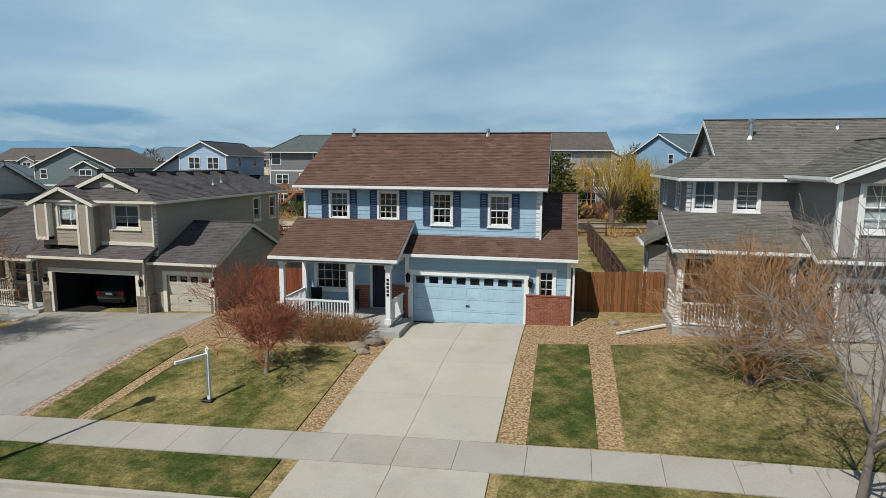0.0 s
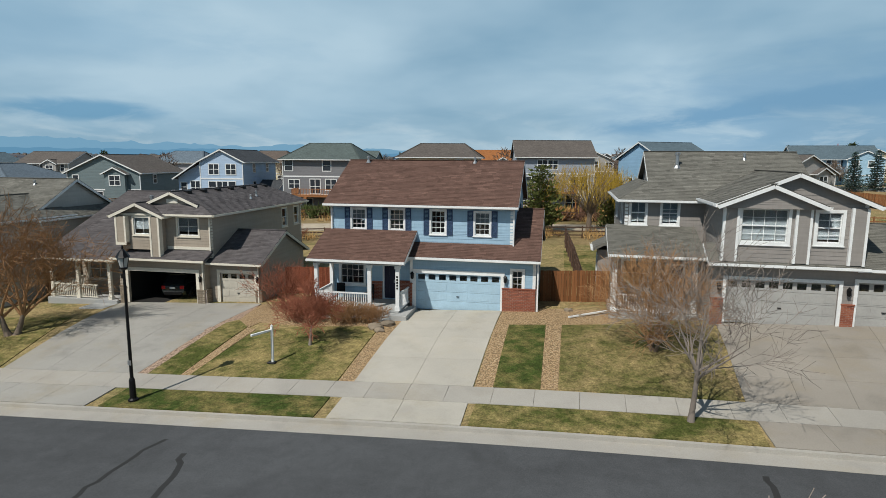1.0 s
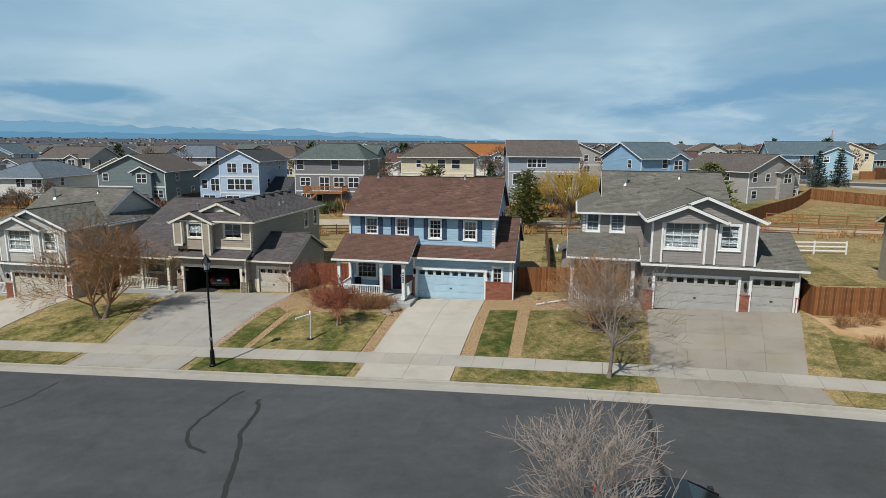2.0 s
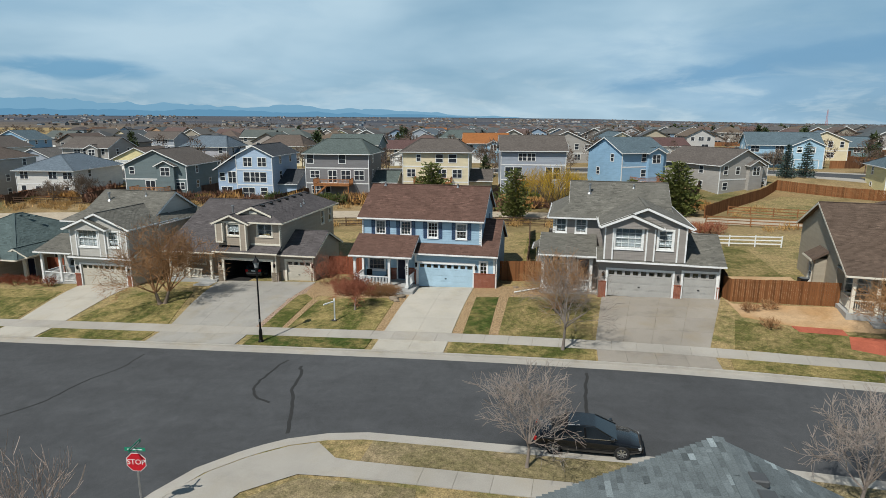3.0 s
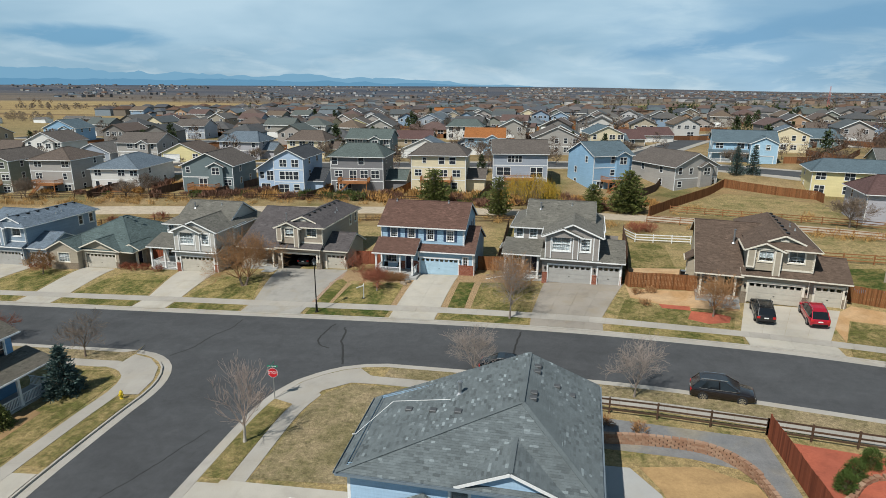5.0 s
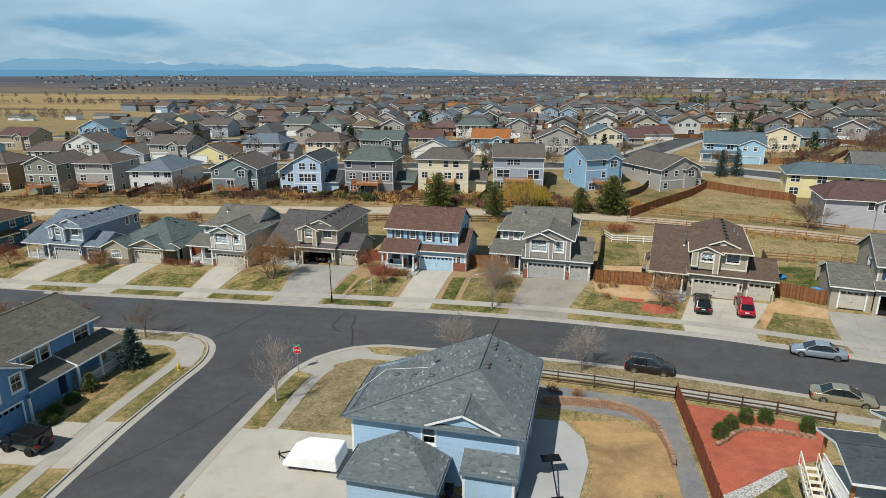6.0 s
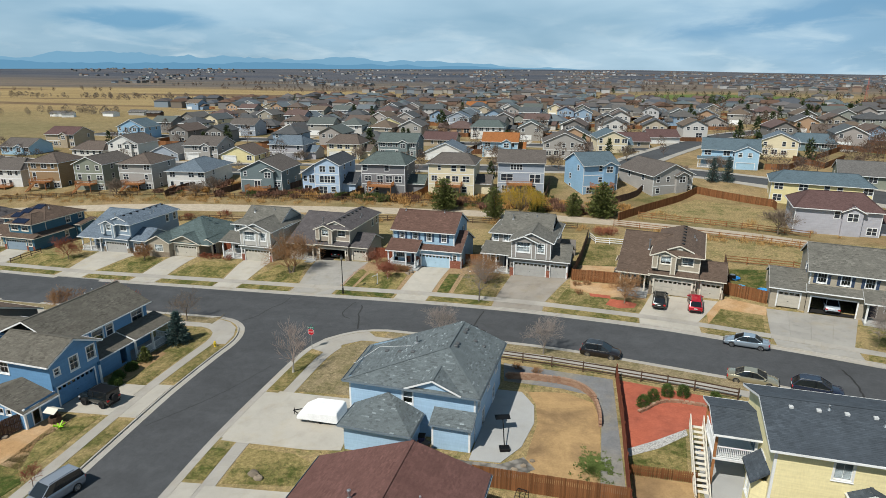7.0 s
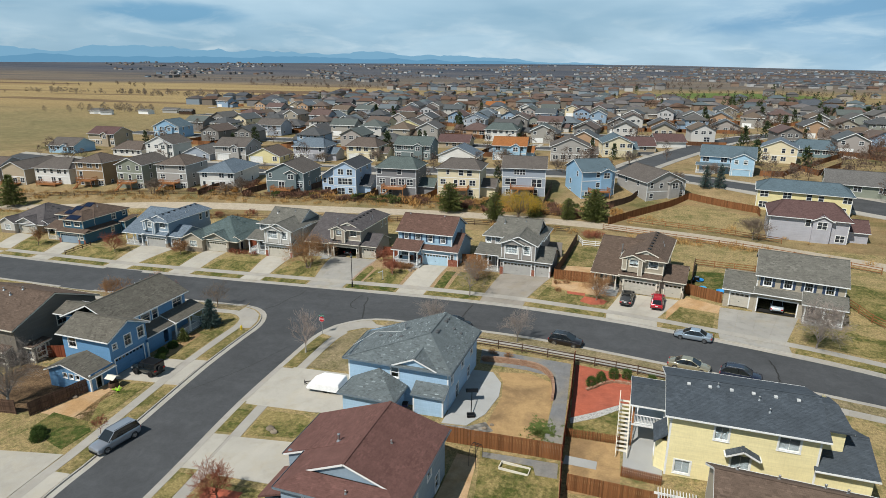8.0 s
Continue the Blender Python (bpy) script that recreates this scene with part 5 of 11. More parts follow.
def grey_gabled_house(name, label, x, y, z, turn, wall, roof, trim=WHITE, third=True, masonry=REDBRICK, door_m=None, mirror=False, group=""):
    """Two storeys, garages under a bay with two nested gables, porch beside. Origin: the main garage's left foot."""
    h = House(name, label, x, y, z, turn, wall, trim, roof, mirror)
    end = 8.4 if third else 5.6
    # upper floor behind
    k = dict(cols=2, rows=3)
    h.block(-4.6, 5.9, 3.9, 12.5, 3.0, 5.8, front=[(0.3, 1.1, 4.35, 5.55, dict(blind=0.9, cols=2, rows=2)), (1.95, 2.8, 4.35, 5.55, dict(blind=0.9))], right=[(5.0, 5.8, 4.3, 5.5)], left=[(2.0, 3.0, 4.3, 5.5), (6.0, 7.0, 4.3, 5.5)], **k)
    # half-hipped roof: a small gable stands above a skirt at each end
    lo, hi, y0, y1, ym = 5.7, 8.38, 3.45, 12.95, 8.2
    xl, xr, gl, gr = -5.0, 6.3, -3.34, 5.2
    at = lambda g, e: lo + (hi - lo) * abs(g - e) / 4.75
    zl, zr = at(gl, xl), at(gr, xr)
    fl, fr = abs(gl - xl), abs(gr - xr)
    h.slope(((xl, y0, lo), (xr, y0, lo), (gr, y0 + fr, zr), (gr, ym, hi), (gl, ym, hi), (gl, y0 + fl, zl)))
    h.slope(((xr, y1, lo), (xl, y1, lo), (gl, y1 - fl, zl), (gl, ym, hi), (gr, ym, hi), (gr, y1 - fr, zr)))
    h.slope(((xr, y0, lo), (xr, y1, lo), (gr, y1 - fr, zr), (gr, y0 + fr, zr)))
    h.slope(((xl, y1, lo), (xl, y0, lo), (gl, y0 + fl, zl), (gl, y1 - fl, zl)))
    for g, f, zz in ((gl, fl, zl), (gr, fr, zr)):
        s = 0.3 if g < 0 else -0.3
        h.panel(*(((g + s, y1 - f), (g + s, y0 + f)) if g < 0 else ((g + s, y0 + f), (g + s, y1 - f))), zz - 0.1, zz, (), None, (4.75 - f, hi - 0.15))
        h.rake((g, y0 + f, zz), (g, ym, hi)), h.rake((g, y1 - f, zz), (g, ym, hi))
    for p, q in (((xl, y0, lo), (xr, y0, lo)), ((xr, y0, lo), (xr, y1, lo)), ((xl, y1, lo), (xl, y0, lo))):
        h.eave(p, q)
    bm = bmesh.new()
    beam(bm, (gl, ym, hi + 0.02), (gr, ym, hi + 0.02), 0.24, 0.03)
    h.add("ridge_cap", bm, roof)
    # bay over the garage with a window pair
    h.block(-0.42, 5.65, -0.3, 5.0, 2.9, 5.95, front=[(0.8, 2.8, 4.05, 5.6, dict(cols=4, rows=4, blind=0.95)), (4.05, 5.05, 4.1, 5.5, dict(cols=2, rows=4, blind=0.9))], peaks={"front": 7.25}, casing=0.14, **k)
    h.gable(-0.42, 5.65, -0.3, 6.5, 6.05, 0.42, "y", 0.45, 0.35, rakes=(True, False))
    h.panel((-0.4, -0.62), (3.4, -0.62), 5.65, 5.95, (), None, (1.9, 6.75))
    h.gable(-0.42, 3.45, -0.6, 3.0, 5.98, 0.42, "y", 0.4, 0.3, rakes=(True, False))
    for u in (-0.1, 3.02, 5.32):
        bm = bmesh.new()
        box(bm, u - 0.3, u + 0.3, -0.42, -0.25, 3.1, 5.72)
        pl = h.add("pilaster", bm, wall)
        for s in (-0.3, 0.3):
            bm = bmesh.new()
            box(bm, u + s - 0.055, u + s + 0.055, -0.445, -0.24, 3.08, 5.74)
            h.add("pilaster_trim", bm, trim, pl)
    # lower floor
    h.panel((-0.7, 0), (end, 0), -0.6, 3.1, [(0.7, 5.6, -0.6, 2.15)] + ([(6.4, 8.8, -0.6, 2.25)] if third else []))
    h.garage(0.0, 4.9, 0, 2.15, -0.02, 8, door_m=door_m or GARAGEGREY)
    if third:
        h.garage(5.7, 8.1, 0, 2.25, -0.02, 4, door_m=door_m or GARAGEGREY)
    h.panel((end, 0), (end, 7.0), -0.6, 3.1, (), None, (3.5, 4.7) if third else None)
    h.panel((-0.7, 3.5), (-0.7, 0), -0.6, 3.1)
    h.panel((end, 12.5), (-5.2, 12.5), -0.6, 3.1, [(2.5, 4.3, -0.3, 2.0), (8.0, 9.2, 0.9, 2.1)])
    h.panel((-5.2, 12.5), (-5.2, 3.5), -0.6, 3.1, [(6.2, 7.2, 0.8, 2.2)])
    h.window((-5.2, 12.5), (-5.2, 3.5), (6.2, 7.2, 0.8, 2.2))
    h.panel((-5.2, 3.5), (-0.7, 3.5), -0.6, 3.1, [(0.6, 2.0, 0.9, 2.3), (2.9, 3.8, 0.0, 2.1)])
    h.window((-5.2, 3.5), (-0.7, 3.5), (0.6, 2.0, 0.9, 2.3))
    h.door(-2.3, -1.4, 3.5, 0.0, 2.1, DARKDOOR)
    if third:
        h.gable(5.75, end, 0, 7.0, 3.15, 0.45, "x", 0.42, 0.3, rakes=(False, True))
    h.shed(-0.95, 5.95 if third else end + 0.3, -0.45, 1.2, 3.0, 3.75, rakes=(True, not third))
    h.soffit(-0.9, end + 0.2, -0.42, 0.0, 2.86)
    for u0, u1 in ((0.0, 0.6), (5.75, 6.3)) + (((8.9, 9.1),) if third else ()):
        h.masonry((-0.7, 0), (end, 0), u0, u1, -0.5, 1.15, material=masonry, bw=0.24 if masonry is REDBRICK else 0.3, bh=0.085 if masonry is REDBRICK else 0.14)
    # porch
    h.shed(-5.6, -0.9, 0.3, 3.95, 3.1, 4.25, rakes=(True, False))
    # bay window on the side with a skirt roof
    h.wall((-5.95, 6.2), (-5.95, 4.4), -0.6, 2.7, [(0.4, 1.4, 0.7, 2.2)], casing=0.12), h.panel((-5.95, 4.4), (-5.2, 4.4), -0.6, 2.7), h.panel((-5.2, 6.2), (-5.95, 6.2), -0.6, 2.7)
    h.slope(((-6.25, 6.5, 2.85), (-6.25, 3.9, 2.85), (-4.6, 3.9, 3.75), (-4.6, 6.5, 3.75))), h.eave((-6.25, 6.5, 2.85), (-6.25, 3.9, 2.85))
    h.slabfloor(-5.4, -0.7, 0.6, 3.5, -0.7, 0.02)
    h.soffit(-5.4, -0.8, 0.6, 3.5, 2.85)
    for u in (-5.2, -3.1, -1.3):
        h.post(u, 0.8, 0.02, 2.9, 0.22)
    h.railing((-5.1, 0.8), (-1.4, 0.8), 0.02)
    h.railing((-5.2, 0.9), (-5.2, 3.4), 0.02)
    h.pipe(-1.6, 6.6, 7.4, 0.8, 0.1)
    h.pipe(2.2, 7.4, 7.86, 0.3)
    for u in (-0.35, 5.3):
        h.wall_lamp(u, 0, 1.8)
    h.downspout(end - 0.1, -0.06, -0.3, 3.0)
    return h


grey_gabled_house("grey_house", "grey two-storey house with nested white gables and double garage", 16.05, -2.0, 0.72, -1.5, GREYTAUPE, ROOF_GREY)
grey_gabled_house("white_trim_house", "light grey two-storey house with white gabled bay", -33.3, -1.5, -1.5, 0, WARMGREY, ROOF_GREY, third=False, door_m=GARAGEBEIGE)


def taupe_house(name, label, x, y, z, turn, wall, roof, trim, open_door=False, masonry=STONE, mirror=False, door_m=None, ridge_vents=True, wl=-6.0, side_bay=False):
    """Two storeys, ridge running back from a front gablet, a gabled bay, a long low roof over the porch side and a
    third garage in a wing. Origin: the main garage's left foot."""
    h = House(name, label, x, y, z, turn, wall, trim, roof, mirror)
    k = dict(cols=2, rows=1, blind=0.8)
    # upper floor
    h.block(-0.45, 5.72, 0.6, 14.1, 2.9, 5.78, front=[(3.83, 5.27, 4.43, 5.57, dict(cols=2, rows=2, mid=False))], right=[(9.9, 10.7, 4.0, 5.4, dict(cols=1, blind=0)), (12.1, 12.9, 4.0, 5.4, dict(cols=1, blind=0))], casing=0.11, **k)
    lo, hi, xr, xl, xm, y0, y1 = 5.84, 7.22, 6.17, -0.47, 2.85, 0.1, 14.55
    h.slope(((xl, y0, lo), (xr, y0, lo), (4.82, 0.95, 6.4), (0.88, 0.95, 6.4)))
    h.slope(((xr, y0, lo), (xr, y1, lo), (xm, 12.9, hi), (xm, 0.65, hi), (4.82, 0.65, 6.4), (4.82, 0.95, 6.4)))
    h.slope(((xl, y1, lo), (xl, y0, lo), (0.88, 0.95, 6.4), (0.88, 0.65, 6.4), (xm, 0.65, hi), (xm, 12.9, hi)))
    h.slope(((xr, y1, lo), (xl, y1, lo), (xm, 12.9, hi)))
    h.eave((xl, y0, lo), (xr, y0, lo)), h.eave((xr, y0, lo), (xr, y1, lo)), h.eave((xr, y1, lo), (xl, y1, lo))
    h.soffit(-0.45, 6.1, 0.12, 0.6, 5.66)
    bm = bmesh.new()
    box(bm, 5.72, 6.12, 0.12, 14.5, 5.66, 5.69)
    h.add("soffit", bm, trim)
    h.panel((0.95, 0.95), (4.75, 0.95), 6.28, 6.36, (), None, (1.9, 7.1))
    h.rake((0.88, 0.65, 6.4), (xm, 0.65, hi)), h.rake((4.82, 0.65, 6.4), (xm, 0.65, hi))
    bm = bmesh.new()
    h.bar(bm, (0.95, 0.95), (4.75, 0.95), 1.5, 2.3, 6.45, 6.72, 0.0, 0.06)
    h.add("gable_vent", bm, trim)
    bm = bmesh.new()
    beam(bm, (xm, 0.65, hi + 0.02), (xm, 12.9, hi + 0.02), 0.24, 0.03)
    h.add("ridge_cap", bm, roof)
    # gabled bay with its two hung side boxes
    h.panel((-0.45, 0.1), (2.5, 0.1), 3.5, 5.72, [(1.02, 2.35, 4.49, 5.56)], None, (1.475, 6.42))
    h.window((-0.45, 0.1), (2.5, 0.1), (1.02, 2.35, 4.49, 5.56), cols=2, rows=1, blind=0.7, casing=0.1, mid=False)
    h.panel((2.5, 0.1), (2.5, 0.7), 3.0, 5.7), h.panel((-0.45, 0.7), (-0.45, 0.1), 3.3, 5.7)
    h.gable(-0.45, 2.5, 0.1, 4.2, 5.9, 0.43, "y", 0.45, 0.4, rakes=(True, False))
    for u0, u1, foot in ((-0.5, 0.16, 3.85), (1.98, 2.56, 2.85)):
        bm = bmesh.new()
        box(bm, u0, u1, -0.22, 0.09, foot, 5.62)
        pl = h.add("pilaster", bm, wall)
        for e in (u0, u1):
            bm = bmesh.new()
            box(bm, e - 0.06, e + 0.06, -0.245, 0.095, foot - 0.05, 5.66)
            h.add("pilaster_trim", bm, trim, pl)
        bm = bmesh.new()
        box(bm, u0 - 0.06, u1 + 0.06, -0.25, 0.095, foot - 0.06, foot + 0.1)
        h.add("pilaster_trim", bm, trim, pl)
    bm = bmesh.new()
    h.bar(bm, (-0.45, 0.6), (5.72, 0.6), 3.05, 6.1, 3.52, 3.7, 0.0, 0.05)
    h.add("band_board", bm, trim)
    # lower floor
    h.panel((-0.65, 0), (5.5, 0), -0.6, 3.0, [(0.65, 5.55, -0.6, 2.1)])
    h.garage(0, 4.9, 0, 2.1, -0.02, 8, is_open=open_door, door_m=door_m or GARAGEBEIGE, casing=0.22)
    h.panel((-0.65, 3.5), (-0.65, 0), -0.6, 3.0)
    h.panel((5.5, 0), (5.5, 0.6), -0.6, 3.0)
    h.panel((5.5, 0.6), (9.0, 0.6), -0.6, 2.95, [(0.7, 3.1, -0.6, 2.1)])
    h.garage(6.2, 8.6, 0.6, 2.1, -0.02, 4, door_m=door_m or GARAGEBEIGE, casing=0.2)
    h.panel((9.0, 0.6), (9.0, 7.1), -0.6, 2.95, (), None, (3.25, 4.45))
    h.panel((5.72, 7.1), (5.72, 14.1), -0.6, 2.95), h.panel((9.0, 7.1), (5.72, 7.1), -0.6, 2.95)
    h.panel((5.72, 14.1), (wl, 14.1), -0.6, 3.0, [(3.0, 4.8, 0.0, 2.1), (8.0, 9.4, 0.8, 2.1)])
    h.panel((wl, 14.1), (wl, 2.8), -0.6, 2.9)
    h.panel((wl, 2.8), (-0.65, 2.8), -0.6, 2.9, [(0.6, 2.2, 0.8, 2.2), (-2.0 - wl, -1.05 - wl, 0.15, 2.2)])
    h.window((wl, 2.8), (-0.65, 2.8), (0.6, 2.2, 0.8, 2.2), cols=2, rows=2, blind=0.9)
    h.door(-2.0, -1.05, 2.8, 0.15, 2.2, plain(name + "_door", (0.035, 0.06, 0.035), 0.5))
    h.gable(5.6, 9.0, 0.6, 7.1, 3.0, 0.47, "x", 0.42, 0.3, rakes=(False, True))
    h.shed(-0.9, 5.75, -0.45, 0.7, 3.0, 3.5, rakes=(True, False))
    h.soffit(-0.85, 5.6, -0.42, 0.0, 2.86)
    # porch side: one long roof that sweeps down to the posts, and its other slope behind
    ye, ze, yr, zr, yb, zb = -0.6, 2.85, 8.5, 6.75, 14.6, 4.13
    h.slope(((wl - 0.4, ye, ze), (-0.62, ye, ze), (-0.46, 6.4, 5.85), (1.75, yr, zr), (wl - 0.4, yr, zr)))
    h.slope(((-0.46, yb, zb), (wl - 0.4, yb, zb), (wl - 0.4, yr, zr), (1.75, yr, zr), (-0.46, 10.6, 5.85)))
    h.eave((wl - 0.4, ye, ze), (-0.62, ye, ze)), h.eave((-0.46, yb, zb), (wl - 0.4, yb, zb))
    h.rake((wl - 0.4, ye, ze), (wl - 0.4, yr, zr)), h.rake((wl - 0.4, yb, zb), (wl - 0.4, yr, zr)), h.rake((-0.62, ye, ze), (-0.55, 1.2, 3.62))
    bm = bmesh.new()
    beam(bm, (wl - 0.4, yr, zr + 0.02), (1.7, yr, zr + 0.02), 0.24, 0.03)
    h.add("ridge_cap", bm, roof)
    for u in (wl, -0.66):
        bm = bmesh.new()
        at = lambda a, v, o=0.0: (u - o if u < -1 else u + o, 14.1 - a, v)
        front = lambda v: 14.1 - (ye + (v - ze) / 0.4286)
        h.courses(bm, at, lambda v: (0.0, front(v)), 2.9, 4.3, -0.6, h.lap)
        h.courses(bm, at, lambda v: (14.1 - (yb - (v - zb) / 0.4295), front(v)), 4.3, 6.66, -0.6, h.lap)
        h.add("wall", bm, wall)
    h.slabfloor(wl, -0.7, -0.35, 2.8, -0.8, 0.1)
    h.slabfloor(-2.4, -0.75, -1.7, -0.35, -0.8, -0.12, name="porch_step")
    h.slabfloor(-3.6, -2.4, -1.5, -0.35, -0.8, -0.3, name="porch_step")
    h.soffit(wl - 0.1, -0.8, -0.5, 2.8, 2.7)
    for u in (wl + 0.3, wl / 2 - 0.7, -1.3):
        h.post(u, -0.1, 0.1, 2.75, 0.2)
    h.railing((wl + 0.4, -0.1), (wl / 2 - 0.8, -0.1), 0.1), h.railing((wl / 2 - 0.6, -0.1), (-2.3, -0.1), 0.1)
    h.railing((wl + 0.3, 0.0), (wl + 0.3, 2.7), 0.1)
    for u0, u1 in ((0.0, 0.5), (5.6, 6.15)):
        h.masonry((-0.65, 0), (5.5, 0), u0, u1, -0.5, 1.0, material=masonry, bw=0.3, bh=0.13)
    h.masonry((5.5, 0.6), (9.0, 0.6), 3.15, 3.6, -0.5, 1.0, material=masonry, bw=0.3, bh=0.13)
    h.masonry((5.5, 0), (5.5, 0.6), 0.0, 0.6, -0.5, 1.0, material=masonry, bw=0.3, bh=0.13)
    if ridge_vents:
        for i in range(7):
            bm = bmesh.new()
            v = 2.1 + 1.75 * i
            box(bm, 2.98, 3.42, v - 0.2, v + 0.2, 7.0, 7.22)
            bevelled(bm, 0.03)
            h.add("roof_vent", bm, BLACKM, None, "black roof vent")
    h.pipe(-1.37, 4.56, 5.05, 1.5, 0.1), h.pipe(4.6, 8.6, 6.5, 0.3, 0.05), h.pipe(4.9, 7.2, 6.4, 0.2, 0.05)
    for u in (-0.35, 5.25, 8.85):
        h.wall_lamp(u, 0 if u < 6 else 0.6, 1.75)
    h.downspout(5.4, -0.05, -0.4, 3.0), h.downspout(5.68, 0.5, 3.5, 5.6), h.downspout(8.9, 0.5, -0.3, 2.9)
    if side_bay:
        h.wall((wl - 0.8, 7.6), (wl - 0.8, 5.6), -0.6, 2.6, [(0.5, 1.5, 0.6, 2.1)], casing=0.1), h.panel((wl - 0.8, 5.6), (wl, 5.6), -0.6, 2.6), h.panel((wl, 7.6), (wl - 0.8, 7.6), -0.6, 2.6)
        h.slope(((wl - 1.1, 7.9, 2.6), (wl - 1.1, 5.3, 2.6), (wl, 5.3, 3.3), (wl, 7.9, 3.3))), h.eave((wl - 1.1, 7.9, 2.6), (wl - 1.1, 5.3, 2.6))
    return h


taupe_house("taupe_house", "taupe two-storey house with cream trim and open dark garage", -19.5, 0.9, -0.85, 0, TAUPE, ROOF_CHAR, CREAM, True)
taupe_house("brown_roofed_house", "beige two-storey house with brown roof and two garages", 36.8, -6.2, 1.45, -7.5, BEIGE, ROOF_TAUPE, CREAM, wl=-4.95, side_bay=True)


def bungalow(name, label, x, y, z, turn, wall, roof, trim):
    """One storey, a broad hip roof with a front gable over a bay, garage beside. Origin: the garage's left foot."""
    h = House(name, label, x, y, z, turn, wall, trim, roof)
    h.panel((-0.6, 0), (5.4, 0), -0.6, 2.9, [(0.6, 5.4, -0.6, 2.1)])
    h.garage(0, 4.8, 0, 2.1, 0, 8, door_m=GARAGEBEIGE)
    h.panel((-5.2, -0.9), (-0.6, -0.9), -0.6, 2.9, [(1.4, 3.2, 0.9, 2.2)], None, (2.3, 4.1))
    h.window((-5.2, -0.9), (-0.6, -0.9), (1.4, 3.2, 0.9, 2.2), cols=4, rows=3, blind=0.9)
    h.panel((-0.6, -0.9), (-0.6, 0), -0.6, 2.9)
    h.panel((5.4, 0), (5.4, 3.0), -0.6, 2.9), h.panel((5.4, 3.0), (7.4, 3.0), -0.6, 2.9, [(0.5, 1.4, 0, 2.1)])
    h.door(5.9, 6.8, 3.0, 0, 2.1, DARKDOOR)
    h.panel((7.4, 3.0), (7.4, 14), -0.6, 2.9, [(2, 3, 0.9, 2.2), (4, 5, 0.9, 2.2), (6, 7, 0.9, 2.2)])
    for u in (2, 4, 6):
        h.window((7.4, 3.0), (7.4, 14), (u, u + 1, 0.9, 2.2))
    h.panel((7.4, 14), (-5.2, 14), -0.6, 2.9), h.panel((-5.2, 14), (-5.2, -0.9), -0.6, 2.9)
    top = h.hip(-5.2, 7.4, 0.3, 14, 2.95, 0.5, 0.5)
    h.gable(-5.2, -0.6, -0.9, 5.0, 2.95, 0.5, "y", 0.45, 0.35, rakes=(True, False))
    h.gable(-0.9, 5.6, -0.2, 5.0, 2.95, 0.42, "y", 0.4, 0.3, rakes=(True, False))
    h.panel((-0.6, 0.02), (5.4, 0.02), 2.85, 2.95, (), None, (3.0, 4.2))
    h.gable(5.2, 7.8, 1.2, 5.0, 2.95, 0.5, "y", 0.3, 0.3, rakes=(True, False))
    for u0, u1 in ((0, 0.55), (5.45, 6.0)):
        h.masonry((-0.6, 0), (5.4, 0), u0, u1, -0.4, 1.0, material=STONE, bw=0.3, bh=0.14)
    h.masonry((-5.2, -0.9), (-0.6, -0.9), 0, 4.6, -0.4, 0.75, material=STONE, bw=0.3, bh=0.14)
    h.post(7.3, 1.3, 0, 2.8, 0.25)
    h.roof_vents(((0, 7), (4, 7)), 4, lambda u, v: top - 0.25)
    return h


bungalow("teal_roofed_house", "single-storey beige house with teal grey hip roof", -49.0, -1.0, -2.15, 0, BEIGE, ROOF_TEAL, CREAM)


taupe_house("pale_blue_house", "grey-blue two-storey house with blue-grey roof", -65.3, -0.9, -2.8, 0, STEELBLUE, ROOF_BLUE, WHITE, door_m=GARAGEGREY)
bungalow("charcoal_roofed_house", "single-storey warm grey house with dark hip roof", -104.6, -0.6, -3.65, 1, WARMGREY, ROOF_CHAR, WHITE)


def solar_panel(h, face, u0, u1, v0, v1):
    """A framed panel lying a hand's width over a roof plane, whose height is face(u, v)."""
    bm = bmesh.new()
    p = [(u, v, face(u, v)) for u, v in ((u0, v0), (u1, v0), (u1, v1), (u0, v1))]
    top_v, low_v = [bm.verts.new((a, b, c + 0.13)) for a, b, c in p], [bm.verts.new((a, b, c + 0.02)) for a, b, c in p]
    bm.faces.new(top_v), bm.faces.new(low_v[::-1])
    for e in range(4):
        bm.faces.new((top_v[e], low_v[e], low_v[(e + 1) % 4], top_v[(e + 1) % 4]))
    bmesh.ops.recalc_face_normals(bm, faces=list(bm.faces))
    h.add("solar_panel", bm, SOLAR, None, "dark blue solar panel")


SOLAR = plain("solar_cells", (0.010, 0.016, 0.042), 0.15, 0.2)


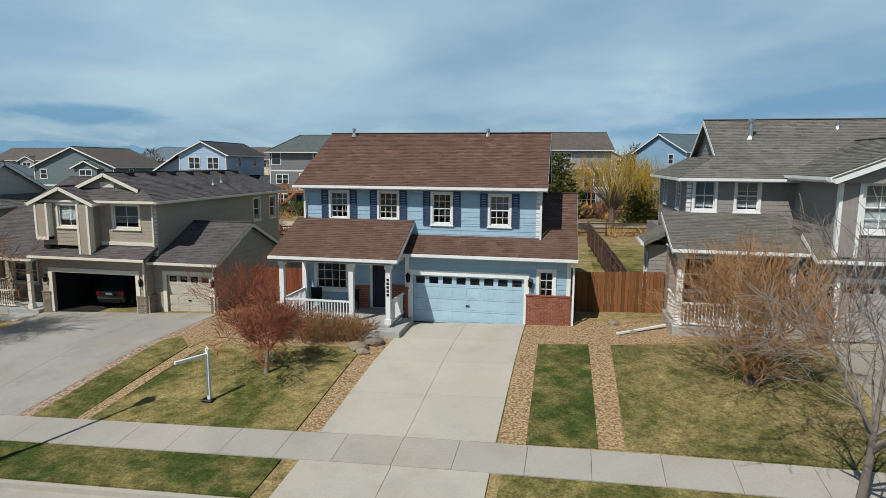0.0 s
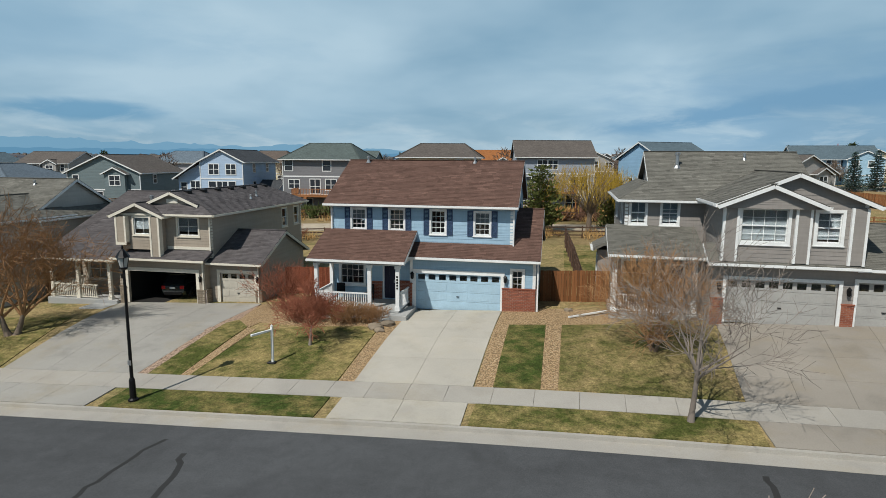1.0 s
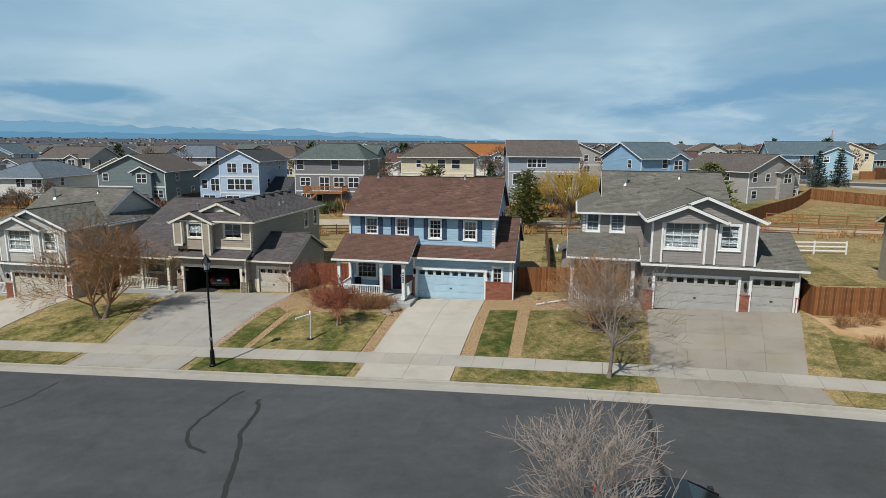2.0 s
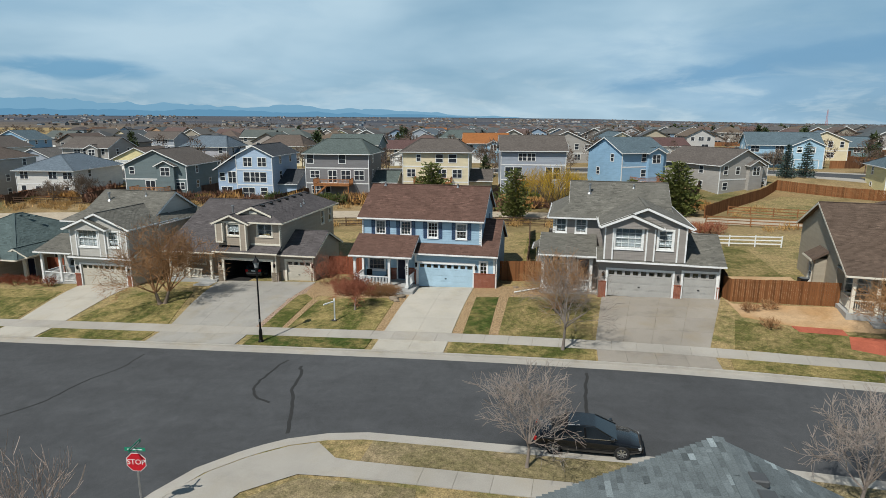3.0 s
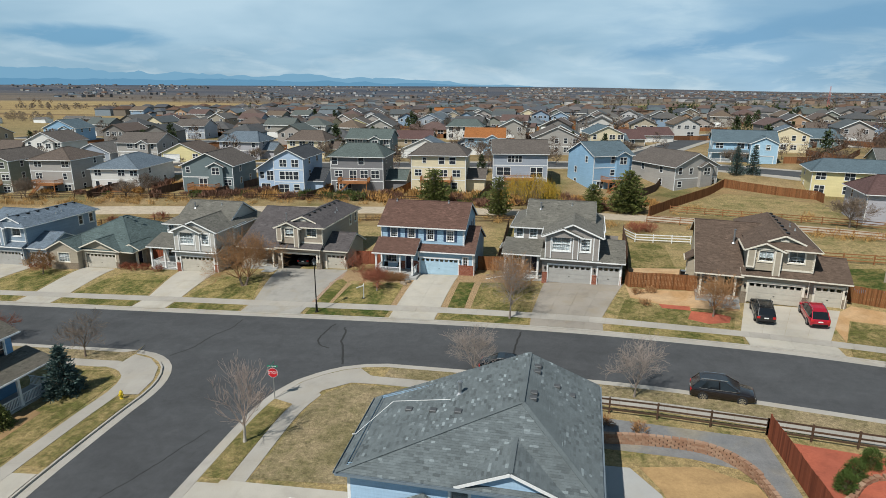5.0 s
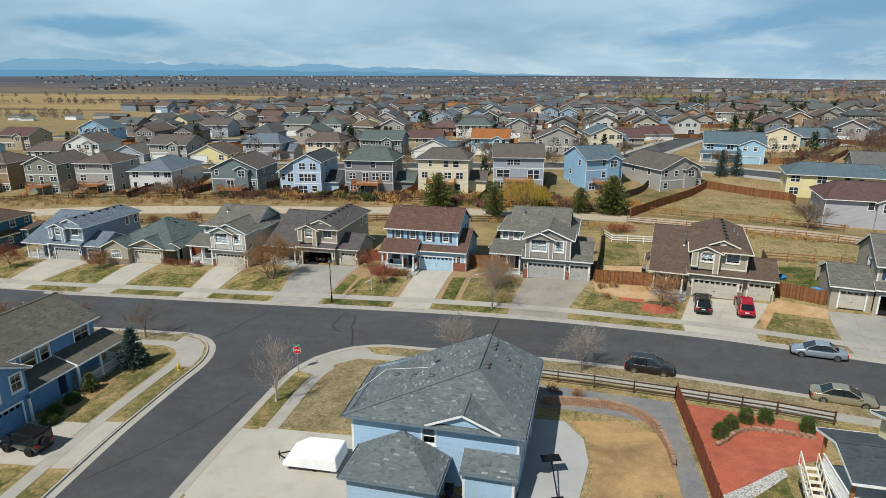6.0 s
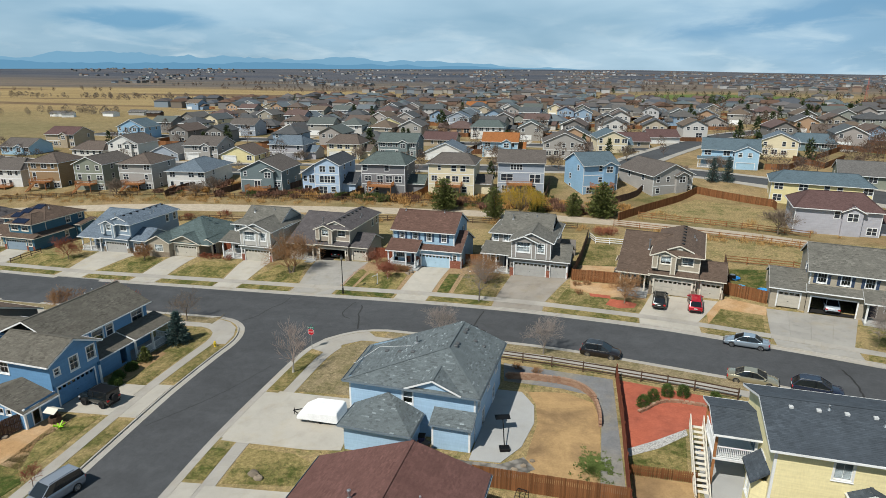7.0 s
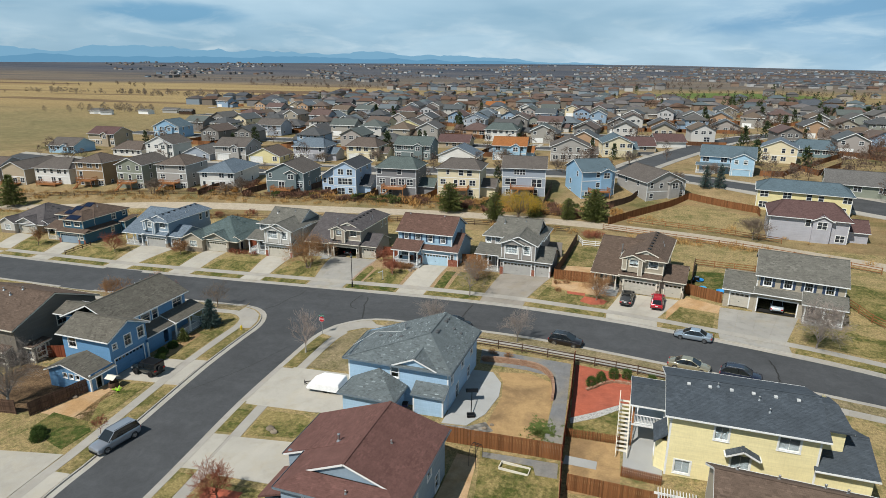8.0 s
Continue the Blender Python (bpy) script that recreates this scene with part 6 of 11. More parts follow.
def teal_house():
    """Two storeys under hip roofs with a stepped array of solar panels, garage between brick-footed piers, low roofs round the ground floor."""
    h = House("teal_house", "deep teal two-storey house with solar panels on its roof", -87.6, -4.0, -3.25, 1, TEALBLUE, CREAM, ROOF_TAUPE)
    k = dict(cols=2, rows=2, blind=0.7)
    h.panel((-0.3, 0), (7.4, 0), -0.6, 2.9, [(0.6, 5.6, -0.6, 2.1), (6.2, 7.1, 1.1, 2.3)])
    h.garage(0.3, 5.3, 0, 2.1, 0, 8, door_m=STEELBLUE)
    h.window((-0.3, 0), (7.4, 0), (6.2, 7.1, 1.1, 2.3), **k)
    for u0, u1 in ((0.0, 0.55), (5.65, 6.1), (7.2, 7.7)):
        h.masonry((-0.3, 0), (7.4, 0), u0, u1, -0.4, 1.0)
    h.wall((7.4, 0), (7.4, 14.2), -0.6, 2.9, [(7.4, 8.2, 1.2, 2.3)], **k), h.panel((7.4, 14.2), (-5.0, 14.2), -0.6, 2.9)
    h.panel((-5.0, 14.2), (-5.0, 3.4), -0.6, 2.9), h.wall((-5.0, 3.4), (-0.3, 3.4), -0.6, 2.9, [(0.8, 1.8, 0, 2.1), (2.6, 4.0, 0.8, 2.1)], **k), h.panel((-0.3, 3.4), (-0.3, 0), -0.6, 2.9)
    # upper floor: a broad body behind and a bay in front
    h.block(-4.6, 6.2, 4.2, 14.0, 2.8, 5.5, front=[(1.6, 2.6, 4.0, 5.2)], right=[(5.0, 6.1, 3.7, 5.2), (8.2, 9.1, 4.0, 5.2)], **k)
    h.block(0.4, 6.2, 1.0, 4.3, 2.8, 5.48, front=[(0.7, 2.3, 3.9, 5.2), (3.3, 4.9, 3.9, 5.2)], **k)
    body = h.hip(-4.6, 6.2, 4.2, 14.0, 5.55, 0.40, 0.45)
    h.hip(0.4, 6.2, 1.0, 8.8, 5.5, 0.40, 0.45)
    # low roofs over the garage, the side and the porch
    h.shed(-0.7, 7.9, -0.45, 1.0, 2.8, 3.35, rakes=(True, False))
    h.slope(((7.9, -0.45, 2.8), (7.9, 9.4, 2.8), (6.2, 9.4, 3.4), (6.2, 1.0, 3.35)))
    h.eave((7.9, -0.45, 2.8), (7.9, 9.4, 2.8))
    h.slope(((-5.5, 0.9, 2.75), (-0.3, 0.9, 2.75), (-0.3, 4.2, 3.9), (-5.5, 4.2, 3.9)))
    h.eave((-5.5, 0.9, 2.75), (-0.3, 0.9, 2.75))
    h.block(7.4, 8.8, 10.2, 14.2, -0.6, 3.2)
    h.shed(7.2, 9.1, 9.9, 14.5, 3.25, 3.9)
    h.slabfloor(-5.2, -0.3, 1.2, 3.4, -0.7, 0.05)
    for u in (-5.0, -2.7):
        h.post(u, 1.3, 0.05, 2.75, 0.2)
    h.railing((-4.9, 1.3), (-1.6, 1.3), 0.05)
    front = lambda u, v: 5.37 + (v - 3.75) * 0.40
    bay = lambda u, v: 5.32 + (v - 0.55) * 0.40
    for u0, v0 in ((-2.6, 4.2), (-1.5, 4.2), (-1.6, 5.75), (-0.5, 5.75), (0.0, 7.3), (1.1, 7.3)):
        solar_panel(h, front, u0, u0 + 1.04, v0, v0 + 1.45)
    for u0 in (1.7, 2.8, 3.9):
        solar_panel(h, bay, u0, u0 + 1.04, 0.8, 2.2)
    h.pipe(3.6, 8.0, 6.95, 0.3)
    return h


teal_house()


def shuttered_house(name, label, x, y, z, turn, wall, roof):
    """Two storeys with shutters, a wide open garage, third garage in a wing to its left and a porch to its right."""
    h = House(name, label, x, y, z, turn, wall, WHITE, roof)
    g = dict(cols=3, rows=2, shutters=0.34)
    f = [(0.9 + 2.6 * i, 1.9 + 2.6 * i, 3.9, 5.2) for i in range(4)]
    h.block(-0.3, 10.8, 0.9, 10.2, 2.7, 5.6, front=f, right=[(3, 4, 4, 5.2)], left=[(5, 6, 4, 5.2)], peaks={"left": 8.0, "right": 8.0}, **g)
    h.gable(-0.3, 10.8, 0.9, 10.2, 5.65, 0.5, "x", 0.45, 0.3)
    h.panel((-4.4, 0.6), (-0.3, 0.6), -0.6, 2.8, [(0.9, 3.4, -0.6, 2.1)])
    h.garage(-3.5, -1.0, 0.6, 2.1, 0, 4, door_m=GARAGEBEIGE)
    h.panel((-0.3, 0.0), (6.0, 0.0), -0.6, 2.9, [(0.5, 5.5, -0.6, 2.15)])
    h.garage(0.2, 5.2, 0.0, 2.15, 0, 8, is_open=True)
    h.panel((-4.4, 8.0), (-4.4, 0.6), -0.6, 2.8, (), None, (3.7, 4.3)), h.panel((6.0, 0.0), (6.0, 1.2), -0.6, 2.9)
    h.panel((6.0, 1.2), (10.8, 1.2), -0.6, 2.9, [(0.7, 1.6, 0, 2.1), (2.4, 3.8, 0.9, 2.1)])
    h.door(6.7, 7.6, 1.2, 0, 2.1, DARKDOOR)
    h.window((6.0, 1.2), (10.8, 1.2), (2.4, 3.8, 0.9, 2.1))
    h.panel((10.8, 1.2), (10.8, 10.2), -0.6, 2.8), h.panel((10.8, 10.2), (-4.4, 10.2), -0.6, 2.8)
    h.gable(-4.4, 0.0, 0.6, 8.0, 2.85, 0.42, "x", 0.42, 0.3, rakes=(True, False))
    h.shed(-0.5, 6.2, -0.45, 0.95, 2.95, 3.6)
    h.shed(5.6, 11.2, -1.6, 0.95, 2.75, 3.9)
    h.slabfloor(6.0, 10.9, -1.4, 1.2, -0.7, 0.05)
    for u in (6.1, 8.4, 10.7):
        h.post(u, -1.2, 0.05, 2.65, 0.2)
    h.railing((8.5, -1.2), (10.6, -1.2), 0.05)
    return h


shuttered_house("shuttered_house", "grey-beige two-storey house with shutters and open garage", 55.6, -9.2, 1.95, -9, BEIGE, ROOF_GREY)

# ---- houses on the near side of the street ----
EAVEGREY = plain("grey_gutter_paint", (0.16, 0.20, 0.235), 0.5)
VENTPALE = plain("pale_vent_metal", (0.52, 0.53, 0.53), 0.5)
VENTM = plain("weathered_vent", (0.10, 0.105, 0.11), 0.55, 0.3)


def corner_model(name, label, x, y, z, wall, roof, trim, wing="south", windows=True):
    """Two storeys under a low roof whose ridge runs north, a false gable on the south slope, a low garage wing.
    Origin: the foot of the south-west corner; x east, y north."""
    h = House(name, label, x, y, z, 0, wall, trim, roof)
    h.gutter_m = EAVEGREY
    k = dict(cols=1, rows=1, casing=0.12, blind=0.5)
    sw, se, ne, nw = (0.0, 0.0), (12.1, 0.1), (12.3, 11.0), (-0.3, 6.9)
    h.wall(sw, se, -0.6, 5.3, [(5.3, 6.2, 3.4, 4.6)], **k)
    h.wall(se, ne, -0.6, 5.3, [(0.8, 1.5, 3.2, 4.5), (2.6, 3.5, 0.3, 2.1), (4.6, 5.5, 3.2, 4.5), (7.0, 7.9, 0.6, 2.0), (8.2, 9.0, 3.2, 4.5)], **k)
    h.panel(ne, nw, -0.6, 5.3, (), None, (4.6, 7.05)), h.panel(nw, sw, -0.6, 5.3)
    h.corners([(0.07, 0.07), (12.0, 0.17)], -0.5, 5.2)
    SW, SE, NE, NW = (-0.45, -0.45, 5.1), (12.5, -0.35, 5.1), (12.75, 11.5, 5.1), (-0.75, 7.0, 5.1)
    P, Q = (8.3, 10.9, 7.2), (8.3, 4.6, 7.2)
    h.slope((SW, SE, Q)), h.slope((SE, NE, P, Q)), h.slope((NW, SW, Q, P))
    h.eave(SW, SE), h.eave(SE, NE), h.eave(NW, SW), h.rake(NE, P), h.rake(NW, P)
    for p, q in ((P, Q), (Q, SW), (Q, SE)):
        bm = bmesh.new()
        beam(bm, Vector(p) + Vector((0, 0, 0.025)), Vector(q) + Vector((0, 0, 0.025)), 0.26, 0.03)
        h.add("ridge_cap", bm, roof)
    # false gable
    h.gable(5.9, 10.5, -0.15, 3.4, 5.35, 0.42, "y", 0.35, 0.25, rakes=(True, False), eaves=(False, False))
    h.panel((5.9, -0.12), (10.5, -0.12), 5.25, 5.36, (), None, (2.3, 6.3))
    for u, v in ((8.9, 9.6), (8.9, 8.9), (8.85, 6.2), (8.85, 5.6), (10.1, 8.4), (11.0, 8.3)):
        zz = 7.2 - (u - 8.3) * 0.5
        bm = bmesh.new()
        box(bm, u - 0.2, u + 0.2, v - 0.2, v + 0.2, zz - 0.05, zz + 0.13)
        bevelled(bm, 0.03)
        h.add("roof_vent", bm, VENTM)
    for u, v in ((1.9, 5.0), (3.4, 4.6), (4.9, 4.2)):
        zz = 5.1 + (u + 0.7) * 0.233
        bm = bmesh.new()
        box(bm, u - 0.2, u + 0.2, v - 0.2, v + 0.2, zz - 0.05, zz + 0.13)
        bevelled(bm, 0.03)
        h.add("roof_vent", bm, VENTM)
    h.pipe(4.6, 6.3, 6.3, 0.75, 0.1)
    if wing == "south":
        h.panel((0.9, -3.4), (6.9, -3.4), -0.6, 2.7), h.panel((6.9, -3.4), (6.9, 0), -0.6, 2.7), h.panel((0.9, 0), (0.9, -3.4), -0.6, 2.7)
        a, b, c, d, e = (0.5, -3.8, 2.6), (7.3, -3.8, 2.6), (7.3, 0.0, 2.65), (0.6, 0.0, 2.65), (3.95, -0.1, 4.3)
        h.slope((a, b, e)), h.slope((b, c, e)), h.slope((d, a, e))
        h.eave(a, b), h.eave(b, c), h.eave(d, a)
        # box bay with its own small roof
        h.panel((8.5, -1.5), (12.0, -1.5), -0.6, 2.8), h.panel((12.0, -1.5), (12.0, 0.1), -0.6, 2.8), h.panel((8.5, 0.0), (8.5, -1.5), -0.6, 2.8)
        h.shed(8.3, 12.2, -1.75, 0.05, 2.8, 3.5)
        h.corners([(8.57, -1.43), (11.93, -1.43)], -0.5, 2.75, 0.09)
        bm = bmesh.new()
        for p, q in (((-0.55, 2.8, 5.18), (0.6, 6.2, 5.42)), ((0.6, 6.2, 5.42), (4.2, 5.7, 6.26)), ((-0.55, 2.8, 5.18), (-0.75, 2.8, 5.15))):
            beam(bm, p, q, 0.04, 0.03)
        h.add("roof_cable", bm, WHITE, None, "white cable lying on the shingles")
    return h


corner_model("corner_house", "pale blue two-storey corner house with slate grey roof", 7.75, -45.9, -0.5, PALEBLUE2, ROOF_SLATE, WHITE)


def maroon_house():
    """Two storeys; the ridge runs north from a gablet that stands over a roof skirt on the south side."""
    h = House("maroon_roofed_house", "blue-grey two-storey house with maroon shingle roof", 10.2, -67.6, -0.25, 0, STEELBLUE, WHITE, ROOF_RED)
    h.gutter_m = EAVEGREY
    k = dict(cols=1, rows=1, casing=0.12, blind=0.6)
    h.wall((2.6, 0.1), (12.7, 0.1), -0.6, 5.2, [(2.0, 3.0, 3.2, 4.5), (6.5, 7.5, 3.2, 4.5)], **k)
    h.wall((12.7, 0.1), (12.7, 11.2), -0.6, 5.2, [(1.2, 2.0, 3.2, 4.5), (3.2, 4.0, 3.2, 4.5), (2.4, 3.4, 0.3, 2.1), (6.4, 7.3, 3.2, 4.5), (8.4, 9.4, 0.5, 2.0)], **k)
    h.panel((12.7, 11.2), (0.35, 11.2), -0.6, 4.3), h.wall((2.6, 4.8), (2.6, 0.1), -0.6, 5.2, [(1.6, 2.6, 3.2, 4.5)], **k)
    h.wall((0.35, 11.2), (0.35, 4.8), -0.6, 4.2, [(1.6, 2.6, 2.2, 3.4)], **k), h.panel((0.35, 4.8), (2.6, 4.8), -0.6, 4.6)
    h.panel((12.7, 11.2), (0.35, 11.2), 4.3, 4.35, (), None, (5.2, 6.9))
    h.slope(((2.2, -0.3, 5.1), (13.1, -0.3, 5.1), (11.25, 1.54, 5.8), (4.05, 1.54, 5.8)))
    h.slope(((13.1, -0.3, 5.1), (13.1, 11.6, 5.1), (7.5, 11.0, 7.2), (7.5, 1.54, 7.2), (11.25, 1.54, 5.8)))
    h.slope(((2.2, 4.6, 5.1), (2.2, -0.3, 5.1), (4.05, 1.54, 5.8), (7.5, 1.54, 7.2), (7.5, 4.6, 7.2)))
    h.slope(((-0.07, 11.2, 4.25), (-0.07, 4.6, 4.25), (7.5, 4.6, 7.2), (7.5, 11.0, 7.2)))
    h.panel((4.2, 1.75), (11.1, 1.75), 5.7, 5.8, (), STEELBLUE, (3.35, 7.05))
    h.rake((4.05, 1.54, 5.8), (7.5, 1.54, 7.2)), h.rake((11.25, 1.54, 5.8), (7.5, 1.54, 7.2))
    h.rake((-0.07, 4.6, 4.25), (2.2, 4.6, 5.1)), h.rake((13.1, 11.6, 5.1), (7.5, 11.0, 7.2))
    h.eave((2.2, -0.3, 5.1), (13.1, -0.3, 5.1)), h.eave((13.1, -0.3, 5.1), (13.1, 11.6, 5.1)), h.eave((2.2, 4.6, 5.1), (2.2, -0.3, 5.1)), h.eave((-0.07, 11.2, 4.25), (-0.07, 4.6, 4.25))
    bm = bmesh.new()
    beam(bm, (7.5, 1.54, 7.22), (7.5, 11.0, 7.22), 0.26, 0.03)
    h.add("ridge_cap", bm, ROOF_RED)
    # low roof over the west door
    h.panel((0.2, 1.2), (2.6, 1.2), -0.6, 2.7), h.panel((0.2, 4.8), (0.2, 1.2), -0.6, 2.7)
    h.slope(((-0.2, 4.8, 2.7), (-0.2, 0.8, 2.7), (2.6, 0.8, 3.7), (2.6, 4.8, 3.7)))
    h.shed(0.4, 12.9, -2.6, 0.1, 2.6, 3.3)
    h.panel((0.8, -2.2), (6.8, -2.2), -0.6, 2.6), h.panel((6.8, -2.2), (6.8, 0.1), -0.6, 2.6), h.panel((0.8, 0.1), (0.8, -2.2), -0.6, 2.6)
    h.pipe(5.2, 5.2, 6.3, 0.6, 0.09), h.pipe(9.6, 6.2, 6.4, 0.25, 0.05), h.pipe(8.2, 0.5, 5.4, 0.25, 0.05)
    return h


maroon_house()


def yellow_house():
    """Pale yellow house of three levels with a dark slate roof, covered deck and outside stair at its west end."""
    h = House("yellow_house", "pale yellow house with dark slate roof and covered deck", 42.2, -50.8, 0.35, 0.5, YELLOW, WHITE, ROOF_NAVY)
    k = dict(cols=2, rows=1, casing=0.13, blind=0.97, mid=False)
    h.wall((0, 0), (11.9, 0), -0.6, 7.0, [(3.7, 4.8, 5.1, 6.4), (8.7, 10.3, 5.2, 6.4), (0.8, 2.1, 1.0, 2.3), (5.3, 6.8, 2.5, 3.9)], **k)
    h.wall((11.9, 0), (11.9, 8.4), -0.6, 7.0, (), (4.2, 8.44), **k), h.panel((11.9, 8.4), (0, 8.4), -0.6, 7.0)
    h.wall((0, 8.4), (0, 0), -0.6, 7.0, [(5.5, 6.6, 3.0, 4.6), (2.0, 4.0, 3.0, 5.0)], (4.2, 8.44), **k)
    h.gable(0, 11.9, 0, 8.4, 7.05, 0.345, "x", 0.45, 0.5)
    h.corners([(0.07, 0.07), (11.8, 0.07)], -0.5, 7.0)
    # little roof over the middle window
    h.gable(5.0, 7.1, -0.75, 0.0, 4.35, 0.5, "y", 0.3, 0.1, rakes=(True, False))
    h.panel((5.05, -0.6), (7.05, -0.6), 4.25, 4.35, (), None, (1.0, 4.9))
    # upper part set back to the east, with its own roof
    h.panel((11.9, 1.75), (14.0, 1.75), 3.0, 7.05), h.panel((14.0, 1.75), (13.7, 7.6), 3.0, 7.05)
    h.slope(((11.9, 1.35, 6.98), (14.5, 1.35, 6.98), (13.8, 4.15, 8.0), (11.9, 4.15, 8.0)))
    h.slope(((14.2, 7.9, 6.7), (11.9, 7.9, 6.7), (11.9, 4.15, 8.0), (13.8, 4.15, 8.0)))
    h.rake((14.5, 1.35, 6.98), (13.8, 4.15, 8.0))
    # lower wing to the east
    h.panel((11.9, 0.05), (16.1, 0.05), -0.6, 4.2), h.panel((16.1, 0.05), (16.1, 7.1), -0.6, 4.2, (), None, (3.5, 5.5)), h.panel((16.1, 7.1), (11.9, 7.1), -0.6, 4.2)
    h.gable(11.9, 16.1, 0.05, 7.1, 4.2, 0.39, "x", 0.45, 0.3, rakes=(False, True))
    # covered deck
    bm = bmesh.new()
    box(bm, -3.1, 0.0, 3.6, 8.2, 2.75, 2.95)
    dk = h.add("deck", bm, WHITE, None, "white balcony deck")
    for u, v in ((-3.0, 3.7), (-3.0, 8.1), (-0.2, 3.7)):
        bm = bmesh.new()
        box(bm, u - 0.09, u + 0.09, v - 0.09, v + 0.09, -0.5, 5.3)
        h.add("deck_post", bm, WHITE if u > -1 else DECK, dk)
    h.railing((-3.0, 3.7), (-0.2, 3.7), 2.95, 0.95), h.railing((-3.0, 3.8), (-3.0, 8.0), 2.95, 0.95)
    h.gable(-3.2, 0.0, 3.4, 8.4, 5.4, 0.3, "x", 0.3, 0.2, rakes=(True, False))
    h.panel((-3.0, 8.3), (-3.0, 3.5), 5.2, 5.4, (), None, (2.4, 6.1))
    # bay on the west wall
    h.wall((-0.9, 2.6), (-0.9, 0.9), -0.6, 3.6, [(0.4, 1.3, 1.6, 3.0)], **k)
    h.panel((-0.9, 0.9), (0, 0.4), -0.6, 3.6), h.panel((0, 3.1), (-0.9, 2.6), -0.6, 3.6)
    h.slope(((-1.15, 3.2, 3.6), (-1.15, 0.3, 3.6), (0, 0.3, 4.6), (0, 3.2, 4.6)))
    # outside stair
    bm = bmesh.new()
    for u in (-4.3, -3.3):
        beam(bm, (u, 1.4, -0.2), (u, 8.0, 2.85), 0.07, 0.3)
    st = h.add("stair", bm, CREAM, None, "cream timber outside stair")
    for i in range(15):
        t = (i + 0.5) / 15
        bm = bmesh.new()
        box(bm, -4.3, -3.3, 1.4 + 6.6 * t - 0.15, 1.4 + 6.6 * t + 0.15, -0.1 + 3.0 * t, -0.05 + 3.0 * t)
        h.add("stair_tread", bm, CREAM, st)
    for u in (-4.32, -3.28):
        bm = bmesh.new()
        beam(bm, (u, 1.4, 0.8), (u, 8.0, 3.85), 0.07, 0.1)
        for i in range(16):
            t = i / 15
            beam(bm, (u, 1.4 + 6.6 * t, -0.1 + 3.0 * t), (u, 1.4 + 6.6 * t, 0.8 + 3.05 * t), 0.05, 0.05, (1, 0, 0))
        h.add("stair_rail", bm, CREAM, st)
    for i in range(6):
        u = 1.5 + 1.8 * i
        bm = bmesh.new()
        box(bm, u - 0.15, u + 0.15, 3.25, 3.55, 8.1, 8.36)
        bevelled(bm, 0.03)
        h.add("roof_vent", bm, VENTPALE, None, "pale metal roof vent")
    for u, v, zz in ((4.0, 3.6, 8.3), (7.3, 2.8, 8.02), (8.0, 1.6, 7.62)):
        h.pipe(u, v, zz, 0.3, 0.06)
    # dish on the wall
    bm = bmesh.new()
    lathe(bm, [(0.02, 0.0), (0.2, 0.03), (0.34, 0.1)], 14)
    for v in bm.verts:
        v.co = Vector((v.co.x + 4.0, -0.35 - v.co.z, v.co.y + 1.9))
    box(bm, 3.98, 4.02, -0.35, 0.0, 1.85, 1.9)
    h.add("satellite_dish", bm, STEEL)
    return h


yellow_house()


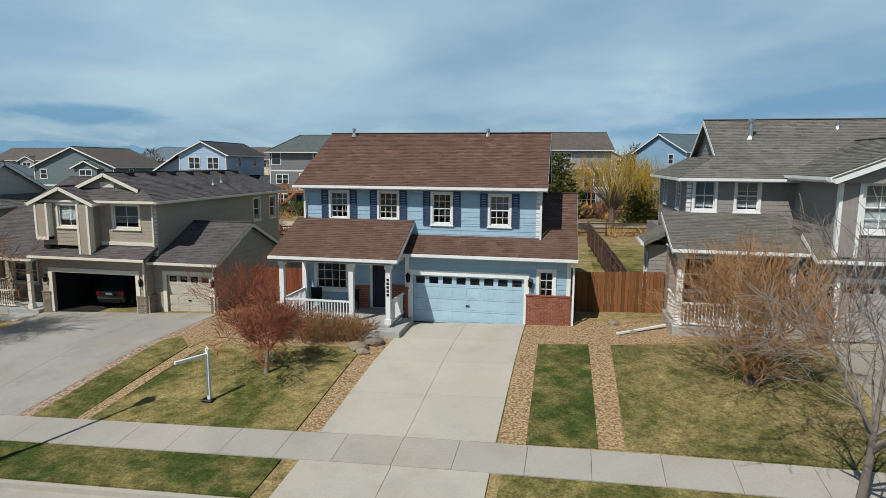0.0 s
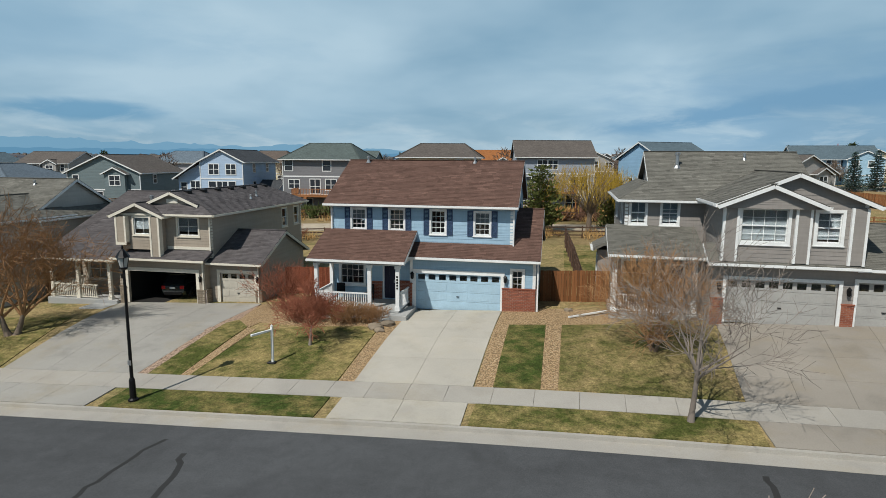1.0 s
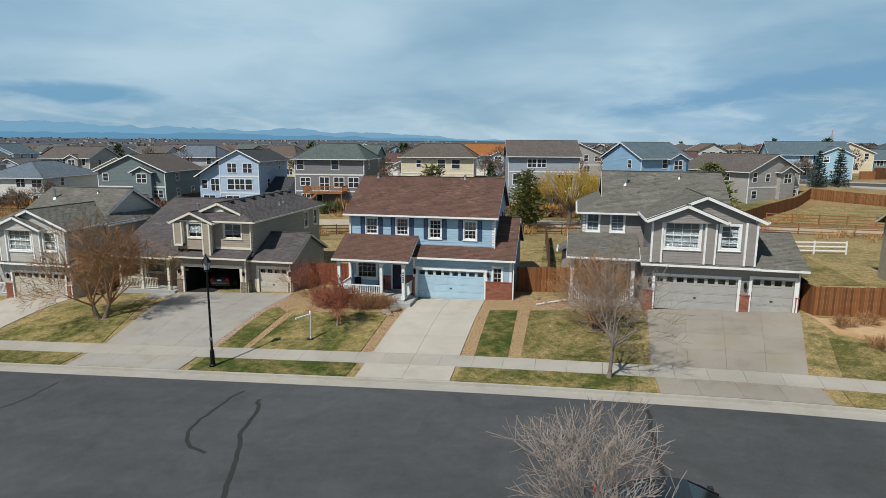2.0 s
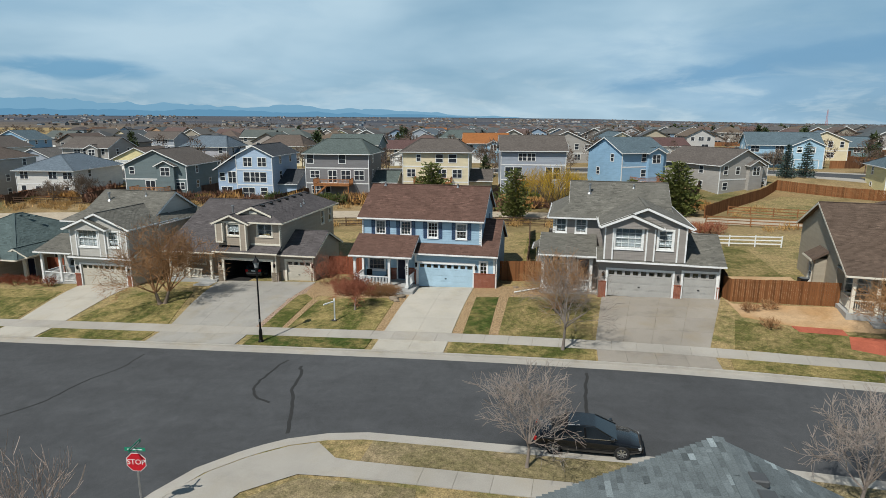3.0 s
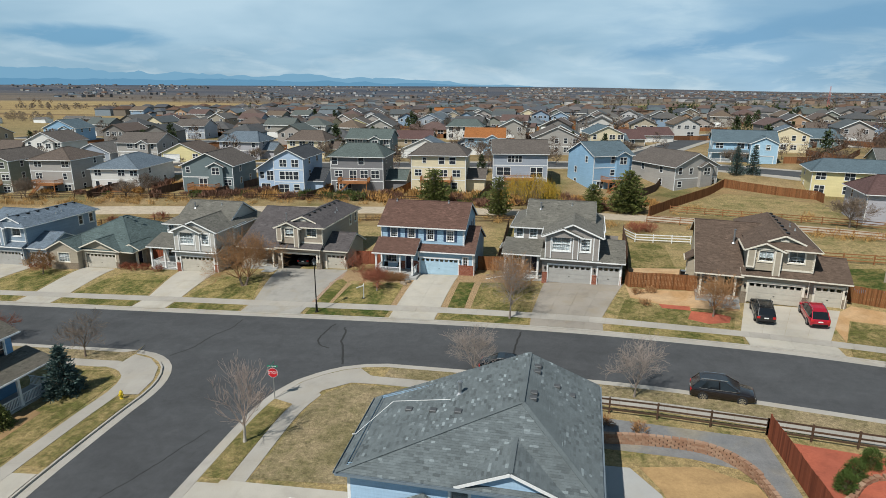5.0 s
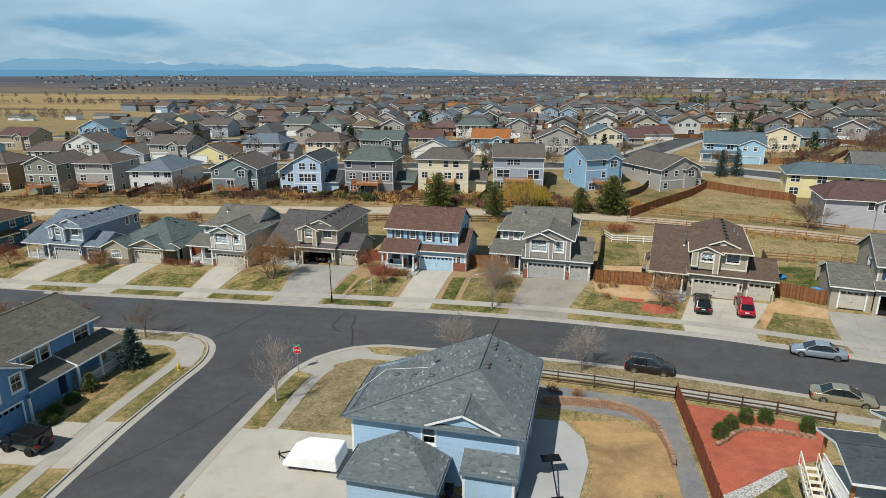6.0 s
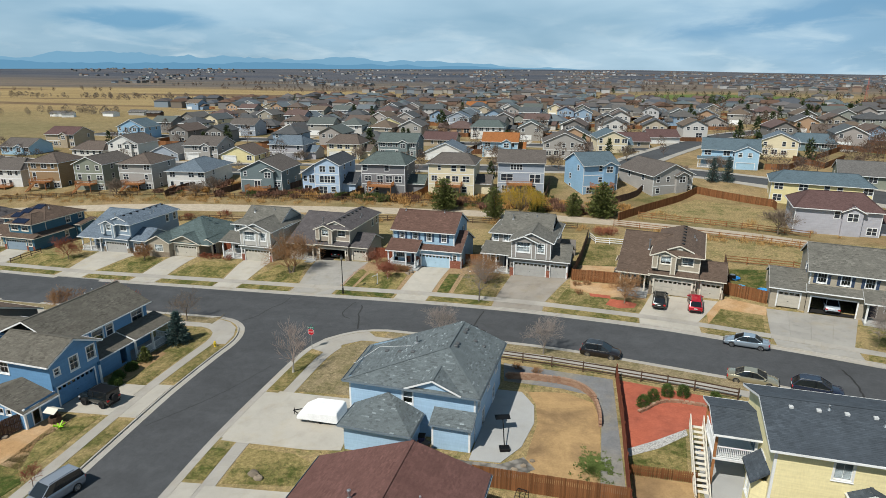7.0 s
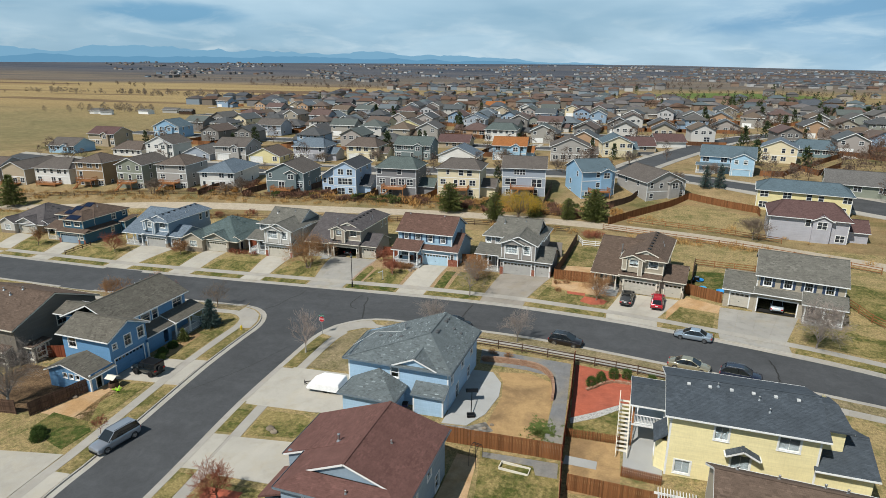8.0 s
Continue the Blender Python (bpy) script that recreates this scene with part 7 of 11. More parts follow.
def side_street_house():
    """Bright blue house whose garage gable faces the side street. Origin on the street front, x along it to the north."""
    # local x runs north, local -y faces east
    h = House("bright_blue_house", "bright blue two-storey house with taupe roof and white trim", -24.0, -49.8, -1.95, 90, BRIGHTBLUE, WHITE, shingle("dusty_taupe_shingles", (0.135, 0.125, 0.105)))
    k = dict(cols=2, rows=2, casing=0.12, blind=0.3)
    # gabled block over the garage; south side shows a tall window
    h.panel((0.0, 0.0), (5.9, 0.0), -0.4, 2.7, [(0.7, 5.3, -0.4, 2.15)])
    h.garage(0.7, 5.3, 0, 2.15, 0, 8, door_m=BRIGHTBLUE, casing=0.16)
    h.wall((-0.05, -0.25), (5.95, -0.25), 2.7, 5.4, [(0.5, 1.1, 3.7, 4.4, dict(cols=1)), (2.4, 3.4, 3.3, 4.8), (4.6, 5.6, 3.5, 5.0)], (3.0, 6.85), **k)
    h.panel((-0.05, 7.5), (-0.05, -0.25), -0.4, 5.4, [(1.0, 2.2, 3.4, 4.9)]), h.window((-0.05, 7.5), (-0.05, -0.25), (1.0, 2.2, 3.4, 4.9), **k)
    h.panel((5.95, -0.25), (5.95, 7.5), -0.4, 5.4)
    h.panel((5.95, 7.5), (-0.05, 7.5), -0.4, 5.4)
    h.gable(-0.05, 5.95, -0.25, 7.6, 5.4, 0.48, "y", 0.45, 0.4, rakes=(True, True))
    # long main block to the north
    h.wall((5.9, 2.6), (16.6, 2.6), -0.4, 5.5, [(0.6, 1.6, 3.4, 4.7, dict(cols=1)), (2.2, 3.7, 3.4, 4.8, dict(cols=1)), (4.2, 5.2, 3.4, 4.8, dict(cols=1)), (8.2, 10.0, 3.5, 4.9)], **k)
    h.wall((16.6, 2.6), (16.6, 11.5), -0.4, 5.5, (), (4.45, 7.6), **k), h.panel((16.6, 11.5), (4.0, 11.5), -0.4, 5.5), h.panel((4.0, 11.5), (4.0, 7.5), -0.4, 5.5)
    h.gable(4.0, 16.6, 2.6, 11.5, 5.55, 0.46, "x", 0.5, 0.45, rakes=(True, True))
    h.gable(4.4, 8.2, 9.0, 13.5, 5.5, 0.42, "y", 0.4, 0.3, rakes=(True, True))
    # low front: entry wing with a lean-to roof
    h.panel((5.95, 0.7), (11.2, 0.7), -0.4, 2.6, [(3.8, 4.7, 0.2, 2.2)]), h.panel((11.2, 0.7), (11.2, 2.6), -0.4, 2.6)
    h.shed(5.9, 11.5, 0.3, 2.6, 2.5, 3.4)
    # porch at the corner
    h.shed(11.4, 17.9, -0.2, 2.7, 2.75, 3.6), h.slabfloor(11.4, 17.6, 0.0, 2.6, -0.6, 0.1)
    for u in (11.6, 14.4, 17.4):
        h.post(u, 0.15, 0.1, 2.65, 0.2)
    h.railing((11.7, 0.15), (14.3, 0.15), 0.1), h.railing((14.5, 0.15), (17.3, 0.15), 0.1), h.railing((17.4, 0.25), (17.4, 2.5), 0.1)
    # low wing to the south with three small lights
    h.wall((-3.6, 6.2), (-3.6, -0.5), -0.4, 2.1, [(2.4, 3.0, 1.3, 1.9, dict(cols=1, rows=1, mid=False)), (3.4, 4.0, 1.3, 1.9, dict(cols=1, rows=1, mid=False)), (4.4, 5.0, 1.3, 1.9, dict(cols=1, rows=1, mid=False))], (2.6, 3.0), casing=0.08)
    h.wall((-3.6, -0.5), (-0.05, -0.5), -0.4, 2.2, [(0.8, 1.6, 0.0, 2.0, dict(cols=1, rows=1, mid=False))], casing=0.1)
    h.slope(((-3.95, -0.85, 1.95), (0.0, -0.85, 1.95), (0.0, 3.6, 3.3), (-3.95, 3.6, 3.3))), h.slope(((0.0, 6.6, 2.1), (-3.95, 6.6, 2.1), (-3.95, 3.6, 3.3), (0.0, 3.6, 3.3)))
    h.rake((-3.95, -0.85, 1.95), (-3.95, 3.6, 3.3)), h.rake((-3.95, 6.6, 2.1), (-3.95, 3.6, 3.3)), h.eave((-3.95, -0.85, 1.95), (0.0, -0.85, 1.95))
    h.corners([(0.02, -0.18), (5.88, -0.18), (-3.53, -0.43)], 0.0, 2.2, 0.1)
    h.pipe(13.5, 7.4, 7.3, 0.4), h.pipe(12.2, 7.2, 7.3, 0.3)
    return h


side_street_house()


def grey_brown_house():
    h = House("grey_brown_house", "grey-brown two-storey house with brown roof", -52.5, -50.5, -2.5, 0, siding("grey_brown_siding", (0.17, 0.15, 0.125), 0), CREAM, ROOF_TAUPE)
    k = dict(cols=2, rows=1, casing=0.12, blind=0.4)
    h.wall((0, 0), (13.2, 0), -0.5, 5.4, [(3, 4.2, 3.4, 4.6)], **k)
    h.wall((13.2, 0), (13.2, 12.8), -0.5, 5.4, [(6.2, 7.8, 3.2, 4.7)], (6.4, 8.1), **k)
    h.panel((13.2, 12.8), (0, 12.8), -0.5, 5.4), h.panel((0, 12.8), (0, 0), -0.5, 5.4)
    h.gable(0, 13.2, 0, 12.8, 5.45, 0.42, "x", 0.5, 0.4)
    h.block(13.2, 14.6, 1.0, 3.4, -0.5, 2.4, front=[(0.2, 1.1, 0.5, 2.0)], right=[(0.5, 1.8, 0.5, 2.0)], **k)
    h.shed(13.0, 14.9, 0.7, 3.7, 2.4, 2.6)
    h.block(10.2, 12.2, -1.0, 0.0, -0.5, 2.3, front=[(0.3, 1.7, 0.4, 2.0)], **k)
    h.shed(10.0, 12.4, -1.3, 0.0, 2.3, 2.7)
    for u, v in ((3, 5), (5, 5.4), (7, 4.8), (8, 6.0)):
        h.pipe(u, v, 5.5 + v * 0.42, 0.35, 0.08)
    return h


grey_brown_house()
h = House("brown_roofed_neighbour", "tan two-storey house with brown roof behind the yellow house", 44.9, -60.2, 0.6, -2, BEIGE, WHITE, ROOF_TAUPE)
h.block(0, 13, -4.3, 4.2, -0.6, 5.8, peaks={"left": 8.4, "right": 8.4}), h.gable(0, 13, -4.3, 4.2, 5.85, 0.62, "x", 0.4, 0.3)
for u, v in ((1.6, 2.2), (4.2, 1.4), (7.4, 2.4), (8.4, 1.2)):
    h.pipe(u, v, 8.45 - abs(v) * 0.62, 0.3, 0.06)
h = House("grey_neighbour", "dark grey house beyond the blue house's fence", -40, -76, -2.2, 0, GREYTAUPE, WHITE, ROOF_CHAR)
h.block(0, 11, 0, 9, -0.6, 5.2, peaks={"left": 7.4, "right": 7.4}), h.gable(0, 11, 0, 9, 5.25, 0.48, "x", 0.45, 0.3)

# ---- the houses behind the trail, and the town beyond ----
def lite_window(h, a, b, hole):
    """A window for houses far off: casing and pane in one small closed mesh."""
    u0, u1, v0, v1 = hole
    A, B = Vector(a), Vector(b)
    d = (B - A).normalized()
    n = Vector((d.y, -d.x))
    e = 0.11
    bm = bmesh.new()

    def ring(g, o):
        return [bm.verts.new((A.x + d.x * u + n.x * o, A.y + d.y * u + n.y * o, v)) for u, v in ((u0 - g, v0 - g), (u1 + g, v0 - g), (u1 + g, v1 + g), (u0 - g, v1 + g))]

    rings = [ring(e, -0.01), ring(e, 0.05), ring(0, 0.05), ring(0, 0.012)]
    for r, s in zip(rings, rings[1:]):
        for i in range(4):
            j = (i + 1) % 4
            bm.faces.new((r[i], r[j], s[j], s[i]))
    um, vm = (u0 + u1) / 2, (v0 + v1) / 2
    if u1 - u0 > 1.3:
        h.bar(bm, a, b, um - 0.05, um + 0.05, v0, v1, 0.013, 0.04)
    h.bar(bm, a, b, u0, u1, vm - 0.035, vm + 0.035, 0.0135, 0.037)
    bm.faces.new(rings[3])
    ob = h.add("window", bm, h.trim_m)
    ob.data.materials.append(FARGLASS)
    ob.data.polygons[len(ob.data.polygons) - 1].material_index = 1


def walls(h, x0, x1, y0, y1, z0, z1, peaks=None):
    for side, a, b in (("front", (x0, y0), (x1, y0)), ("right", (x1, y0), (x1, y1)), ("back", (x1, y1), (x0, y1)), ("left", (x0, y1), (x0, y0))):
        size = math.hypot(b[0] - a[0], b[1] - a[1])
        h.panel(a, b, z0, z1, (), None, (size / 2, peaks[side]) if peaks and side in peaks else None, laps=False)


def cottage(name, label, x, y, z, turn, w, d, floors, wall, roof, trim=WHITE, style="hip", garage=False, deck=False, wing=0.0, seed=0, pitch=0.45, bay=False, sides=True, sparse=False, wins=None, low=0.0):
    """A house of one to three storeys; its front edge runs from (x, y) for w metres."""
    h = House(name, label, x, y, z, turn, wall, trim, roof, tabs=False)
    rng = random.Random(seed)
    top = floors * 2.72
    rise = w / 2 * pitch if style == "gable_y" else d / 2 * pitch
    peaks = {"gable_y": {"front": top + rise, "back": top + rise}, "gable_x": {"left": top + rise, "right": top + rise}}.get(style)
    if low:
        # a lower part on the left, under the main slope carried on down
        fall = top - low * 0.62
        walls(h, -low, 0.02, 0.6, d - 1, -1.2, fall)
        h.slope(((-low - 0.45, d - 0.6, fall - 0.3), (-low - 0.45, -0.4, fall - 0.3), (-0.4, -0.4, top - 0.2), (-0.4, d - 0.6, top - 0.2)))
        h.rake((-low - 0.45, -0.4, fall - 0.3), (-0.4, -0.4, top - 0.2)), h.eave((-low - 0.45, d - 0.6, fall - 0.3), (-low - 0.45, -0.4, fall - 0.3))
        h.panel((-low, 0.58), (0.02, 0.58), fall - 0.02, fall, (), None, (low, top - 0.35), laps=False)
        for hole in ((0.4, 1.3, 3.4, 4.8), (2.0, 3.4, 3.0, 5.0)):
            lite_window(h, (-low, 0.6), (0, 0.6), hole)
        lite_window(h, (-low, 0.6), (0, 0.6), (0.6, 2.6, 0.2, 2.2))
    walls(h, 0, w, 0, d, -1.2, top, peaks)
    for hole in wins or ():
        lite_window(h, (0, 0), (w, 0), hole)
    if style == "hip":
        h.hip(0, w, 0, d, top + 0.05, pitch, 0.5, run=0.5)
    else:
        h.gable(0, w, 0, d, top + 0.05, pitch, "y" if style == "gable_y" else "x", 0.5, 0.4)
    for fl in range(floors):
        v0 = fl * 2.72 + 0.95
        if fl == 0 and garage:
            h.garage(0.8, 5.4, -0.14, 2.2, 0, 0, door_m=WHITE)
            us = [w - 2.6] if w > 8.5 else []
        else:
            n = max(3, int(w / 2.5))
            us = [w * (i + 0.5) / n - 0.55 for i in range(n)]
        for u in us:
            if not wins and rng.random() < (0.4 if sparse else 0.8):
                ww = rng.choice((0.85, 1.0, 1.5, 1.7))
                lite_window(h, (0, 0), (w, 0), (u, u + ww, v0 - (0.9 if deck and fl == floors - 2 and rng.random() < 0.5 else 0), v0 + rng.choice((1.2, 1.3, 1.45))))
        if sides:
            for a, b, run in (((w, 0), (w, d), d), ((0, d), (0, 0), d)):
                for s in (0.28, 0.68):
                    if rng.random() < 0.6:
                        lite_window(h, a, b, (run * s, run * s + 0.9, v0, v0 + 1.25))
    for u in (0, w):
        bm = bmesh.new()
        box(bm, u - 0.07 if u == 0 else u - 0.05, u + 0.05 if u == 0 else u + 0.07, -0.06, 0.06, -0.2, top)
        h.add("corner_board", bm, trim)
    for fl in range(1, 1 if sparse else floors):
        bm = bmesh.new()
        box(bm, 0.05, w - 0.05, -0.03, 0.03, fl * 2.72 - 0.1, fl * 2.72 + 0.1)
        h.add("band_board", bm, trim)
    if bay:
        bx = w * 0.55
        for side in range(1):
            h.panel((bx, -0.7), (bx + 3.2, -0.7), 0, top - 0.1, (), None, (1.6, top + 0.85), laps=False)
            h.panel((bx + 3.2, -0.7), (bx + 3.2, 0.05), 0, top - 0.1, laps=False), h.panel((bx, 0.05), (bx, -0.7), 0, top - 0.1, laps=False)
        h.gable(bx, bx + 3.2, -0.7, 4.0, top - 0.05, 0.5, "y", 0.4, 0.35, rakes=(True, False))
        lite_window(h, (bx, -0.7), (bx + 3.2, -0.7), (0.8, 2.4, top - 2.0, top - 0.6))
    if wing:
        walls(h, w, w + wing, 2.5, d - 1, -1.2, 2.9, {"right": 2.9 + (d - 3.5) / 2 * 0.45})
        h.gable(w - 0.2, w + wing, 2.5, d - 1, 2.95, 0.45, "x", 0.4, 0.3, rakes=(False, True))
    if deck:
        zf = 2.75 if floors > 2 else 0.6
        dx, dw = w * 0.2, w * 0.55
        bm = bmesh.new()
        box(bm, dx, dx + dw, -3.0, 0, zf - 0.22, zf)
        dk = h.add("deck", bm, DECK, None, "stained timber deck")
        for u in (dx + 0.15, dx + dw - 0.15):
            bm = bmesh.new()
            box(bm, u - 0.08, u + 0.08, -2.95, -2.79, -1.0, zf)
            h.add("deck_post", bm, DECK, dk)
        for p, q in (((dx, -2.95), (dx + dw, -2.95)), ((dx, -2.95), (dx, 0)), ((dx + dw, -2.95), (dx + dw, 0))):
            bm = bmesh.new()
            for v in (0.95, 0.12):
                beam(bm, (*p, zf + v), (*q, zf + v), 0.08, 0.08)
            n = int(math.hypot(q[0] - p[0], q[1] - p[1]) / 0.22)
            for i in range(n + 1):
                c = (p[0] + (q[0] - p[0]) * i / n, p[1] + (q[1] - p[1]) * i / n)
                beam(bm, (*c, zf), (*c, zf + 0.95), 0.05, 0.05, (1, 0, 0))
            h.add("deck_rail", bm, DECK, dk)
        if zf > 1:
            bm = bmesh.new()
            for s in (-0.5, 0.5):
                beam(bm, (dx + dw * 0.3 - 2.6, -3.6 + s, -0.2), (dx + dw * 0.3 + 0.6, -3.6 + s, zf - 0.1), 0.06, 0.26)
            for i in range(12):
                t = (i + 0.5) / 12
                box(bm, dx + dw * 0.3 - 2.6 + 3.2 * t - 0.14, dx + dw * 0.3 - 2.6 + 3.2 * t + 0.14, -4.1, -3.1, -0.2 + (zf + 0.1) * t, -0.16 + (zf + 0.1) * t)
            h.add("deck_stairs", bm, DECK, dk)
    return h


def far_siding(name, c):
    return siding(name, c, 0.22)


W = {k: far_siding(k + "_far_siding", c) for k, c in dict(sky=(0.40, 0.52, 0.68), slate=(0.20, 0.20, 0.21), cream=(0.68, 0.60, 0.42), bluegrey=(0.33, 0.37, 0.43), blue=(0.26, 0.43, 0.60), grey=(0.36, 0.345, 0.325), tan=(0.40, 0.33, 0.24), white=(0.66, 0.65, 0.62), ochre=(0.31, 0.21, 0.12), sage=(0.24, 0.26, 0.21), greengrey=(0.155, 0.20, 0.21), yellow=(0.70, 0.62, 0.34), mauve=(0.40, 0.40, 0.44), light=(0.34, 0.52, 0.66), teal=(0.17, 0.24, 0.26)).items()}
R = {k: shingle_flat(k + "_far_roof", c) for k, c in dict(dark=(0.065, 0.07, 0.078), green=(0.10, 0.125, 0.12), brown=(0.125, 0.10, 0.085), grey=(0.135, 0.13, 0.125), steel=(0.13, 0.165, 0.20), orange=(0.31, 0.125, 0.045), maroon=(0.115, 0.07, 0.066), taupe=(0.12, 0.105, 0.095), blue=(0.10, 0.14, 0.165)).items()}
VERB = dict(hip="hipped", gable_x="gabled", gable_y="gabled")
COLOURS = dict(sky="pale blue", slate="dark grey", cream="cream", bluegrey="blue-grey", blue="bright blue", grey="grey", tan="tan", white="white", ochre="ochre", sage="sage green", greengrey="green-grey", yellow="pale yellow", mauve="light grey", light="light blue", teal="teal-grey")


taken = []


def row_house(x, y, turn, w, d, floors, wall, roof, style="hip", lift=0.0, **kw):
    z = float(ground_z(x, y)) + lift
    taken.append((x + w / 2, y + d / 2))
    floors_word = ("one", "two", "three")[floors - 1]
    return cottage(COLOURS[wall].replace(" ", "_").replace("-", "_") + "_house", f"{COLOURS[wall]} {floors_word}-storey house with {VERB[style]} {'grey' if roof in ('grey', 'green', 'taupe') else roof} roof", x, y, z, turn, w, d, floors, W[wall], R[roof], style=style, seed=int(abs(x) * 3 + y), **kw)


# backs along the trail, from west to east
row_house(-184, 34, 6, 11, 11, 2, "tan", "taupe", "hip")
row_house(-172, 36, 4, 10, 11, 2, "grey", "brown", "gable_x", deck=True)
row_house(-159.3, 36, 4, 9, 15, 2, "tan", "taupe", "gable_y", deck=True)
row_house(-148, 38.5, 6, 13, 11, 2, "white", "taupe", "hip", deck=True)
row_house(-131.6, 39.7, 8, 9.5, 11, 3, "ochre", "brown", "hip", -0.6, deck=True)
row_house(-115.1, 39.8, 8, 8.6, 13, 3, "sage", "taupe", "gable_y", -0.6, deck=True)
row_house(-102.7, 42.9, 8, 9.8, 12, 3, "grey", "brown", "hip", -0.8, deck=True)
row_house(-89.5, 46, 10, 11, 17, 2, "white", "steel", "hip", -0.4, deck=True)
row_house(-65.8, 46.0, 7, 11.5, 13, 2, "greengrey", "taupe", "gable_y", 0.8, deck=True, bay=True)
row_house(-45.6, 49.5, 5, 6.7, 13, 3, "sky", "dark", "gable_y", -0.4, pitch=0.5, low=3.9, wins=((1.4, 2.9, 6.1, 7.6), (4.1, 5.6, 6.1, 7.6), (1.3, 2.4, 3.3, 5.0), (2.6, 4.2, 3.3, 5.0), (4.4, 5.5, 3.3, 5.0), (1.0, 3.2, 0.3, 2.2), (4.4, 5.6, 0.9, 2.2)), wing=3.5)
row_house(-33.1, 51.5, 5, 11.6, 11, 3, "slate", "green", "hip", -0.1, deck=True, wing=4.5, pitch=0.42, wins=((0.3, 1.5, 6.3, 7.8), (6.2, 7.4, 6.3, 7.8), (0.9, 2.5, 3.7, 4.9), (4.2, 5.7, 2.9, 5.0), (6.6, 8.2, 3.4, 5.0), (9.0, 10.7, 3.4, 5.0), (1.1, 2.5, 0.9, 2.2), (3.6, 4.5, 0.0, 2.1)))
row_house(-15.7, 54.4, 5, 11.8, 11, 3, "cream", "taupe", "hip", 0.1, wing=4.0, deck=True, pitch=0.36, wins=((2.5, 3.2, 6.4, 7.5), (6.0, 7.2, 6.2, 7.6), (8.3, 9.6, 6.2, 7.6), (0.8, 2.2, 3.6, 4.9), (4.6, 5.6, 2.9, 4.9), (6.2, 7.8, 3.5, 4.9), (9.0, 10.6, 3.5, 4.9), (8.8, 10.0, 0.8, 2.2)))
row_house(1.4, 60.2, 8, 11.8, 11, 3, "bluegrey", "taupe", "gable_x", 0.0, deck=True, wins=((3.2, 4.6, 6.2, 7.5), (4.8, 6.2, 6.2, 7.5), (0.8, 3.8, 3.3, 5.0), (8.2, 9.4, 2.9, 5.0), (9.6, 10.8, 2.9, 5.0), (1.0, 2.4, 0.6, 2.0), (7.6, 9.8, 0.1, 2.1)))
row_house(23.0, 61.9, 30, 9.5, 11, 3, "blue", "blue", "gable_x", -0.6, bay=True, deck=True)
row_house(39.9, 63.0, 33, 11.5, 15, 2, "grey", "taupe", "gable_y", -0.2, bay=True, sides=True)
# the houses beyond the field to the east
row_house(66.0, 62.5, -9, 20, 11, 2, "yellow", "blue", "hip", -0.3, pitch=0.35, sparse=True)
row_house(64.2, 34.2, -6, 14, 11, 2, "mauve", "maroon", "hip", -0.3, wing=4.0, pitch=0.42, sparse=True, bay=True)
lb = row_house(55.5, 103.5, -7, 15.5, 12, 2, "light", "blue", "gable_x", 0)
lb.block(8.8, 15.3, -2.8, 0.3, -0.5, 5.5, front=[(1.0, 2.0, 3.8, 5.0), (3.6, 4.6, 3.8, 5.0)], peaks={"front": 7.05}, cols=1, rows=2, blind=0.5)
lb.gable(8.8, 15.3, -2.8, 5.4, 5.5, 0.47, "y", 0.4, 0.35, rakes=(True, False))
lb.garage(9.5, 14.3, -2.86, 2.1, 0, 8, door_m=DOORBLUE)
lb.shed(-1.2, 8.7, -2.4, 0.05, 2.7, 3.3)
lb.slabfloor(-1.0, 4.6, -2.1, 0.0, -0.6, 0.15)
for u in (-0.8, 2.0, 4.5):
    lb.post(u, -2.0, 0.15, 2.7, 0.2)
lb.railing((-0.8, -2.0), (4.4, -2.0), 0.15)
row_house(84, 76.5, -10, 22, 12, 1, "sage", "grey", "gable_x", 0.6)
row_house(77, 131, -10, 11, 11, 2, "cream", "steel", "gable_y", 0)
row_house(89.6, 150, -12, 15, 12, 1, "teal", "blue", "hip", 0.4)
# fronts across the next street
row_house(-189, 77, 6, 12, 11, 1, "light", "taupe", "gable_x", 0.4, bay=True)
row_house(-191, 98, 4, 13, 11, 2, "tan", "maroon", "gable_x", bay=True)
row_house(-159, 80, 4, 13, 11, 1, "white", "brown", "hip")
row_house(-143, 80.5, 4, 12, 11, 2, "white", "taupe", "gable_y", bay=True)
row_house(-124, 78.6, 4, 11, 11, 1, "bluegrey", "grey", "gable_y", garage=True)
row_house(-111.5, 81, 4, 12.5, 11, 2, "grey", "taupe", "gable_x", bay=True, garage=True)
row_house(-96.4, 80, 6, 12, 11, 1, "yellow", "brown", "gable_y", garage=True)
row_house(-83, 88.5, 4, 12, 11, 2, "mauve", "steel", "hip", garage=True, wing=3.5)
row_house(-64.4, 94.3, 4, 11.5, 11, 2, "cream", "brown", "hip", garage=True, wing=3.0)
row_house(-49, 102.6, 4, 13.5, 11, 2, "greengrey", "green", "gable_x", bay=True)
row_house(-30.8, 99, 4, 14, 11, 1, "white", "steel", "gable_y", garage=True)
row_house(-13.7, 110.3, 6, 12, 11, 2, "light", "orange", "gable_x", bay=True, garage=True, wing=2.5)
row_house(7, 112.2, 8, 13.5, 12, 2, "grey", "taupe", "gable_y", wing=3)
row_house(24, 128, 12, 10.5, 13, 2, "cream", "blue", "gable_y", wing=2.5)
row_house(30, 143, 14, 13, 12, 1, "tan", "maroon", "gable_x")
row_house(43, 160, 16, 12, 11, 1, "white", "maroon", "gable_x", garage=True)
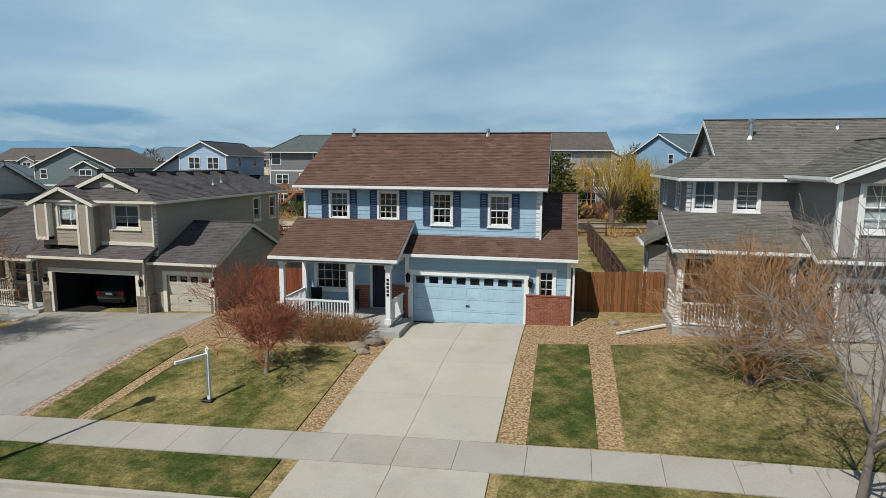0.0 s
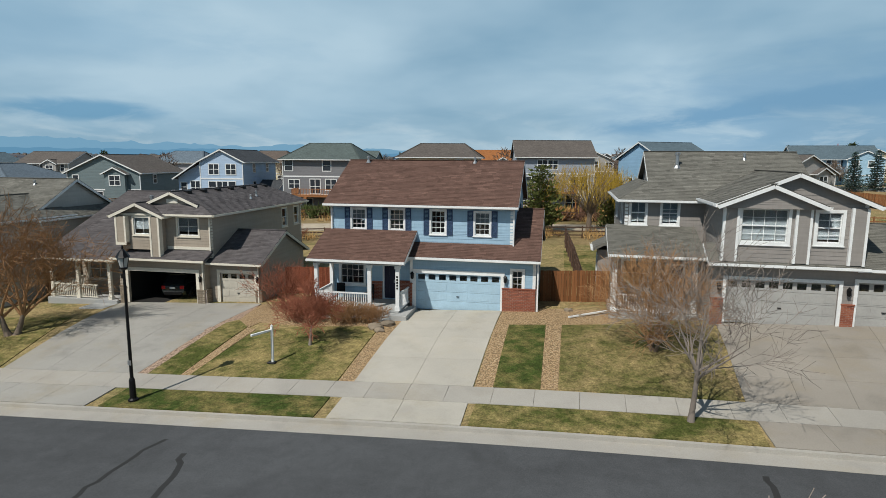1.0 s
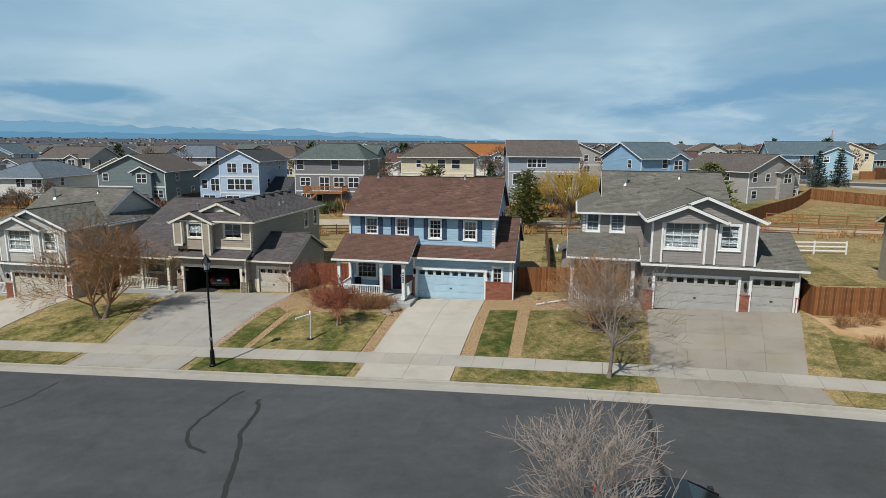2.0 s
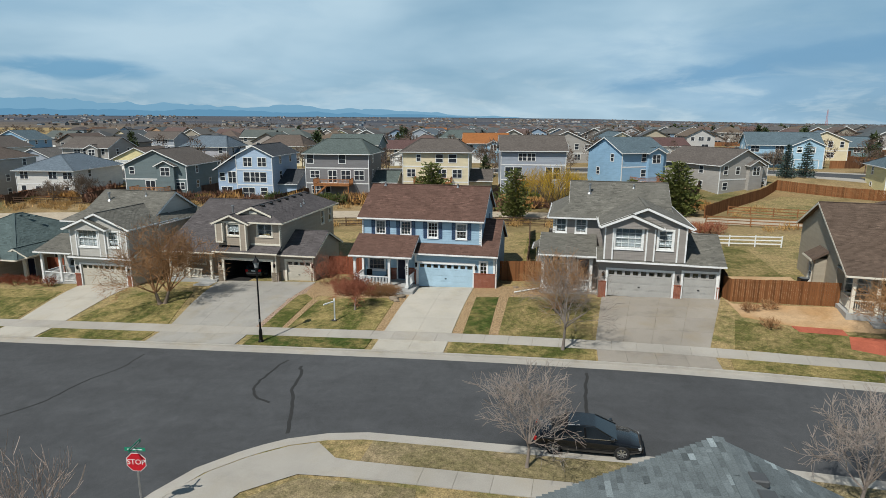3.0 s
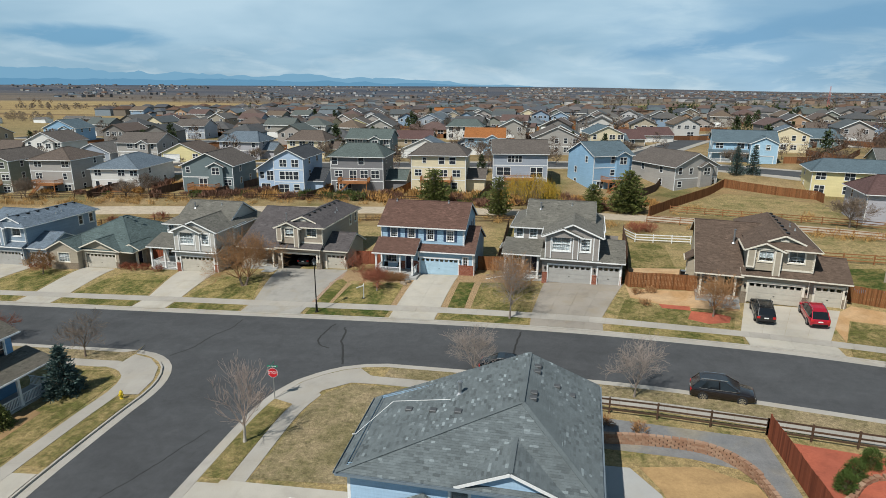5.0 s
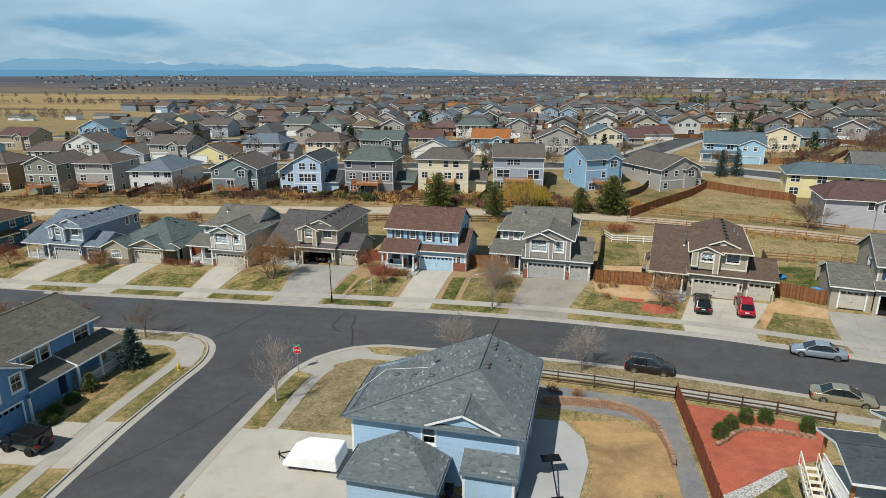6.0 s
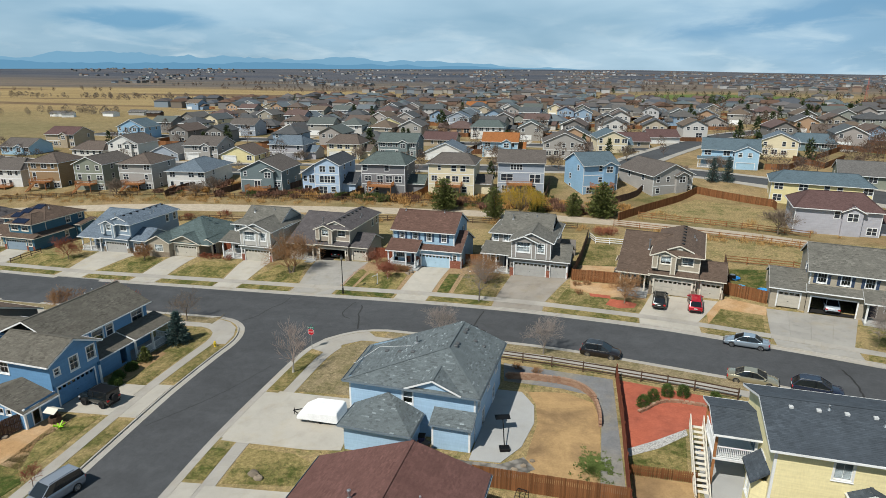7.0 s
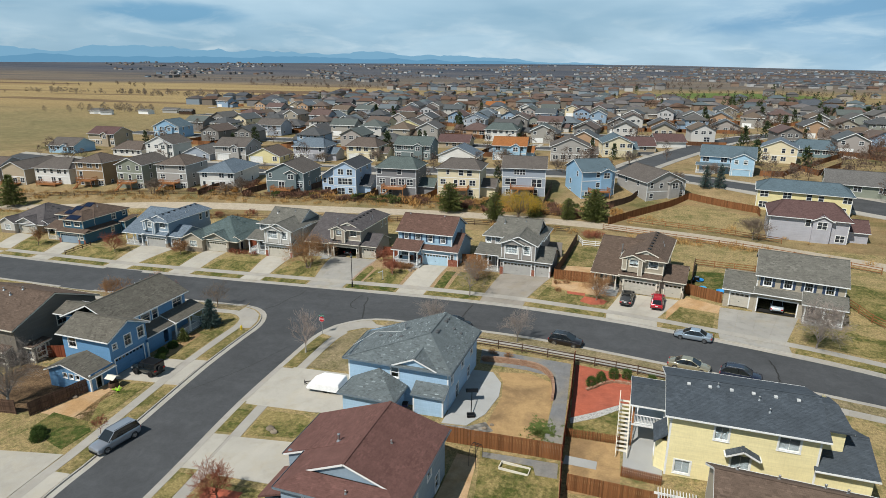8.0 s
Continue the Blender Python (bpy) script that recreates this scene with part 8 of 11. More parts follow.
# single houses that stand out in the town
row_house(-188, 132, 4, 14, 11, 2, "blue", "blue", "gable_y", bay=True)
row_house(-146, 156, 4, 13, 11, 2, "bluegrey", "taupe", "gable_x", garage=True)
row_house(-78.5, 174, 5, 12, 11, 2, "yellow", "taupe", "gable_y")
row_house(-30.3, 163, 5, 14, 11, 2, "white", "green", "hip")
row_house(-43.4, 136, 5, 13, 11, 1, "tan", "maroon", "gable_x")
row_house(-55.8, 214, 5, 12, 11, 2, "bluegrey", "steel", "gable_y", bay=True)
row_house(-76, 340, 5, 14, 12, 2, "ochre", "orange", "gable_x")
solar_house = row_house(108, 190, -12, 17, 13, 1, "tan", "brown", "gable_x", garage=True)
pv = plain("roof_solar", (0.012, 0.016, 0.04), 0.15, 0.2)
for i in range(5):
    for j in range(3):
        bm = bmesh.new()
        beam(bm, (7.0 + 1.75 * i, 0.6 + 1.75 * j, 2.92 + 0.45 * (0.6 + 1.75 * j)), (8.65 + 1.75 * i, 0.6 + 1.75 * j, 2.92 + 0.45 * (0.6 + 1.75 * j)), 1.8, 0.06, (0, -0.41, 0.912))
        solar_house.add("solar_panel", bm, pv, None, "dark blue solar panel")


# a set of types, repeated over the town with each copy's own paint
def paint_set(name, tones, flat):
    s = Net(name, 0.7, spec=0.2)
    k = len(tones)
    c = s.ramp(s.each(), *[(i / k, t) for i, t in enumerate(tones)], step=True)
    if flat:
        s.colour(s.mix(0.25, c, s.mix(s.noise(0.8, 5), (0.03, 0.03, 0.03), (0.3, 0.29, 0.27))))
    else:
        s.colour(c)
        saw = s.math("FRACT", s.math("DIVIDE", s.axis(2), 0.25))
        s.bump(saw, 0.4, 0.02)
    return s.m


TOWN_WALL = paint_set("town_siding", [(0.31, 0.295, 0.27), (0.24, 0.27, 0.31), (0.40, 0.35, 0.27), (0.19, 0.18, 0.17), (0.50, 0.49, 0.47), (0.30, 0.27, 0.22), (0.24, 0.33, 0.44), (0.60, 0.52, 0.36), (0.33, 0.30, 0.28), (0.24, 0.25, 0.22), (0.38, 0.25, 0.16), (0.42, 0.42, 0.43)], False)
TOWN_ROOF = paint_set("town_shingles", [(0.08, 0.075, 0.072), (0.06, 0.075, 0.085), (0.10, 0.065, 0.05), (0.095, 0.09, 0.085), (0.10, 0.052, 0.045), (0.11, 0.14, 0.165), (0.06, 0.06, 0.065), (0.075, 0.095, 0.09), (0.05, 0.055, 0.062), (0.12, 0.08, 0.05)], True)


def simple_house(kind):
    """A far house of few parts: walls, roof with trim, windows, garage door."""
    w, d, floors, style = [(11, 11, 2, "hip"), (10, 12, 2, "gable_y"), (12, 10, 2, "gable_x"), (13, 11, 1, "gable_y"), (14, 11, 1, "hip"), (9.5, 13, 2, "gable_y")][kind]
    h = House("town_house", "two-storey suburban house among others in rows" if floors > 1 else "single-storey suburban house among others in rows", 0, 0, 0, 0, TOWN_WALL, WHITE, TOWN_ROOF, tabs=False, group="houses of the town")
    top = floors * 2.7
    pitch = 0.5
    bm = bmesh.new()
    box(bm, 0, w, 0, d, -1.5, top)
    if kind % 2 == 0:
        box(bm, w - 0.1, w + 3.6, 1.5, d - 2, -1.5, 2.8)
    rise = (w if style == "gable_y" else d) / 2 * pitch
    if style == "gable_y":
        for v in (0.0, d):
            bm.faces.new([bm.verts.new(p) for p in ((0, v, top), (w, v, top), (w / 2, v, top + rise))])
    if style == "gable_x":
        for u in (0.0, w):
            bm.faces.new([bm.verts.new(p) for p in ((u, 0, top), (u, d, top), (u, d / 2, top + rise))])
    h.add("wall", bm, TOWN_WALL)
    bm = bmesh.new()
    o = 0.5
    lo = top - o * pitch

    def plane(*pts):
        up = [bm.verts.new(p) for p in pts]
        dn = [bm.verts.new((p[0], p[1], p[2] - 0.2)) for p in pts]
        bm.faces.new(up), bm.faces.new(dn[::-1])
        for i in range(len(up)):
            j = (i + 1) % len(up)
            bm.faces.new((up[j], up[i], dn[i], dn[j]))

    if style == "hip":
        hh = (d + 2 * o) / 2
        A, B, C, D = (-o, -o, lo), (w + o, -o, lo), (w + o, d + o, lo), (-o, d + o, lo)
        e, f = (-o + hh - 0.01, d / 2, lo + hh * pitch), (w + o - hh + 0.01, d / 2, lo + hh * pitch)
        if e[0] > f[0]:
            e = f = (w / 2, d / 2, lo + hh * pitch)
            plane(A, B, e), plane(B, C, e), plane(C, D, e), plane(D, A, e)
        else:
            plane(A, B, f, e), plane(B, C, f), plane(C, D, e, f), plane(D, A, e)
    elif style == "gable_y":
        plane((w + o, -o, lo), (w + o, d + o, lo), (w / 2, d + o, top + rise), (w / 2, -o, top + rise))
        plane((-o, d + o, lo), (-o, -o, lo), (w / 2, -o, top + rise), (w / 2, d + o, top + rise))
    else:
        plane((-o, -o, lo), (w + o, -o, lo), (w + o, d / 2, top + rise), (-o, d / 2, top + rise))
        plane((w + o, d + o, lo), (-o, d + o, lo), (-o, d / 2, top + rise), (w + o, d / 2, top + rise))
    if kind % 2 == 0:
        plane((w - 0.1, 1.1, 2.7), (w + 3.9, 1.1, 2.7), (w + 3.9, d / 2, 4.2), (w - 0.1, d / 2, 4.2))
        plane((w + 3.9, d - 1.6, 2.7), (w - 0.1, d - 1.6, 2.7), (w - 0.1, d / 2, 4.2), (w + 3.9, d / 2, 4.2))
    h.add("roof", bm, TOWN_ROOF)
    bm = bmesh.new()
    for p, q in (((-o, -o, lo - 0.1), (w + o, -o, lo - 0.1)),) if style != "gable_y" else (((-o, -o - 0.02, lo - 0.08), (w / 2, -o - 0.02, top + rise - 0.08)), ((w + o, -o - 0.02, lo - 0.08), (w / 2, -o - 0.02, top + rise - 0.08))):
        beam(bm, p, q, 0.12, 0.26)
    h.add("trim", bm, WHITE)
    fronts = [(1.2, 2.4), (w - 3.2, w - 1.8)] if floors > 1 else [(w - 3.4, w - 1.8)]
    for u0, u1 in fronts:
        lite_window(h, (0, 0), (w, 0), (u0, u1, top - 1.8, top - 0.5))
    lite_window(h, (w, 0), (w, d), (d * 0.6, d * 0.6 + 1.0, top - 1.8, top - 0.5))
    lite_window(h, (0, d), (0, 0), (d * 0.3, d * 0.3 + 1.0, top - 1.8, top - 0.5))
    for u0, u1 in [(1.4, 2.6), (w / 2 - 0.9, w / 2 + 0.9), (w - 2.8, w - 1.6)][:1 + floors]:
        lite_window(h, (w, d), (0, d), (u0, u1, top - 1.9, top - 0.6))
    lite_window(h, (w, d), (0, d), (w - 4.6, w - 2.2, 0.3, 2.2))
    bm = bmesh.new()
    h.bar(bm, (0, 0), (w, 0), 0.8, 5.4, 0, 2.2, 0.0, 0.06)
    h.add("garage_door", bm, WHITE)
    return h


kinds = [simple_house(i) for i in range(6)]
town = random.Random(11)
used = set()


plots = []


def settle(x, y, turn, back):
    k = town.randrange(6)
    m = pose(x, y, float(ground_z(x, y)) + town.uniform(-0.2, 0.5), 0, 0, turn)
    if back:
        m = m @ pose(12, 11, 0, 0, 0, 180)
    if k not in used:
        used.add(k)
        kinds[k].root.matrix_world = m
    else:
        copy_thing(kinds[k].root, m)


def west_edge(y):
    return float(np.interp(y, [90, 140, 215, 260, 300, 350, 420, 520], [-196, -192, -203, -215, -260, -372, -380, -340]))


def east_edge(y):
    return 95 + 0.42 * (y - 100)


for i, y in enumerate((128, 158, 182, 212, 236, 266, 290, 320)):
    x = west_edge(y) + town.uniform(0, 8)
    while x < east_edge(y):
        bend = 0.00018 * (x + 60) ** 2 * (-1 if i % 4 < 2 else 1) * 0.4
        free = all(abs(x + 6 - a) > 14.5 or abs(y + 5 - b) > 15 for a, b in taken)
        nearby = 30 < x < 110 and abs(x - (46 + 0.5 * (y - 130))) < 15
        early = y < 150 and (-12 < x < 60 or 75 < x < 140)
        if free and not nearby and not early and town.random() < 0.9:
            plots.append((x, y, i))
            taken.append((x + 6, y + 5))
            settle(x + town.uniform(-1, 1), y + town.uniform(-3, 3) + bend, town.uniform(-9, 9), i % 2 == 0)
        x += town.uniform(15.0, 18.5)

# board fences and concrete drives round the town's houses, each kind in one mass
fv, ff, dv, df = [], [], [], []


def plank(p, q):
    k = len(fv)
    n = Vector((q[1] - p[1], p[0] - q[0])).normalized() * 0.03
    for c in (p, q):
        z = float(ground_z(*c))
        for s in (1, -1):
            fv.extend([(c[0] + n.x * s, c[1] + n.y * s, z - 0.1), (c[0] + n.x * s, c[1] + n.y * s, z + 1.75)])
    ff.extend([(k, k + 4, k + 5, k + 1), (k + 2, k + 3, k + 7, k + 6), (k + 1, k + 5, k + 7, k + 3)])


for px, py, row in plots:
    deep = py + 19 + town.uniform(-1, 1)
    if row % 2:
        for j in range(6):
            plank((px - 3 + 3 * j, deep), (px + 3 * j, deep))
        k = len(dv)
        for a, b in ((0.6, -10.5), (5.6, -10.5), (5.6, -0.1), (0.6, -0.1)):
            dv.append((px + a, py + b, float(ground_z(px + a, py + b)) + 0.19))
        df.append((k, k + 1, k + 2, k + 3))
    for j in range(3 if row % 2 else 4):
        y = py + (7 + 4 * j if row % 2 else -11 + 4 * j)
        plank((px - 3, y), (px - 3, y + 4))
    if not row % 2:
        for j in range(6):
            plank((px - 3 + 3 * j, py - 11), (px + 3 * j, py - 11))
for line in ([(72.5, 100.8), (79, 101.4), (88, 118), (98, 135), (107.6, 151.7)], [(84.7, 121.2), (89.5, 106.3), (100.5, 125.8)], [(94.8, 145.7), (105, 158.4), (116, 148)], [(112, 182), (122, 176), (116, 147), (128, 140)], [(92, 92), (104, 100), (112, 116), (126, 108)]):
    run = dense(line, 3.0)
    for p, q in zip(run, run[1:]):
        plank(tuple(p), tuple(q))
fence_mat = Net("town_fence_wood", 0.9, spec=0.1)
fence_mat.colour(fence_mat.shade(fence_mat.ramp(fence_mat.island(), (0, (0.10, 0.05, 0.028)), (0.5, (0.19, 0.085, 0.04)), (1, (0.26, 0.12, 0.055))), fence_mat.grain(4, 4, stretch=(1, 1, 0.1)), 0.7, 1.25))
tagged(raw("town_fencing", fv, ff, fence_mat.m), "brown board fencing between the far back yards", "fencing", kind="stuff")
tagged(raw("town_paving", dv, df, CONC), "pale concrete drives before the far houses", "driveway", kind="structure")

# farther roofs run together into one mass of small blocks
verts, faces, mats = [], [], []
for y in list(range(346, 470, 29)) + list(range(470, 1500, 30)) + list(range(1500, 3600, 60)):
    x = west_edge(y) if y < 700 else -480.0 if y < 1100 else -1.1 * y
    while x < 120 + 0.5 * y:
        x += town.uniform(14, 24)
        cx, cy = x + town.uniform(-4, 4), y + town.uniform(-11, 11)
        thick = noise.noise((cx * 0.004, cy * 0.004, 2.0))
        park = 50 < cx < 420 and 470 < cy < 960
        if town.random() < 0.14 or (y > 600 and thick < 0.0) or (y > 1000 and thick < 0.12) or (park and town.random() < 0.86) or (y > 1000 and x < -300 and (thick < 0.2 or town.random() < 0.6)):
            continue
        w, d, t = town.uniform(10, 15), town.uniform(9, 13), town.choice((3.2, 5.6, 5.8))
        a = town.choice((0.0, 1.57)) + town.gauss(0, 0.2)
        ca, sa = math.cos(a), math.sin(a)
        z = float(ground_z(cx, cy)) - 0.5 + 38.0 * float(sm(1400, 4700, math.hypot(cx, cy)) * (1 - sm(-0.15, 0.45, math.atan2(cx, cy))))
        k = len(verts)
        spin = lambda p, q, v: (cx + p * ca - q * sa, cy + p * sa + q * ca, v)
        for p, q in ((-w, -d), (w, -d), (w, d), (-w, d)):
            verts += [spin(p / 2, q / 2, z), spin(p / 2, q / 2, z + t + 0.5)]
        for p, q in ((-w - 1, -d - 1), (w + 1, -d - 1), (w + 1, d + 1), (-w - 1, d + 1)):
            verts.append(spin(p / 2, q / 2, z + t + 0.4))
        run = town.choice((0.2, 0.3, 0.5))
        verts += [spin(-w * run, 0, z + t + 2.7), spin(w * run, 0, z + t + 2.7)]
        faces += [(k, k + 2, k + 3, k + 1), (k + 2, k + 4, k + 5, k + 3), (k + 4, k + 6, k + 7, k + 5), (k + 6, k, k + 1, k + 7)]
        mats += [0] * 4
        e = k + 8
        faces += [(e, e + 1, e + 5, e + 4), (e + 1, e + 2, e + 5), (e + 2, e + 3, e + 4, e + 5), (e + 3, e, e + 4)]
        mats += [1] * 4


def island_paint(name, tones):
    s = Net(name, 0.85, spec=0.1)
    k = len(tones)
    s.colour(s.ramp(s.island(), *[(i / k, t) for i, t in enumerate(tones)], step=True))
    return s.m


far_town = raw("distant_houses", verts, faces, island_paint("distant_walls", [(0.30, 0.285, 0.27), (0.21, 0.205, 0.205), (0.34, 0.31, 0.27), (0.46, 0.46, 0.46), (0.21, 0.255, 0.30), (0.25, 0.18, 0.135), (0.14, 0.13, 0.125), (0.18, 0.155, 0.13)]))
far_town.data.materials.append(island_paint("distant_roofs", [(0.10, 0.095, 0.095), (0.085, 0.095, 0.11), (0.125, 0.085, 0.07), (0.14, 0.13, 0.13), (0.085, 0.075, 0.075), (0.075, 0.08, 0.09), (0.10, 0.125, 0.135), (0.12, 0.075, 0.055)]))
for p, m in zip(far_town.data.polygons, mats):
    p.material_index = m
tagged(far_town, "mass of distant suburban roofs and walls", "houses", kind="stuff")

# farm sheds at the edge of the field
for px, py, w, d, turn, tone in ((-330, 223, 9, 6, 10, WHITE), (-300, 236, 10, 5, -8, WHITE), (-292, 250, 12, 6, 5, GARAGEGREY), (-272, 244, 9, 6, 15, OLDWOOD), (-316, 219, 7, 5, 30, WHITE)):
    h = House("farm_shed", "low pale farm shed beside a field", px, py, float(ground_z(px, py)), turn, tone, WHITE, R["grey"], tabs=False)
    walls(h, 0, w, 0, d, -0.5, 2.6, {"left": 2.6 + d * 0.2, "right": 2.6 + d * 0.2}), h.gable(0, w, 0, d, 2.62, 0.4, "x", 0.3, 0.3)

# streets between the rows, and the trail
for line, half in (([(-200, 68), (-150, 66), (-107, 71), (-83, 73), (-10, 85), (16, 89), (44, 93), (68, 80), (89, 70), (130, 50)], 4.6), ([(33, 95), (41, 120), (60, 165), (77, 198), (106, 231), (150, 270)], 4.6), ([(-215, 145), (-100, 143), (0, 146), (42, 142)], 4.5), ([(-240, 197), (-100, 197), (60, 197)], 4.5), ([(-260, 251), (-100, 251), (86, 251)], 4.5), ([(-270, 305), (0, 305), (110, 305)], 4.5)):
    ribbon("street", flowing(line, 6), half, -half, ROADM, 0.12, 0.2, label="grey asphalt street among far houses", category="street", kind="structure")
    for s in (1, -1):
        a, b = s * (half + 0.1), s * (half + 2.6)
        ribbon("pavement", flowing(line, 6), max(a, b), min(a, b), WALKC, 0.15, 0.2, label="pale concrete sidewalk along a far street", category="sidewalk", kind="structure")
TRAIL = flowing([(-200, 8), (-137, 18), (-86, 29.5), (-36, 34.5), (8, 37), (46, 32), (68, 22.5), (90, 12), (140, -12)], 3)
ribbon("trail", TRAIL, 2.4, -2.4, TRAILM, 0.07, 0.1, label="pale gravel walking trail behind the yards", category="trail", kind="structure")

# mountains on the western horizon, two hazy ranges one behind the other
def mountains(r, height, base, seed, colour, label):
    mv, mf = [], []
    N = 260
    for i in range(N + 1):
        k = i / N
        az = radians(-66 + 80 * k)
        fade = float(1 - sm(0.36, 0.98, k))
        tall = height * fade + 0.34 * height * noise.fractal((k * 22 + seed, 0.3 + seed, 0), 0.62, 2.2, 6) * fade ** 0.7
        x, y = 20 + r * math.sin(az), r * math.cos(az) - 60
        mv.extend([(x, y, -60.0), (x, y, base + tall - 45 * (1 - fade) ** 3)])
        if i:
            a = 2 * i
            mf.append((a - 2, a, a + 1, a - 1))
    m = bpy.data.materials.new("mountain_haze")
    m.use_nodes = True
    # flat backdrop: the haze colour is emitted, sun and shade don't act on it
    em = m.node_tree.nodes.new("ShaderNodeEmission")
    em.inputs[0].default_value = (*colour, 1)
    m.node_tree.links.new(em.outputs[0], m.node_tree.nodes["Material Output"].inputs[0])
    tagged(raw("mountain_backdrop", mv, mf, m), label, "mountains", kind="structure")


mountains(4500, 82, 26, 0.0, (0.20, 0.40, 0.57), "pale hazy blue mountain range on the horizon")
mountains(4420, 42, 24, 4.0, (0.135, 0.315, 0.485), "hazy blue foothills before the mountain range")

# ---- trees and shrubs ----
class Twigs:
    """Collects tapered limbs into one mesh."""

    def __init__(self, seed):
        self.v, self.f, self.rng = [], [], random.Random(seed)

    def limb(self, p, q, r0, r1, n):
        d = (q - p).normalized()
        s = d.orthogonal().normalized()
        t = d.cross(s)
        k = len(self.v)
        for c, r in ((p, r0), (q, r1)):
            for i in range(n):
                a = 2 * math.pi * i / n
                w = c + (s * math.cos(a) + t * math.sin(a)) * r
                self.v.append((w.x, w.y, w.z))
        for i in range(n):
            j = (i + 1) % n
            self.f.append((k + i, k + j, k + n + j, k + n + i))

    def grow(self, p, d, length, r, level, most, up=0.12, fan=(28, 58), kids=(3, 5), wig=0.16, thin=0.011):
        rng = self.rng
        segs = 3 if level < most else 2
        q = p.copy()
        d = d.copy()
        for s in range(segs):
            d = (d + Vector((rng.uniform(-wig, wig), rng.uniform(-wig, wig), rng.uniform(-wig, wig) * 0.6 + up * 0.5))).normalized()
            e = q + d * length / segs
            ra, rb = r * (1 - 0.28 * s), r * (1 - 0.28 * (s + 1))
            self.limb(q, e, max(ra, thin), max(rb, thin * 0.8), 6 if r > 0.05 else 4 if r > 0.02 else 3)
            q = e
            if level < most and (s > 0 or level > 0):
                for i in range(rng.randint(*kids) if s == segs - 1 else rng.randint(1, max(1, kids[0] - 1))):
                    a = radians(rng.uniform(*fan))
                    side = d.orthogonal().normalized()
                    side.rotate(Matrix.Rotation(rng.uniform(0, 2 * math.pi), 3, d))
                    self.grow(q, (d * math.cos(a) + side * math.sin(a)).normalized(), length * rng.uniform(0.55, 0.78), max(rb * 0.62, thin), level + 1, most, up, fan, kids, wig, thin)


def bare_tree(name, label, x, y, trunk_h, limb, r, wood_m, twig_m, seed, most=4, stems=1, kids=(3, 5), fan=(28, 58), up=0.12, lean=0.06, category="tree", thin=0.011, group=""):
    """A leafless tree: a trunk, then limbs that fork down to twigs."""
    root = thing(name, Matrix.Translation((x, y, float(ground_z(x, y)))), label, category, group)
    rng = random.Random(seed)
    trunk, crown = Twigs(seed), Twigs(seed + 1)
    for s in range(stems):
        tilt = lean if stems == 1 else 0.35
        a = 2 * math.pi * s / max(stems, 1) + rng.uniform(0, 1)
        d = Vector((math.cos(a) * tilt, math.sin(a) * tilt, 1)).normalized()
        p = Vector((0, 0, -0.1)) + Vector((math.cos(a), math.sin(a), 0)) * (0.0 if stems == 1 else r)
        for i in range(4):
            q = p + d * (trunk_h + 0.1) / 4
            flare = 1.35 if i == 0 else 1.0
            trunk.limb(p, q, r * (1 - 0.1 * i) * flare, r * (1 - 0.1 * (i + 1)), 9)
            p = q
            d = (d + Vector((rng.uniform(-0.07, 0.07), rng.uniform(-0.07, 0.07), 0.02))).normalized()
        n = rng.randint(5, 7) if stems == 1 else 4
        for i in range(n):
            b = 2 * math.pi * i / n + rng.uniform(-0.4, 0.4)
            w = radians(rng.uniform(22, 62))
            crown.grow(p - d * rng.uniform(0, trunk_h * 0.25), Vector((math.cos(b) * math.sin(w), math.sin(b) * math.sin(w), math.cos(w))), limb * rng.uniform(0.8, 1.1), r * 0.5, 1, most, up, fan, kids, thin=thin)
        crown.grow(p, d, limb * 1.05, r * 0.6, 1, most, up, fan, kids, thin=thin)
    raw("trunk", trunk.v, trunk.f, wood_m, root, smooth=True)
    tagged(raw("crown", crown.v, crown.f, twig_m, root), kind="stuff")
    return root


def twig_shrub(name, label, x, y, h, w, twig_m, seed, stems=26, most=3, group="", z=None):
    """A rounded leafless shrub of many thin stems from one crown."""
    root = thing(name, Matrix.Translation((x, y, float(ground_z(x, y)) if z is None else z)), label, "shrub", group)
    t = Twigs(seed)
    for i in range(stems):
        a, b = t.rng.uniform(0, 2 * math.pi), math.sqrt(t.rng.random())
        foot = Vector((math.cos(a) * b * 0.25 * w, math.sin(a) * b * 0.25 * w, -0.03))
        d = Vector((math.cos(a) * b * 0.9, math.sin(a) * b * 0.9, 1.0 * h / w + 0.2)).normalized()
        t.grow(foot, d, h * t.rng.uniform(0.45, 0.62), 0.016, 1, most, 0.1, (18, 50), (2, 4), thin=0.008)
    tagged(raw("crown", t.v, t.f, twig_m, root), kind="stuff")
    return root


def tufts(verts, faces, rng, c, reach, size, n, flat=0.5, outward=None, wide=0.28):
    """Small leaf blades scattered round c."""
    for i in range(n):
        o = Vector((rng.gauss(0, 1), rng.gauss(0, 1), rng.gauss(0, flat))) * reach * 0.5
        p = c + o
        d = (outward if outward is not None else o).normalized() if (outward is not None or o.length > 1e-4) else Vector((0, 0, 1))
        d = (d + Vector((rng.uniform(-0.7, 0.7), rng.uniform(-0.7, 0.7), rng.uniform(-0.4, 0.6)))).normalized()
        s = d.orthogonal().normalized()
        s.rotate(Matrix.Rotation(rng.uniform(0, 6.28), 3, d))
        k = len(verts)
        l = size * rng.uniform(0.7, 1.4)
        for q in (p - s * l * wide, p + s * l * wide, p + d * l):
            verts.append((q.x, q.y, q.z))
        faces.append((k, k + 1, k + 2))


